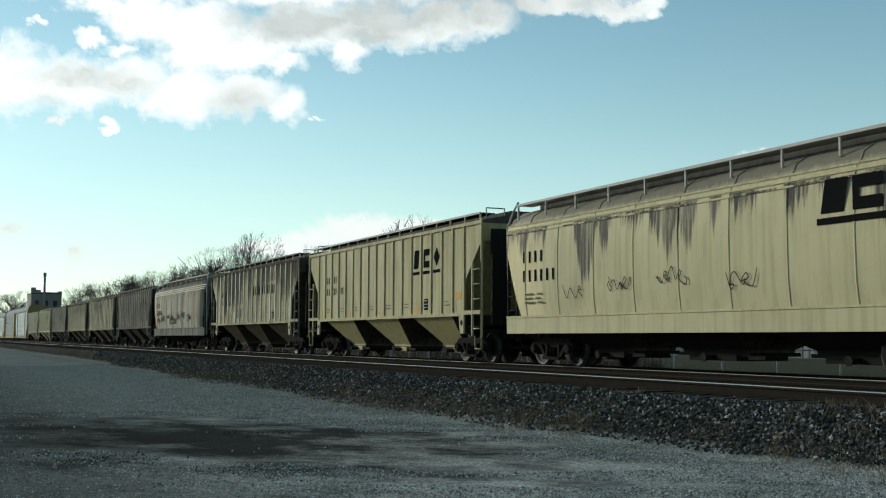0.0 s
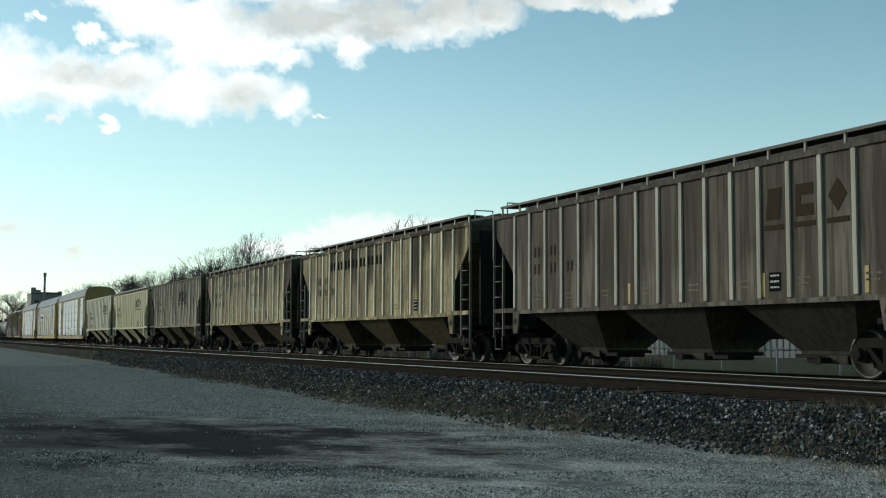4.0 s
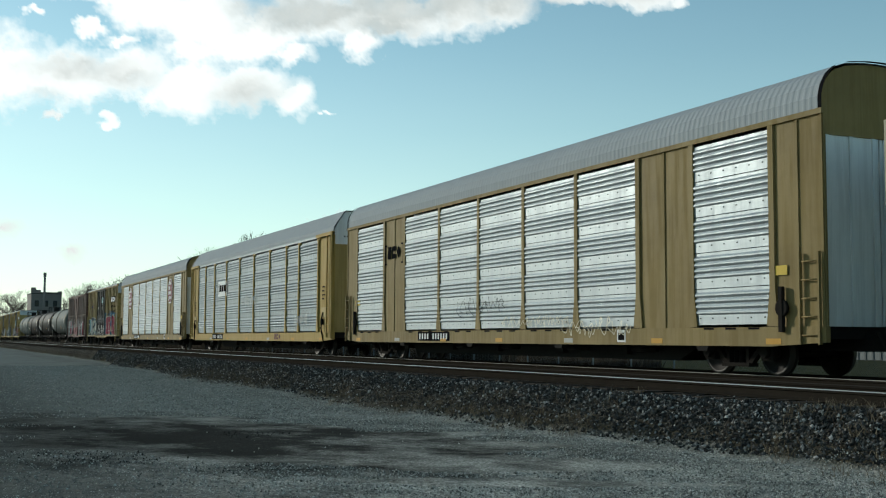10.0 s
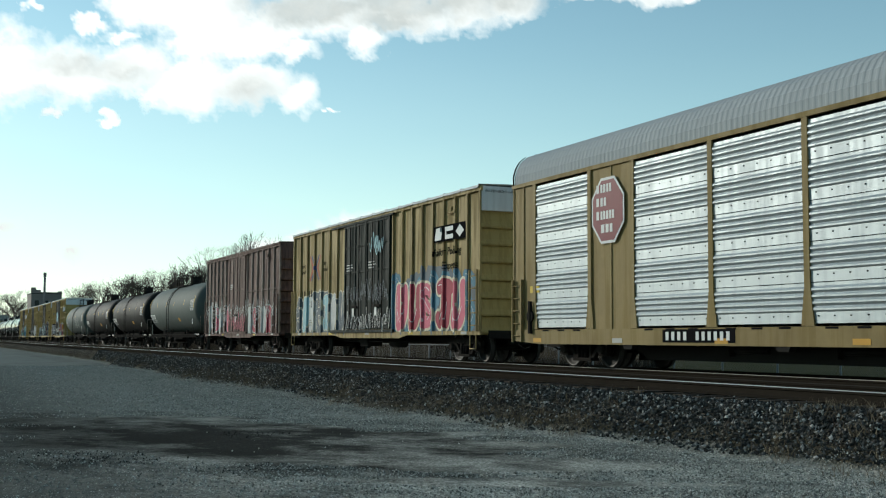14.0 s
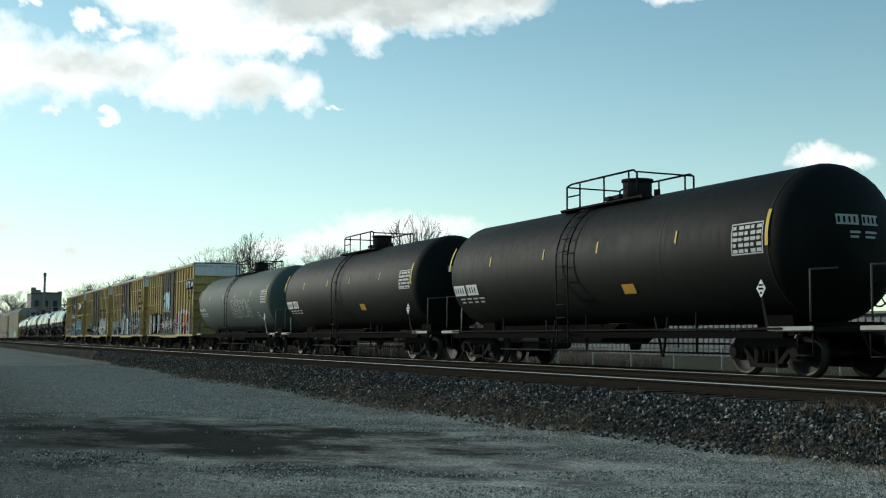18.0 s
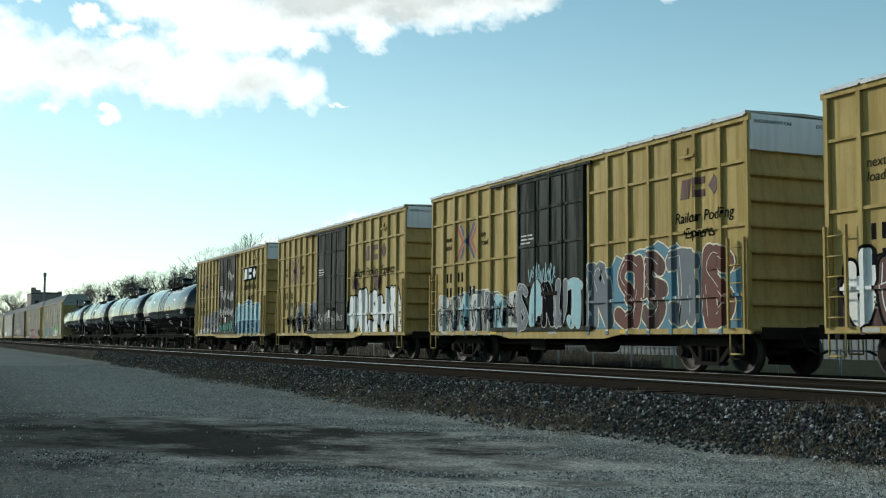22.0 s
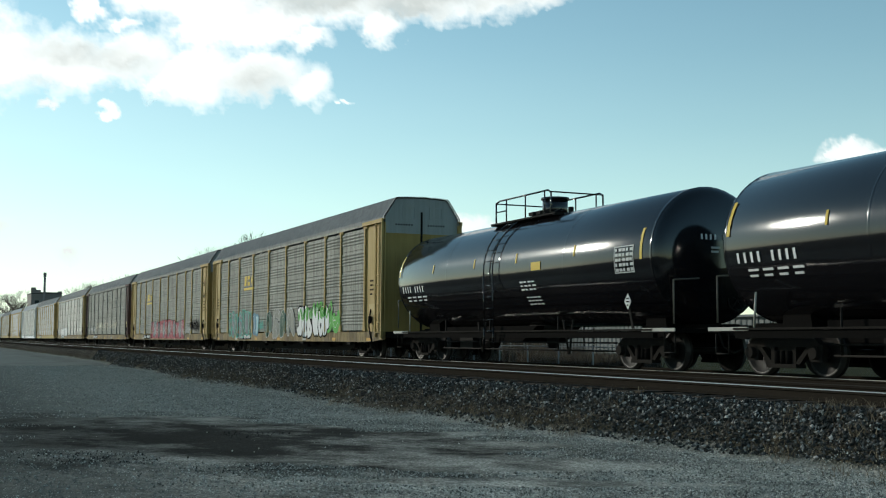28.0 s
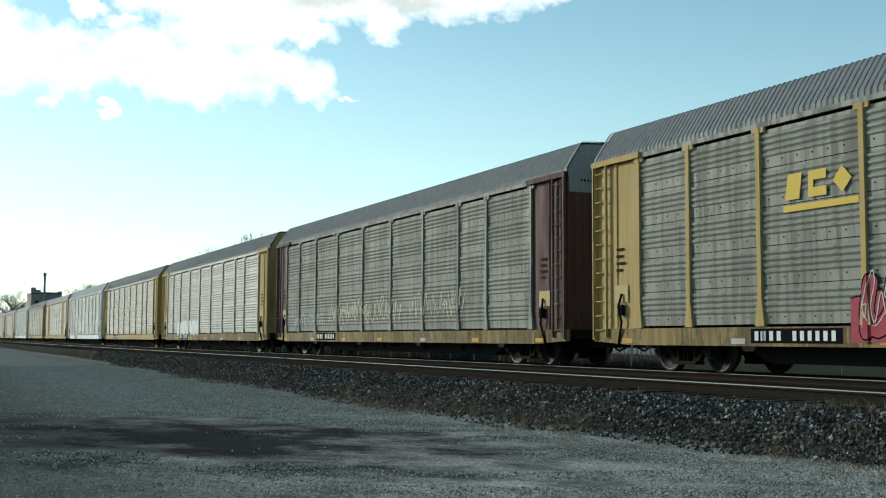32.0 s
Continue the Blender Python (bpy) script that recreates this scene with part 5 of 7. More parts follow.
def autorack(right, left, label, style, frame_mat, screen, roof_mat, seed=0, sill_mat=None, emblem=None, tags=(), end_low=None, end_top=None, rise=0.0, post_mat=None):
    half = (right - left) / 2
    car = start_car("autorack_car", label, "railway wagon", "autoracks of the train", right, left)
    sill_mat, post_mat = sill_mat or frame_mat, post_mat or frame_mat
    bm = bmesh.new()
    box(bm, -half + 0.2, half - 0.2, -1.3, 1.3, 0.72, 0.96)
    box(bm, -half, half, -0.4, 0.4, 0.5, 0.8)
    part("deck", bm, UNDER, car)
    bm = bmesh.new()
    prism(bm, [(-half + 4.3, 0.72), (-half + 5.4, 0.24), (half - 5.4, 0.24), (half - 4.3, 0.72)], -0.75, 0.75)
    part("centre_sill", bm, UNDER, car, "deep black centre sill")
    for s in (-1, 1):
        bm = bmesh.new()
        prism(bm, [(-half, 0.66), (-half + 1.5, 0.58), (half - 1.5, 0.58), (half, 0.66), (half, 0.95), (-half, 0.95)], s * 1.44 - 0.05, s * 1.44 + 0.05)
        part("side_sill", bm, sill_mat, car, "long side sill of the deck")
    H = 4.80
    if style == "panel":
        cuts = [0.0, 1.4, 3.9, 5.9, 8.6, 11.35, 14.1, 16.9, 19.75, 21.6, 24.35, 2 * half]
        solid = {0, 2, 8, 10}
    else:
        cuts = [0.0, 1.85, 4.5, 6.4, 9.1, 11.9, 14.7, 17.5, 20.2, 22.45, 24.3, 2 * half]
        solid = {0, 10}
    made = {}
    for i in range(len(cuts) - 1):
        x1, w = half - cuts[i], cuts[i + 1] - cuts[i]
        for s in (-1, 1):
            at = pose(x1 - w, -1.45, 0) if s < 0 else pose(x1, 1.45, 0, 0, 0, 180)
            if i in solid:
                key = ("solid", round(w, 2))
                if key not in made:
                    bm = bmesh.new()
                    ribbed(bm, w, [0.06, w - 0.06, w * 0.5] if w > 1.2 else [0.06, w - 0.06], 0.04, 0.025, 0.95, H)
                    made[key] = mesh_of("side_panel", bm, frame_mat)
                placed("side_panel", made[key], car, at)
            else:
                key = ("screen", round(w, 2))
                if key not in made:
                    made[key] = mesh_of("screen_panel", corrugated(w, 1.0, H - 0.06), [screen, INK])
                placed("screen_panel", made[key], car, at, "corrugated metal screen panel")
    post = bmesh.new()
    prism(post, [(-0.06, 1.5), (-0.06, H), (0.06, H), (0.06, 1.5), (0.13, 0.96), (-0.13, 0.96)], -0.075, 0.0)
    box(post, -0.18, 0.18, -0.06, 0.0, H - 0.1, H)
    post_me = mesh_of("post", post, post_mat)
    thin = bmesh.new()
    prism(thin, [(-0.075, 1.7), (-0.075, H), (0.075, H), (0.075, 1.7), (0.17, 0.96), (-0.17, 0.96)], -0.045, 0.0)
    thin_me = mesh_of("post", thin, frame_mat)
    for i in range(1, len(cuts) - 1):
        me = thin_me if style == "panel" else post_me
        placed("post", me, car, pose(half - cuts[i], -1.45, 0))
        placed("post", me, car, pose(half - cuts[i], 1.45, 0, 0, 0, 180))
    if seed < 10 and style == "panel":
        dash = bmesh.new()
        box(dash, -0.16, 0.16, -0.004, 0.0, -0.02, 0.02)
        dash_me = mesh_of("drain_slot", dash, INK)
        for i in range(len(cuts) - 1):
            if i not in solid:
                for u in (0.22, 0.5, 0.78):
                    placed("drain_slot", dash_me, car, pose(half - cuts[i] - (cuts[i + 1] - cuts[i]) * u, -1.4915, 0.925))
    if seed < 10:
        for k in range(7):
            bm = bmesh.new()
            x = -half + 1.2 + (2 * half - 2.8) * k / 6
            box(bm, x, x + 0.42, -1.497, -1.4925, 0.62, 0.73)
            part("reflector", bm, GRIP if k % 3 == 1 else AMBER, car)
        for x in (-half + 5.6, -half + 10.8, half - 9.5, half - 3.6):
            bm = bmesh.new()
            prism(bm, [(x - 0.22, 0.60), (x + 0.22, 0.60), (x + 0.15, 0.48), (x - 0.15, 0.48)], -1.47, -1.30)
            part("jacking_pad", bm, UNDER, car)
    for s in (-1, 1):
        bm = bmesh.new()
        box(bm, -half, half, s * 1.46 - 0.04, s * 1.46 + 0.04, H, H + 0.10)
        part("top_rail", bm, screen if style == "post" else frame_mat, car)
    # roof with cross corrugations
    prof = [(1.46, H + 0.08), (1.46, 5.05), (1.40, 5.27), (1.28, 5.47), (1.10, 5.62), (0.80, 5.72), (0.35, 5.77), (0, 5.78)]
    if style == "post":
        prof = [(1.46, H + 0.08), (1.46, 5.00), (1.43, 5.06), (1.04, 5.65), (0.97, 5.71), (0.5, 5.74), (0, 5.75)]
    prof = [(y, z + (rise if z > 5.0 else 0)) for y, z in prof]
    full = [(-y, z) for y, z in prof] + [(y, z) for y, z in prof[-2::-1]]
    bm = bmesh.new()
    rings, n = [], int(2 * half / (0.15 if roof_mat is GREY_ROOF else 0.17))
    for k in range(n):
        x = -half + 0.1 + (2 * half - 0.2) * k / n
        d = (2 * half - 0.2) / n
        for f, o in ((0.0, 0.0), (0.4, 0.0), (0.55, 0.006 if roof_mat is not GREY_ROOF else 0.012), (0.85, 0.006 if roof_mat is not GREY_ROOF else 0.012)):
            rings.append([(x + f * d, y * (1 + o / 1.6), z + (o if z > 4.95 else 0)) for y, z in full])
    loft(bm, rings, False, 0, False)
    part("roof", bm, roof_mat, car, "arched roof of ribbed sheet metal")
    for s in (-1, 1):
        bm = bmesh.new()
        x = s * (half - 0.06)
        loft(bm, [[(x + d, y * 1.012, z + 0.015) for y, z in full] for d in (-0.05, 0.05)], False)
        part("roof_edge", bm, roof_mat if style == "post" else INK, car)
    end_low, end_top = end_low or frame_mat, end_top or frame_mat
    for s in (-1, 1):
        x = s * (half - 0.14)
        for a, b in ((-1.38, -0.02), (0.02, 1.38)):
            bm = bmesh.new()
            if style == "post":
                box(bm, 0, b - a, -0.02, 0.02, 0.95, 4.44)
                for z in (1.02, 2.2, 3.45, 4.38):
                    box(bm, 0.0, b - a, -0.032, -0.021, z, z + 0.05)
            else:
                ribbed(bm, b - a, [0.12, (b - a) / 2, b - a - 0.12], 0.05, 0.03, 0.95, 4.44, 0.04)
            leaf = part("end_door", bm, end_low, car)
            leaf.matrix_basis = pose(x, a, 0, 0, 0, 90) if s > 0 else pose(x, b, 0, 0, 0, -90)
        bm = bmesh.new()
        rim = [(y * 0.97, z - 0.04) for y, z in full]
        a = [bm.verts.new((x - 0.03, y, z)) for y, z in [(-1.4, 4.44)] + rim + [(1.4, 4.44)]]
        b = [bm.verts.new((x + 0.03, y, z)) for y, z in [(-1.4, 4.44)] + rim + [(1.4, 4.44)]]
        bm.faces.new(a)
        bm.faces.new(b[::-1])
        for i in range(len(a)):
            j = (i + 1) % len(a)
            bm.faces.new((a[i], a[j], b[j], b[i]))
        part("end_gable", bm, end_top, car)
        if style == "post":
            bm = bmesh.new()
            box(bm, x - 0.05, x + 0.05, -0.035, 0.035, 0.95, H + 0.42)
            part("door_seam", bm, INK, car, "dark meeting rail of the end doors")
            for yy, ww in ((-0.75, 0.5), (0.3, 0.5)):
                for j, (a, b) in enumerate((((0, 0), (ww, 0.03)), ((0, 0.4), (ww, 0.43)), ((0, 0.03), (0.03, 0.4)), ((ww - 0.03, 0.03), (ww, 0.4)))):
                    bm = bmesh.new()
                    box(bm, x - 0.045, x + 0.045, yy + a[0], yy + b[0], 4.98 + a[1], 4.98 + b[1])
                    part("hatch_frame", bm, end_top, car)
            for yy in (-1.0, 0.25):
                for k in range(7):
                    bm = bmesh.new()
                    box(bm, x - 0.034, x + 0.034, yy + 0.1 * k, yy + 0.1 * k + 0.05, 4.72, 4.78)
                    part("lettering", bm, INK, car, "small stencilled marks")
        if style == "post":
            for yy in (-1.5, 1.5):
                bm = bmesh.new()
                box(bm, min(s * (half - 2.0), s * half), max(s * (half - 2.0), s * half), yy - 0.07, yy + 0.07, H, H + 0.13)
                box(bm, s * (half - 0.08) - 0.05, s * (half - 0.08) + 0.05, yy - 0.06, yy + 0.06, 0.7, H)
                part("door_frame", bm, frame_mat, car)
            for yy in (-1.53, 1.53):
                ladder(car, half - 0.62 if s > 0 else -half + 0.1, yy, 0.5, 0.75, H, 12, frame_mat)
        else:
            for yy in (-1.52, 1.52):
                ladder(car, half - 0.62 if s > 0 else -half + 0.1, yy, 0.5, 0.62, 2.3, 5, frame_mat)
        bm = bmesh.new()
        if style == "post":
            box(bm, s * (half - 1.15) - 0.28, s * (half - 1.15) + 0.28, -1.478, -1.472, 1.55, 1.95)
            part("notice", bm, FADED_AMBER, car, "faded notice panel")
            bm = bmesh.new()
            tube(bm, [(s * (half - 1.2), -1.50, 1.75), (s * (half - 1.15), -1.56, 1.45), (s * (half - 1.25), -1.54, 1.1), (s * (half - 1.05), -1.50, 0.55)], 0.028, 5)
            box(bm, s * (half - 1.2) - 0.09, s * (half - 1.2) + 0.09, -1.56, -1.48, 1.25, 1.5)
            part("hand_brake", bm, INK, car, "black hand-brake lever and chain")
            for j, w in enumerate((0.36, 0.3, 0.4, 0.26)):
                mark_row(car, s * (half - 1.15) - 0.2, 2.75 - 0.16 * j, [w], 0.06, -1.474, FADED_WORDS, "small stencilled data", 0.9)
            continue
        rod(bm, (s * (half - 1.1), -1.56, 1.3), (s * (half - 1.1), -1.5, 1.3), 0.16, 10)
        box(bm, s * (half - 1.1) - 0.05, s * (half - 1.1) + 0.05, -1.58, -1.5, 0.85, 1.7)
        part("brake_wheel", bm, IRON, car)
        bm = bmesh.new()
        box(bm, s * (half - 1.25) - 0.25, s * (half - 1.25) + 0.25, -1.478, -1.472, 1.92, 2.1)
        part("notice", bm, GOLD, car, "yellow notice plate")
    # deck furniture below the sill
    for x in (-4.6, -1.5, 2.2, 5.2):
        bm = bmesh.new()
        box(bm, x - 0.3, x + 0.3, -0.9, -0.5, 0.36, 0.56)
        rod(bm, (x + 0.4, -0.8, 0.48), (x + 1.4, -0.8, 0.48), 0.06, 6)
        part("brake_gear", bm, UNDER, car)
    bm = bmesh.new()
    plate = 7.0 if style == "panel" else 5.7
    box(bm, -half + plate, -half + plate + 2.45, -1.496, -1.492, 0.64, 0.92)
    part("number_panel", bm, INK, car)
    mark_row(car, -half + plate + 0.12, 0.69, [0.21, 0.21, 0.21, 0.21, -0.22, 0.2, 0.2, 0.2, 0.2, 0.2, 0.2], 0.18, -1.497, CHALK, "white stencilled marks", 0.5)
    if style == "panel":
        bm = bmesh.new()
        box(bm, half - 6.75, half - 6.4, -1.497, -1.492, 0.64, 0.92)
        part("stencil_panel", bm, CHALK, car)
        bm = bmesh.new()
        box(bm, half - 6.7, half - 6.45, -1.501, -1.4972, 0.69, 0.86)
        part("stencil_marks", bm, INK, car)
    if emblem == "box":
        bm = bmesh.new()
        box(bm, -half + 6.9, -half + 8.9, -1.503, -1.496, 2.95, 3.75)
        part("sign", bm, CHALK, car, "white sign panel")
        bm = bmesh.new()
        for k in range(3):
            box(bm, -half + 7.2 + 0.5 * k, -half + 7.6 + 0.5 * k, -1.510, -1.504, 3.2, 3.55)
        for x in (-half + 7.02, -half + 8.72):
            box(bm, x, x + 0.07, -1.510, -1.504, 3.1, 3.65)
        part("emblem", bm, INK, car)
        for k in range(3):
            bm = bmesh.new()
            emblem_shape(bm, 3 - k, -half + 18.2 + 0.36 * k, -1.498, 0.65, 0.3, 0.26, 0.08)
            part("emblem", bm, BRICK, car, "rust-red emblem blocks on the sill")
    elif emblem == "blocks":
        bm = bmesh.new()
        for k in range(3):
            bm = bmesh.new()
            x = -half + 6.75 + 0.62 * k
            emblem_shape(bm, 3 - k, x + 0.23, -1.498, 3.3, 0.46, 0.48, 0.13)
            part("emblem", bm, GOLD, car, "yellow emblem blocks, underlined")
        bm = bmesh.new()
        box(bm, -half + 6.7, -half + 8.6, -1.503, -1.496, 3.08, 3.2)
        part("emblem", bm, GOLD, car, "yellow emblem blocks, underlined")
    elif emblem == "octagon":
        for x, r in ((half - 4.9, 0.70), (-half + 4.85, 0.70)):
            for rr, mat, yy in ((1.0, CHALK, -1.503), (0.92, CRIMSON, -1.507)):
                bm = bmesh.new()
                k = 0.42
                oct_ = [(x + r * rr * a, 3.75 + 1.12 * r * rr * b) for a, b in ((-1, -k), (-k, -1), (k, -1), (1, -k), (1, k), (k, 1), (-k, 1), (-1, k))]
                prism(bm, oct_, yy, yy + 0.003)
                part("sign", bm, mat, car, "octagonal crimson sign with a white border")
            for i, ws in enumerate(([0.16, -0.02, 0.12, 0.14, 0.12, 0.12], [0.16, -0.02, 0.14, 0.14], [0.16, -0.02, 0.12, 0.12, 0.14, 0.12, 0.12], [-0.2, 0.2, 0.18, 0.16])):
                mark_row(car, x - 0.48, 4.18 - 0.32 * i, ws, 0.2, -1.508, CHALK, "white sign lettering", 0.7)
    elif emblem == "single":
        for k in range(3):
            bm = bmesh.new()
            emblem_shape(bm, 3 - k, -half + 4.40 + 0.42 * k, -1.480, 3.45, 0.34, 0.42, 0.09)
            part("emblem", bm, INK, car, "small dark emblem between brackets")
        for s in (-1, 1):
            bm = bmesh.new()
            x = -half + 4.82 + s * 0.82
            box(bm, x - 0.03, x + 0.03, -1.484, -1.480, 3.25, 3.95)
            for z in (3.25, 3.89):
                box(bm, min(x, x - s * 0.16), max(x, x - s * 0.16), -1.489, -1.485, z, z + 0.06)
            part("emblem", bm, INK, car, "square bracket of the emblem")
    for k, (x, z, w, h, fill, line, cells, thick, *back) in enumerate(tags):
        graffiti(car, half - x, z, w, h, -1.497, fill, line, seed * 7 + k, cells, thick, back=back[0] if back else None)
    if tags:
        drape(car, [(half - c, 0.062 if style == "post" else 0.077, 0.030 if style == "post" else 0.0) for c in cuts[1:-1]])
    running_gear(car, half, half - 3.0)
    return car


# ---- boxcars ----
def boxcar(right, left, label, body, end_mat, roof_mat, door_mat, door, doors=1, ribs=(6, 7), rails=(4.25, 2.98, 1.6), seed=0, tags=(), emblem=None, slogan=(), height=5.17, white_end=True, low=0.82, sign=(3.35, 2.35, 3.72, 0.5)):
    half = (right - left) / 2
    car = start_car("boxcar", label, "railway wagon", "boxcars of the train", right, left)
    d0, d1 = -half + door[0], -half + door[1]
    bm = bmesh.new()
    box(bm, -half + 0.16, half - 0.16, -1.40, 1.40, low, height - 0.06)
    part("body", bm, body, car, "riveted steel side walls")
    for s in (-1, 1):
        bm = bmesh.new()
        prism(bm, [(-half, low), (d0 - 1.2, low), (d0 - 0.5, low - 0.1), (d1 + 0.8, low - 0.1), (d1 + 1.5, low), (half, low), (half, low + 0.12), (-half, low + 0.12)], s * 1.45 - 0.03, s * 1.45 + 0.03)
        part("side_sill", bm, body, car)
        bm = bmesh.new()
        box(bm, -half, half, s * 1.44 - 0.04, s * 1.44 + 0.04, height - 0.14, height)
        part("eave_rail", bm, body, car)
    rib = bmesh.new()
    prism(rib, [(-0.05, low + 0.12), (0.05, low + 0.12), (0.05, height - 0.14), (-0.05, height - 0.14)], -0.075, 0.0)
    rib_me = mesh_of("rib", rib, PALE_RIB if body is OXIDE else body)
    spots = [-half + 0.1 + (d0 - 0.1 + half - 0.1) * k / ribs[0] for k in range(ribs[0] + 1)] + [d1 + 0.1 + (half - 0.2 - d1) * k / ribs[1] for k in range(ribs[1] + 1)]
    for x in spots:
        placed("rib", rib_me, car, pose(x, -1.40, 0))
        placed("rib", rib_me, car, pose(x, 1.40, 0, 0, 0, 180))
    for z in rails:
        for s in (-1, 1):
            for a, b in ((-half + 0.1, d0 - 0.06), (d1 + 0.06, half - 0.1)):
                bm = bmesh.new()
                box(bm, a, b, s * 1.43 - 0.03, s * 1.43 + 0.03, z - 0.03, z + 0.03)
                part("stiffener", bm, body, car)
    w = (d1 - d0) / doors
    for k in range(doors):
        for s in (-1, 1):
            a, b = d0 + w * k + 0.03, d0 + w * (k + 1) - 0.03
            bm = bmesh.new()
            box(bm, a, b, s * 1.46 - 0.035, s * 1.46 + 0.035, low + 0.22, height - 0.2)
            dr = part("door", bm, door_mat, car, "plug door with locking bars")
            for x in (a + 0.04, (a + b) / 2, b - 0.04):
                bm = bmesh.new()
                box(bm, x - 0.04, x + 0.04, s * 1.515 - 0.02, s * 1.515 + 0.02, low + 0.22, height - 0.2)
                part("door_stile", bm, door_mat, dr)
            for z in (low + 0.28, low + 1.3, low + 2.35, low + 3.3, height - 0.26):
                bm = bmesh.new()
                box(bm, a + 0.09, b - 0.09, s * 1.51 - 0.015, s * 1.51 + 0.015, z - 0.035, z + 0.035)
                part("door_rail", bm, door_mat, dr)
            bm = bmesh.new()
            for x in (a + 0.3 * w, a + 0.7 * w):
                rod(bm, (x, s * 1.55, low + 0.25), (x, s * 1.55, height - 0.3), 0.022, 6)
            box(bm, a + 0.40 * w, a + 0.62 * w, s * 1.55 - 0.02, s * 1.55 + 0.02, low + 1.0, low + 1.1)
            part("locking_bar", bm, IRON, dr)
            bm = bmesh.new()
            box(bm, (a + b) / 2 - 0.25, (a + b) / 2 - 0.02, s * 1.53 - 0.004, s * 1.53 + 0.004, low + 0.7, low + 1.05)
            part("placard_board", bm, CHALK, dr)
    for s in (-1, 1):
        bm = bmesh.new()
        box(bm, d0 - 1.6, d1 + 0.3, s * 1.50 - 0.04, s * 1.50 + 0.04, low + 0.1, low + 0.2)
        part("door_track", bm, door_mat, car)
        bm = bmesh.new()
        box(bm, d0 - 1.6, d1 + 0.3, s * 1.50 - 0.04, s * 1.50 + 0.04, height - 0.2, height - 0.13)
        part("door_track", bm, door_mat, car)
    bm = bmesh.new()
    rings = []
    for k in range(15):
        x0, x1 = -half + 0.02 + (2 * half - 0.04) * k / 15, -half + 0.02 + (2 * half - 0.04) * (k + 1) / 15
        rings += [[(x, y, z + o) for y, z in ((-1.52, height - 0.05), (-1.52, height + 0.02), (-0.7, height + 0.05), (0, height + 0.07), (0.7, height + 0.05), (1.52, height + 0.02), (1.52, height - 0.05))] for x, o in ((x0, 0.0), (x1 - 0.08, 0.0), (x1 - 0.06, 0.03), (x1 - 0.01, 0.03))]
    loft(bm, rings, False, 0, False)
    part("roof", bm, roof_mat, car)
    for s in (-1, 1):
        bm = bmesh.new()
        prof = [(low, 0.0)]
        rows = 7
        for k in range(rows):
            z0 = low + (height - 0.75 - low) * k / rows
            dz = (height - 0.75 - low) / rows
            prof += [(z0 + 0.02 * dz, 0.0), (z0 + 0.09 * dz, 0.115), (z0 + 0.17 * dz, 0.12), (z0 + 0.45 * dz, 0.06), (z0 + 0.85 * dz, 0.02), (z0 + 0.97 * dz, 0.0)]
        prof.append((height - 0.7, 0.0))
        loft(bm, [[(s * (half - 0.14 + d), y, z) for z, d in prof] for y in (-1.43, 1.43)], False, 0, False)
        part("end_wall", bm, end_mat, car, "corrugated end wall")
        bm = bmesh.new()
        box(bm, s * (half - 0.06) - 0.05, s * (half - 0.06) + 0.05, -1.42, 1.42, height - 0.72, height + 0.0)
        strip = part("end_plate", bm, roof_mat if white_end else end_mat, car)
        if white_end and s > 0:
            for yy in (-1.32, 0.25):
                notice = words("EXCESS HEIGHT CAR", 0.10, 0, 0, 0, INK, car)
                notice.matrix_basis = pose(half - 0.004, yy, height - 0.18, 0, 0, 90)
        x = half - 0.62 if s > 0 else -half + 0.1
        for yy in (-1.53, 1.53):
            ladder(car, x, yy, 0.5, low + 0.1, low + 1.9, 5, body)
            bm = bmesh.new()
            tube(bm, [(x + 0.05, yy, low), (x + 0.05, yy, 0.42), (x + 0.45, yy, 0.42), (x + 0.45, yy, low)], 0.018, 5)
            part("step", bm, body, car)
        bm = bmesh.new()
        box(bm, s * half - 0.06, s * half + 0.06, -1.2, 1.2, 0.72, 0.95)
        rod(bm, (s * (half + 0.15), 0.6, 1.3), (s * (half + 0.15), 0.6, 2.2), 0.03, 6)
        rod(bm, (s * (half + 0.1), 0.6, 2.1), (s * (half + 0.16), 0.6, 2.1), 0.25, 12)
        part("end_sill", bm, UNDER, car)
    for k in range(5):
        bm = bmesh.new()
        x = -half + 0.9 + (2 * half - 2.2) * k / 4
        box(bm, x, x + 0.4, -1.486, -1.481, low + 0.02, low + 0.10)
        part("reflector", bm, GOLD if k % 2 else GRIP, car)
    bm = bmesh.new()
    box(bm, -half + 0.1, half - 0.1, -0.3, 0.3, 0.55, low)
    box(bm, -2.0, -1.2, -1.0, -0.4, 0.42, 0.72)
    rod(bm, (0.6, -0.7, 0.55), (1.7, -0.7, 0.55), 0.16, 10)
    rod(bm, (-4, -0.9, 0.6), (4, -0.9, 0.6), 0.03, 5)
    part("underframe", bm, UNDER, car)
    y = -1.405
    bay = (d0 + half - 0.2) / ribs[0]
    ink = CHALK if body is OXIDE else INK
    for k, z, n in ((1, 2.42, 2), (2, 2.42, 2), (1, 1.98, 2), (2, 1.98, 2), (3, 1.98, 2)):
        mark_row(car, -half + 0.1 + bay * k + 0.18, z, [0.24] * n, 0.28, y, ink, fill=0.4)
    for k in range(3):
        for j, w_ in enumerate((0.34, 0.4, 0.3)):
            mark_row(car, -half + 0.1 + bay * (1 + k) + 0.2, 1.42 - 0.09 * j, [w_], 0.035, y, FADED_INK if body is not OXIDE else SILVER_INK, "small stencilled data", 0.9)
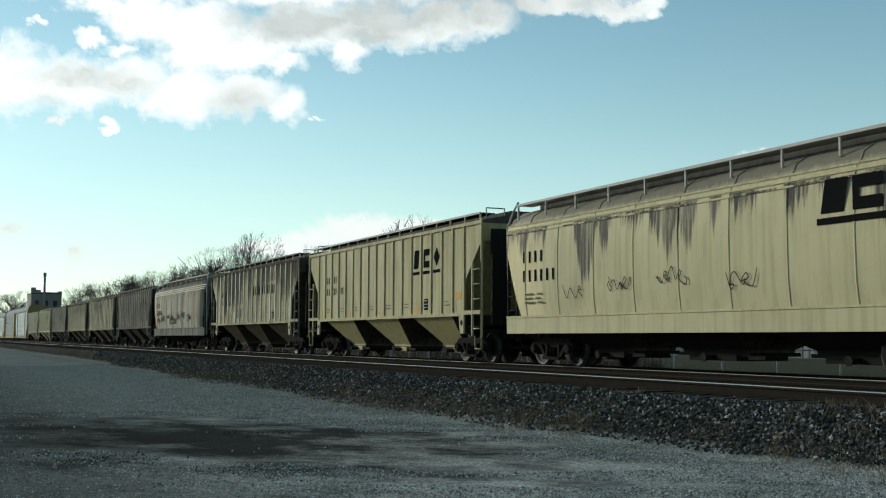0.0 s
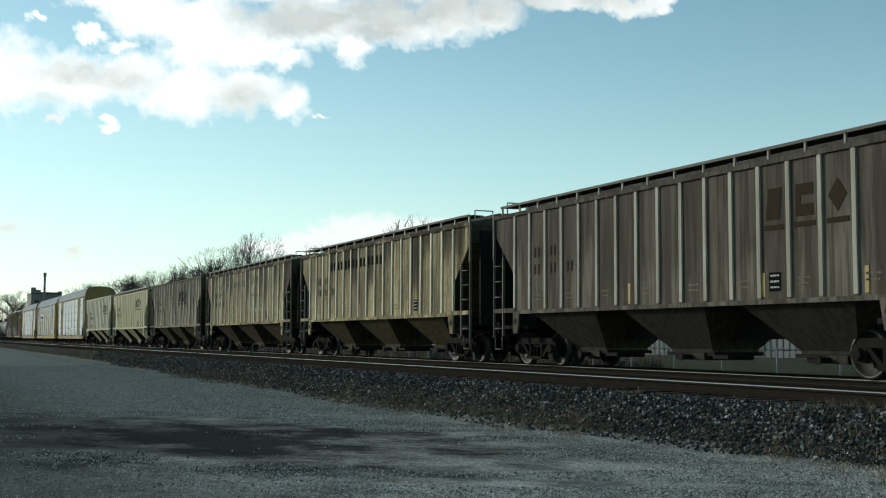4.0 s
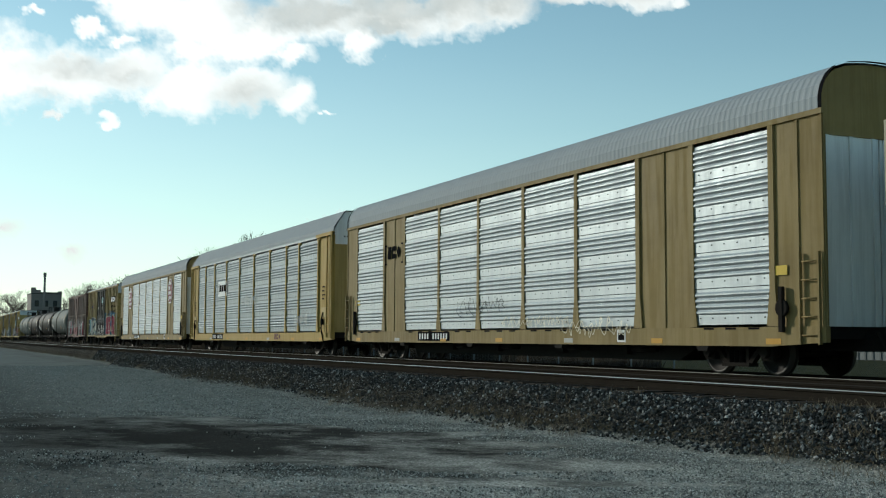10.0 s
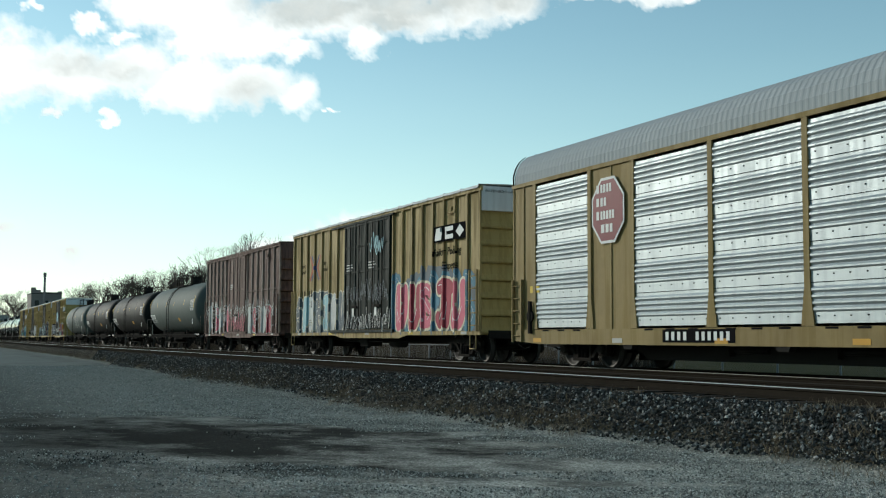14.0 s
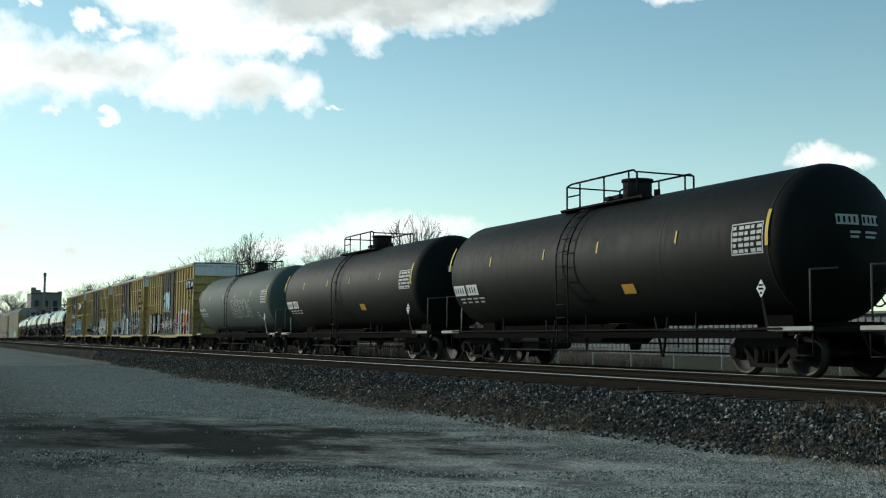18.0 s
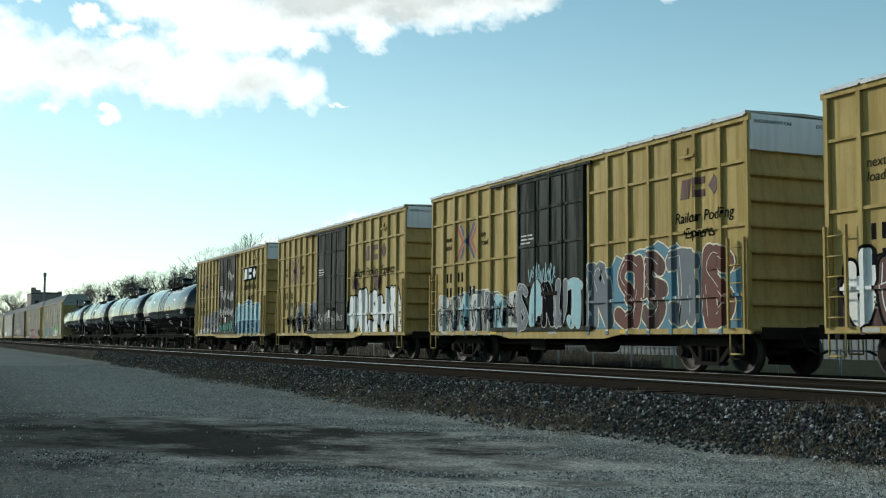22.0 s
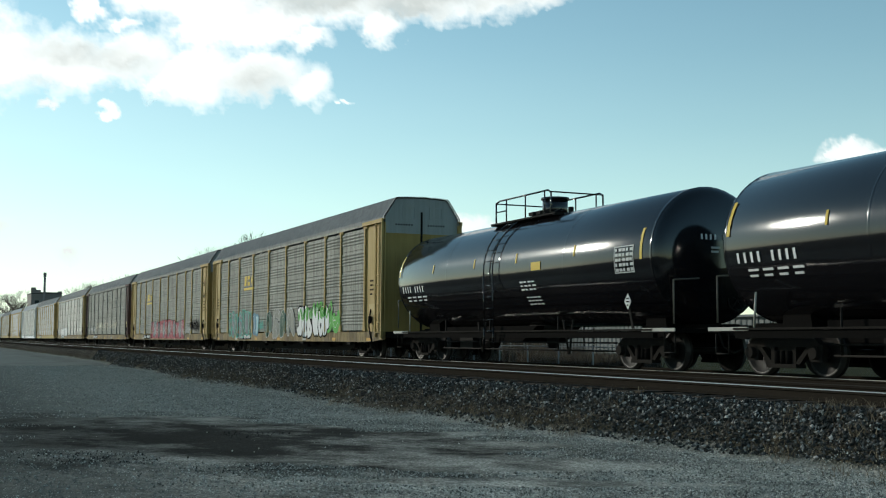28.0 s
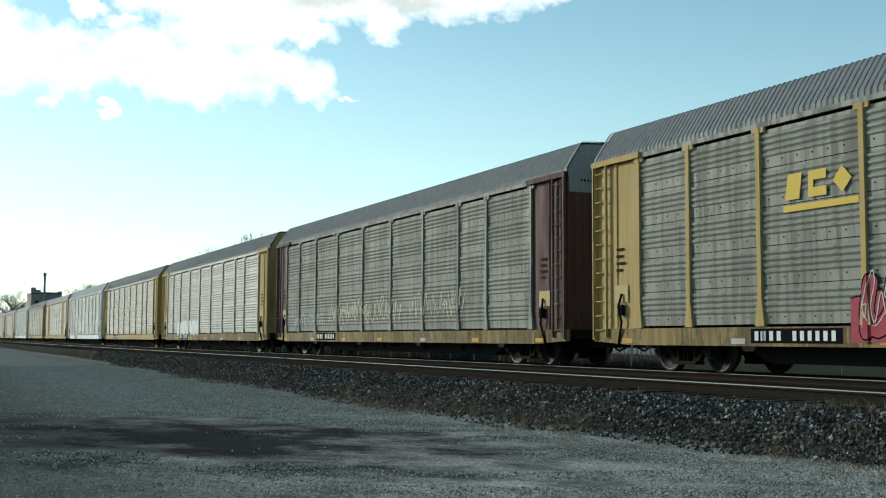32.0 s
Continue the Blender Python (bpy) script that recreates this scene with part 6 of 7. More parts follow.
    if emblem is not None:
        # crossed arrows: red chevrons outside, blue ones inside
        x, zc = -half + 0.1 + bay * (3 if ribs[0] > 6 else 2), (4.25 + 2.98) / 2
        for side in (-1, 1):
            for reach, mat, off in ((0.30, PLUM, 0.0), (0.06, NAVY, 0.001)):
                bm = bmesh.new()
                stroke(bm, [(x + side * (reach + 0.42), zc + 0.52), (x + side * reach, zc), (x + side * (reach + 0.42), zc - 0.52)], 0.15, y - 0.003 - off)
                part("emblem", bm, mat, car, "faded crossed-arrow emblem")
        words("next\nload", 0.25, x - 2 * bay + 0.1, y - 0.004, zc + 0.06, FADED_WORDS, car, lean=0.15)
        words("any\nroad", 0.25, x + bay + 0.1, y - 0.004, zc + 0.06, FADED_WORDS, car, lean=0.15)
        back_, wide, z, tall = sign
        x = half - back_
        if emblem == "plate":
            bm = bmesh.new()
            box(bm, x, x + wide, y - 0.08, y - 0.077, z, z + tall)
            part("sign", bm, INK, car, "black sign plate with white emblem blocks")
        for k in range(3):
            bm = bmesh.new()
            emblem_shape(bm, 3 - k, x + wide * (k + 0.5) / 3, y - (0.081 if emblem == "plate" else 0.0), z + 0.12 * tall, wide * 0.25, tall * 0.76, 0.1)
            part("emblem", bm, CHALK if emblem == "plate" else MAROON, car, "emblem of plain shapes")
    for text, size, back_, z in slogan:
        words(text, size, half - back_, y - 0.004, z, INK, car, lean=0.16)
    # roof-edge bracket above the last ribs, and white notes on the doors
    bm = bmesh.new()
    box(bm, half - 2.3, half - 1.75, -1.51, -1.47, height - 0.62, height - 0.56)
    box(bm, half - 2.05, half - 1.93, -1.53, -1.47, height - 0.56, height - 0.42)
    part("bracket", bm, body, car)
    for k in range(doors):
        for j, w_ in enumerate((0.62, 0.7, 0.5)):
            mark_row(car, d0 + w * k + 0.2, low + 2.62 - 0.10 * j, [w_ * 0.6, w_ * 0.5], 0.04, -1.498, SILVER_INK, "white stencilled notes on the door", 0.85)
    for k, (x, z, w_, h_, fill, line, cells, thick, *back) in enumerate(tags):
        graffiti(car, -half + x, z, w_, h_, -1.540 if door[0] < x + w_ / 2 < door[1] else -1.404 - 0.012 * (k % 2), fill, line, seed * 11 + k, cells, thick, back=back[0] if back else None)
    drape(car, [(x, 0.052, 0.0765) for x in spots], [(z, 0.032, 0.0615) for z in rails])
    running_gear(car, half, half - 1.9)
    return car


# ---- tank cars ----
def tank_car(centre, length, label, shell, seed=0, board=True, glossy=False):
    half = length / 2
    car = start_car("tank_car", label, "railway wagon", "tank cars of the train", centre + half, centre - half)
    R0, ZC = 1.57, 2.60
    L = half - 0.2
    bm = bmesh.new()
    deep = 0.5 if glossy else 0.85
    xs = [(-L, 0.0)] + [(-L + deep * (1 - math.cos(a)), math.sin(a)) for a in [i * math.pi / 16 for i in range(1, 9)]]
    xs = [(x, r) for x, r in xs if r > 0.01]
    xs = xs + [(-L * 0.5, 1), (0, 1.0), (L * 0.5, 1)] + [(-x, r) for x, r in xs[::-1]]
    n = 40
    loft(bm, [[(x, R0 * r * math.sin(2 * math.pi * i / n), ZC + R0 * r * math.cos(2 * math.pi * i / n)) for i in range(n)] for x, r in xs], True, 0, True)
    part("tank", bm, shell, car, "long cylindrical tank with dished ends")
    for x in (-L + deep, -L * 0.45, 0.0, L * 0.45, L - deep):
        bm = bmesh.new()
        loft(bm, [[(x + d, (R0 + o) * math.sin(2 * math.pi * i / n), ZC + (R0 + o) * math.cos(2 * math.pi * i / n)) for i in range(n)] for d, o in ((-0.03, 0), (-0.02, 0.003), (0.02, 0.003), (0.03, 0))], True, 0, True, False)
        part("weld_band", bm, shell, car)
    # manway, valves, platform and railing
    bm = bmesh.new()
    rod(bm, (0.45, 0, 4.1), (0.45, 0, 4.62), 0.36, 20)
    rod(bm, (0.45, 0, 4.62), (0.45, 0, 4.68), 0.40, 20)
    part("dome", bm, shell if glossy else UNDER, car, "short round manway dome")
    for x in (-0.9, -0.45):
        bm = bmesh.new()
        rod(bm, (x, 0.1, 4.1), (x, 0.1, 4.42), 0.10, 10)
        box(bm, x - 0.12, x + 0.12, -0.05, 0.2, 4.3, 4.4)
        part("valve", bm, UNDER, car)
    bm = bmesh.new()
    rod(bm, (1.15, 0.1, 4.1), (1.15, 0.1, 4.36), 0.08, 8)
    part("valve", bm, UNDER, car)
    bm = bmesh.new()
    box(bm, -1.9, 1.9, -0.85, -0.55, 4.06, 4.10)
    box(bm, -1.9, 1.9, 0.55, 0.85, 4.06, 4.10)
    for x in (-1.85, -0.6, 0.6, 1.85):
        box(bm, x - 0.03, x + 0.03, -0.85, 0.85, 4.03, 4.07)
    part("platform", bm, UNDER, car)
    bm = bmesh.new()
    zt = 4.74
    for s in (-1, 1):
        y = s * 0.82
        tube(bm, [(-1.6, y, 4.05), (-1.6, y, zt - 0.05), (-1.35, y, zt), (1.5, y, zt), (1.65, y, zt - 0.08), (1.65, y, 4.05)], 0.025, 6)
        for x in (-0.95, 0.2, 1.3):
            rod(bm, (x, y, 4.05), (x, y, zt), 0.022, 6)
        rod(bm, (-1.6, y, 4.42), (-0.95, y, 4.42), 0.02, 5)
    for x in (-1.6, 1.65):
        rod(bm, (x, -0.82, zt - 0.06), (x, 0.82, zt - 0.06), 0.022, 6)
    part("railing", bm, UNDER if not glossy else shell, car, "pipe railing round the top platform")
    # side ladder following the shell
    for s in (-1, 1):
        bm = bmesh.new()
        for dx in (-0.28, 0.28):
            pts = [(-0.45 + dx, s * (R0 + 0.10) * math.sin(a), ZC + (R0 + 0.09) * math.cos(a)) for a in [0.5 + 0.16 * k for k in range(8)]] + [(-0.45 + dx, s * 1.64, 1.0), (-0.45 + dx, s * 1.64, 0.5)]
            tube(bm, pts, 0.02, 5)
        for k in range(11):
            a = 0.6 + 0.2 * k
            p = (s * (R0 + 0.10) * math.sin(a), ZC + (R0 + 0.09) * math.cos(a)) if a < 1.6 else (s * 1.65, ZC - 0.32 * (a - 1.55) / 0.2)
            rod(bm, (-0.73, *p), (-0.17, *p), 0.015, 5)
        part("ladder", bm, UNDER if not glossy else shell, car)
    bm = bmesh.new()
    for s in (-1, 1):
        box(bm, -L + 0.6, L - 0.6, s * 1.44 - 0.05, s * 1.44 + 0.05, 0.90, 0.94)
    part("walkway", bm, IRON, car, "narrow side running board")
    for s in (-1, 1):
        bm = bmesh.new()
        box(bm, -L + 0.6, L - 0.6, s * 1.38 - 0.06, s * 1.38 + 0.06, 0.74, 0.896)
        part("side_sill", bm, SPRING, car)
    for s in (-1, 1):
        bm = bmesh.new()
        x = s * (half - 1.75)
        prism(bm, [(x - 0.45, 0.78), (x + 0.45, 0.78), (x + 0.3, 1.7), (x - 0.3, 1.7)], -0.7, 0.7)
        box(bm, min(s * (half - 2.9), s * half), max(s * (half - 2.9), s * half), -0.3, 0.3, 0.72, 1.05)
        part("saddle", bm, SPRING, car)
        bm = bmesh.new()
        box(bm, min(s * (half - 1.1), s * half), max(s * (half - 1.1), s * half), -1.45, 1.45, 0.85, 0.94)
        part("end_platform", bm, SPRING if glossy else UNDER, car)
        for yy in (-1.45, 1.45):
            bm = bmesh.new()
            box(bm, s * (half - 0.6) - 0.62, s * (half - 0.6) + 0.62, yy - 0.012, yy + 0.012, 0.88, 0.955)
            part("white_edge", bm, GRIP, car)
        for yy in (-1.35, 1.35):
            bm = bmesh.new()
            tube(bm, [(s * (half - 0.15), yy, 1.05), (s * (half - 0.15), yy, 2.0), (s * (half - 0.15), yy * 0.5, 2.05)], 0.02, 5)
            part("grab_rail", bm, DULL_GRIP, car)
            bm = bmesh.new()
            tube(bm, [(s * (half - 0.1), yy, 0.95), (s * (half - 0.1), yy, 0.42), (s * (half - 0.5), yy, 0.42), (s * (half - 0.5), yy, 0.95)], 0.018, 5)
            part("step", bm, UNDER, car)
        bm = bmesh.new()
        ring = [(s * (half - 0.33), 0.5 + 0.25 * math.cos(a), 1.6 + 0.25 * math.sin(a)) for a in [k * math.pi / 7 for k in range(15)]]
        tube(bm, ring, 0.018, 5)
        for k in range(0, 14, 3):
            rod(bm, (s * (half - 0.33), 0.5, 1.6), ring[k], 0.012, 4)
        part("brake_wheel", bm, UNDER, car)
        # diamond placard on its holder
        px = s * (half - (1.55 if s < 0 or glossy else 1.2))
        bm = bmesh.new()
        if s < 0:
            rod(bm, (px - 0.15, -1.45, 0.94), (px - 0.02, -1.50, 1.62), 0.022, 6)
            part("brace", bm, GRIP, car, "thin white brace from the walkway to the tank")
            continue
        a = [bm.verts.new((px + dx, y, z)) for dx, y, z in ((-0.05, -1.47, 0.95), (0.05, -1.47, 0.95), (0.025, -1.585, 1.5), (-0.025, -1.585, 1.5))]
        b = [bm.verts.new(v.co + Vector((0, 0.02, 0))) for v in a]
        bm.faces.new(a[::-1])
        bm.faces.new(b)
        for i in range(4):
            bm.faces.new((a[i], a[(i + 1) % 4], b[(i + 1) % 4], b[i]))
        part("placard_stand", bm, UNDER if glossy or board else GRIP, car)
        bm = bmesh.new()
        drop = 0.12 if glossy else 0.0
        prism(bm, [(px, 1.50 - drop), (px + 0.13, 1.68 - drop), (px, 1.86 - drop), (px - 0.13, 1.68 - drop)], -1.605, -1.59)
        part("placard", bm, CHALK, car, "white diamond hazard placard")
        for dx, z, w in ((-0.055, 1.73, 0.11), (-0.07, 1.66, 0.14), (-0.03, 1.58, 0.06)):
            bm = bmesh.new()
            box(bm, px + dx, px + dx + w, -1.609, -1.606, z - drop, z - drop + 0.035)
            part("placard_mark", bm, INK, car)
    # bottom outlet and brake pipes
    bm = bmesh.new()
    rings = [[(0.3 + lx * math.cos(a), ly * math.sin(a), z) for a in [k * math.pi / 8 for k in range(16)]] for z, lx, ly in ((1.10, 0.85, 0.6), (0.88, 0.42, 0.32), (0.72, 0.18, 0.18), (0.45, 0.12, 0.12))]
    loft(bm, rings, True)
    part("outlet", bm, UNDER, car)
    # added block that fills the dark space under the left of the tank
    bm = bmesh.new()
    prism(bm, [(-half + 2.6, 1.08), (-half + 2.6, 0.66), (-0.2, 0.62), (0.7, 1.08)], -0.72, 0.72)
    part("heater_casing", bm, SPRING, car, "dark block added under the tank")
    bm = bmesh.new()
    for z in (0.62, 0.42):
        rod(bm, (-half + 3.0, -0.95, z), (half - 3.0, -0.95, z), 0.022, 5)
    rng = random.Random(seed)
    x = -half + 3.2
    while x < half - 3.0:
        rod(bm, (x, -0.95, 0.40), (x, -0.95, 1.3), 0.026, 5)
        x += rng.uniform(2.6, 4.6)
    for k in (-2.4, 2.6):
        rod(bm, (k, -1.0, 1.2), (k + 0.28, -1.0, 0.32), 0.03, 5)
        rod(bm, (k + 0.5, -1.0, 1.2), (k + 0.3, -1.0, 0.32), 0.03, 5)
    box(bm, -3.9, -3.0, -0.9, -0.3, 0.4, 0.75)
    rod(bm, (-2.9, -0.6, 0.6), (-2.0, -0.6, 0.6), 0.15, 10)
    part("brake_gear", bm, UNDER, car)

    def on_shell(bm, x, z, w, h, proud=0.012):
        """A thin patch that lies on the near side of the shell."""
        rows = []
        for k in range(5):
            zz = z + h * k / 4
            y = -math.sqrt(max(0.0, (R0 + proud) ** 2 - (zz - ZC) ** 2))
            rows.append([bm.verts.new((x, y, zz)), bm.verts.new((x + w, y, zz))])
        for a, b in zip(rows, rows[1:]):
            bm.faces.new((a[0], a[1], b[1], b[0]))
    bm = bmesh.new()
    px, pz, pw = (L - 1.95, 2.22, 0.80) if glossy else (L - 1.9, 2.36, 0.94)
    for u, v, w, h in ((0, 0, pw, 0.025), (0, 0.60, pw, 0.025), (0, 0.025, 0.025, 0.575), (pw - 0.025, 0.025, 0.025, 0.575), (0.04, 0.30, pw - 0.08, 0.012)):
        on_shell(bm, px + u, pz + v, w, h, 0.012)
    part("data_panel", bm, SILVER_INK, car, "white-framed stencilled data panel")
    for i in range(5):
        for j in range(5):
            bm = bmesh.new()
            on_shell(bm, px + 0.05 + 0.19 * pw * j, pz + 0.04 + 0.115 * i, (0.15 - 0.05 * ((i + 2 * j) % 3 == 1)) * pw, 0.07, 0.014)
            part("data_bar", bm, SILVER_INK, car)

    def on_head(name, y, z, w, h, mat, label="", proud=0.01):
        """A thin patch that lies on the dished right end of the tank."""
        bm = bmesh.new()
        grid = []
        for i in range(5):
            row = []
            for j in range(3):
                yy, zz = y + w * i / 4, z + h * j / 2
                r2 = (yy * yy + (zz - ZC) ** 2) / R0 ** 2
                row.append(bm.verts.new((L - deep * (1 - math.sqrt(max(0.0, 1 - r2))) + proud, yy, zz)))
            grid.append(row)
        for a, b in zip(grid, grid[1:]):
            for j in range(2):
                bm.faces.new((a[j], b[j], b[j + 1], a[j + 1]))
        part(name, bm, mat, car, label)
    if board:
        on_head("end_plate", -0.58, 2.88, 0.5, 0.2, SILVER_INK, "white number plate on the tank end")
        on_head("end_plate", 0.0, 2.88, 0.42, 0.2, SILVER_INK, "white number plate on the tank end")
    for k in range(9):
        if k != 4:
            on_head("lettering", -0.55 + 0.115 * k, 2.92, 0.05, 0.12, INK if board else CHALK, "stencilled marks on the tank end", 0.014)
    for k, (w, z) in enumerate(((0.24, 2.72), (0.3, 2.72), (0.2, 2.63), (0.26, 2.63))):
        on_head("lettering", -0.3 + 0.36 * (k % 2), z, w, 0.045, SILVER_INK, "small stencilled data on the tank end")
    x = -L + 0.85
    if board:
        bm = bmesh.new()
        on_shell(bm, x, 1.98, 0.72, 0.30)
        on_shell(bm, x + 0.83, 1.98, 0.72, 0.30)
        part("number_board", bm, CHALK, car, "white number board")
    bm = bmesh.new()
    tall = 0.20 if glossy else 0.16
    for k in range(9):
        if k != 4:
            on_shell(bm, x + 0.08 + 0.158 * k if not glossy else x + 0.20 * k, 2.05 if board else 2.2, 0.06 if not glossy else 0.07, tall, 0.016)
    part("lettering", bm, INK if board else CHALK, car, "stencilled number marks")
    bm = bmesh.new()
    for k in range(4):
        on_shell(bm, x + 0.25 + 0.42 * k, 1.86 if board else 2.03, 0.3, 0.045)
        on_shell(bm, x + 0.25 + 0.42 * k, 1.76 if board else 1.92, 0.24, 0.045)
    part("lettering", bm, CHALK if glossy else SILVER_INK, car)
    if glossy:
        bm = bmesh.new()
        for k in range(3):
            for j in range(4):
                on_shell(bm, 1.2 + 0.22 * j, 2.2 - 0.10 * k, 0.17 - 0.05 * ((k + j) % 2), 0.04)
                on_shell(bm, 1.3 + 0.2 * j, 1.80 - 0.09 * k, 0.15, 0.03)
        part("lettering", bm, CHALK, car)
    bm = bmesh.new()
    if board or glossy:
        on_shell(bm, 1.9, 2.5 if glossy else 1.75, 0.5, 0.22)
        part("sticker", bm, GOLD if glossy else AMBER, car, "yellow notice sticker")
    else:
        for u, v, w, h in ((0, 0, 0.5, 0.02), (0, 0.26, 0.5, 0.02), (0, 0.02, 0.02, 0.24), (0.48, 0.02, 0.02, 0.24), (0.08, 0.12, 0.34, 0.03)):
            on_shell(bm, 5.0 + u, 1.66 + v, w, h, 0.014)
        part("notice", bm, SILVER_INK, car, "white stencilled box")
    for k, x in enumerate((-L + 0.55, -L + 3.3, -1.6, 1.0, L - 3.8, L - 0.9)):
        bm = bmesh.new()
        on_shell(bm, x, 2.75 if k != 5 else 2.5, 0.06 if k not in (0, 5) else 0.09, 0.27 if k not in (0, 5) else 0.7)
        part("reflector", bm, GOLD, car)
    running_gear(car, half, half - 1.75)
    return car


# ---- paints ----
TAN = paint("tan_paint", (0.45, 0.392, 0.218), (0.11, 0.09, 0.055), 0.22, 0.45, 0.0, rust=0.16, bands=0.22)
TAN_STAINED = paint("stained_tan_paint", (0.493, 0.4335, 0.255), (0.035, 0.033, 0.032), 0.14, 0.4, rust=0.12, smear=0.95)
CREAM = paint("cream_paint", (0.47, 0.425, 0.262), (0.16, 0.135, 0.085), 0.14, 0.35, rust=0.06)
RIB_WHITE = paint("rubbed_white_paint", (0.68, 0.62, 0.47), (0.2, 0.16, 0.11), 0.35, 0.3)
PALE_RIB = paint("chalked_rib_paint", (0.26, 0.205, 0.175), (0.06, 0.045, 0.04), 0.4, 0.4)
RIB_GREY = paint("rubbed_grey_paint", (0.40, 0.37, 0.30), (0.14, 0.11, 0.08), 0.4, 0.3)
BEIGE = paint("grey_beige_paint", (0.45, 0.415, 0.305), (0.16, 0.14, 0.11), 0.16, 0.3)
STREAKED = paint("black_streaked_paint", (0.52, 0.45, 0.29), (0.018, 0.015, 0.012), 0.4, 0.3, rust=0.6, flake=0.35, bands=0.25, cells=(-6.95, 0.8176, 1.6, 3.9, 0.94), spec=0.03)
GREYED = paint("grimy_grey_paint", (0.43, 0.42, 0.355), (0.04, 0.034, 0.026), 0.12, 0.5, 0.2, (2.9, 4.6), rust=0.7, flake=0.06, bands=0.22, smear=0.35, spec=0.03, runs=0.85, warm=0.55)
SOOTY = paint("sooty_paint", (0.185, 0.160, 0.128), (0.03, 0.024, 0.019), 0.6, 0.5, 0.4, (1.8, 4.2), rust=0.3, bands=0.8, spec=0.03)
WORN = paint("worn_white_paint", (0.54, 0.45, 0.255), (0.020, 0.0155, 0.0105), 0.6, 0.4, 0.3, (1.8, 4.9), rust=0.5, flake=0.35, bands=0.85, cells=(-7.08, 0.833, 1.9, 4.8, 0.85), spec=0.03)
BROWNED = paint("browned_paint", (0.335, 0.295, 0.21), (0.030, 0.025, 0.018), 0.4, 0.5, 0.75, (1.2, 4.9), rust=0.25, bands=0.6, spec=0.03)
SEAM_GRIME = paint("grime_along_seams", (0.16, 0.13, 0.095), (0.03, 0.026, 0.02), 0.8, 0.6, rust=0.5, spec=0.03)
GRIMY_FOOT = paint("grimed_grey_sill", (0.20, 0.19, 0.16), (0.04, 0.035, 0.03), 0.7, 0.8, rust=0.4, flake=0.3, spec=0.03)
# shade on the bay end slopes, given as a dark brown paint
SLOPE_SHADE = paint("end_slope_shade", (0.085, 0.072, 0.055), (0.03, 0.026, 0.022), 0.5, 0.5, wave=0.05, spec=0.03)
ROOFING = paint("weathered_roof", (0.085, 0.075, 0.063), (0.03, 0.027, 0.024), 0.4, 0.4, spec=0.03)
# darker copy of SOOTY, with the shade under the car put into it
SOOT_SHADE = paint("shaded_soot_underside", (0.055, 0.048, 0.04), (0.02, 0.018, 0.016), 0.5, 0.4, wave=0.05, spec=0.03)
TAN_UNDER = paint("dusty_tan_underside", (0.42, 0.355, 0.175), (0.05, 0.043, 0.032), 0.2, 0.4, wave=0.02)
CREAM_UNDER = paint("dusty_cream_underside", (0.40, 0.355, 0.22), (0.06, 0.05, 0.04), 0.22, 0.4, wave=0.02)
# much darker than the sides above: under-car shade is in this brown
BROWN_UNDER = paint("shaded_dusty_brown_underside", (0.086, 0.070, 0.043), (0.03, 0.026, 0.02), 0.5, 0.6, wave=0.05, spec=0.03)

OCHRE = paint("ochre_paint", (0.25, 0.184, 0.074), (0.075, 0.052, 0.026), 0.16, 0.75, rust=0.3, flake=0.06)
YELLOW = paint("rail_yellow_paint", (0.38, 0.26, 0.075), (0.16, 0.11, 0.05), 0.12, 0.3, rust=0.08)
FADED_YELLOW = paint("faded_yellow_paint", (0.41, 0.29, 0.108), (0.14, 0.11, 0.065), 0.15, 0.4, rust=0.15)
BOX_YELLOW = paint("boxcar_yellow_paint", (0.40, 0.292, 0.098), (0.10, 0.075, 0.04), 0.24, 0.5, rust=0.3, bands=0.16, flake=0.06)
OLIVE_END = paint("dull_yellow_end", (0.37, 0.275, 0.105), (0.05, 0.04, 0.025), 0.2, 0.5)
SCREEN = paint("galvanised_screen", (0.315, 0.352, 0.365), (0.21, 0.235, 0.245), 0.12, 0.5, rough=0.51, metal=0.55)
SCREEN_DULL = paint("dull_galvanised_screen", (0.21, 0.245, 0.262), (0.13, 0.15, 0.16), 0.15, 0.6, rough=0.48, metal=0.5)
SCREEN_GREY = paint("weathered_screen", (0.222, 0.228, 0.198), (0.08, 0.075, 0.066), 0.4, 0.5, rough=0.65, metal=0.1)
SCREEN_PALE = paint("pale_weathered_screen", (0.34, 0.34, 0.315), (0.22, 0.21, 0.185), 0.35, 0.5, rough=0.5, metal=0.4)
ZINC_ROOF = paint("zinc_roof", (0.325, 0.35, 0.362), (0.245, 0.263, 0.27), 0.1, 0.3, rough=0.8, metal=0.0, spec=0.1, wave=0.03)
GREY_ROOF = paint("grey_roof", (0.19, 0.197, 0.197), (0.12, 0.12, 0.12), 0.3, 0.4, rough=0.65, metal=0.1)
BROWN_END = paint("browned_yellow_end", (0.30, 0.215, 0.075), (0.08, 0.06, 0.03), 0.15, 0.5)
GREY_END = paint("weathered_grey_end", (0.27, 0.285, 0.285), (0.15, 0.15, 0.145), 0.2, 0.6)
WHITE_END = paint("white_end_paint", (0.80, 0.81, 0.80), (0.3, 0.29, 0.27), 0.2, 0.4, rust=0.15)
MAROON = paint("maroon_paint", (0.10, 0.055, 0.05), (0.04, 0.03, 0.028), 0.3, 0.4)
GRIMY_YELLOW = paint("grimy_yellow_paint", (0.37, 0.275, 0.115), (0.05, 0.041, 0.028), 0.5, 0.5, rust=0.22, bands=0.38)
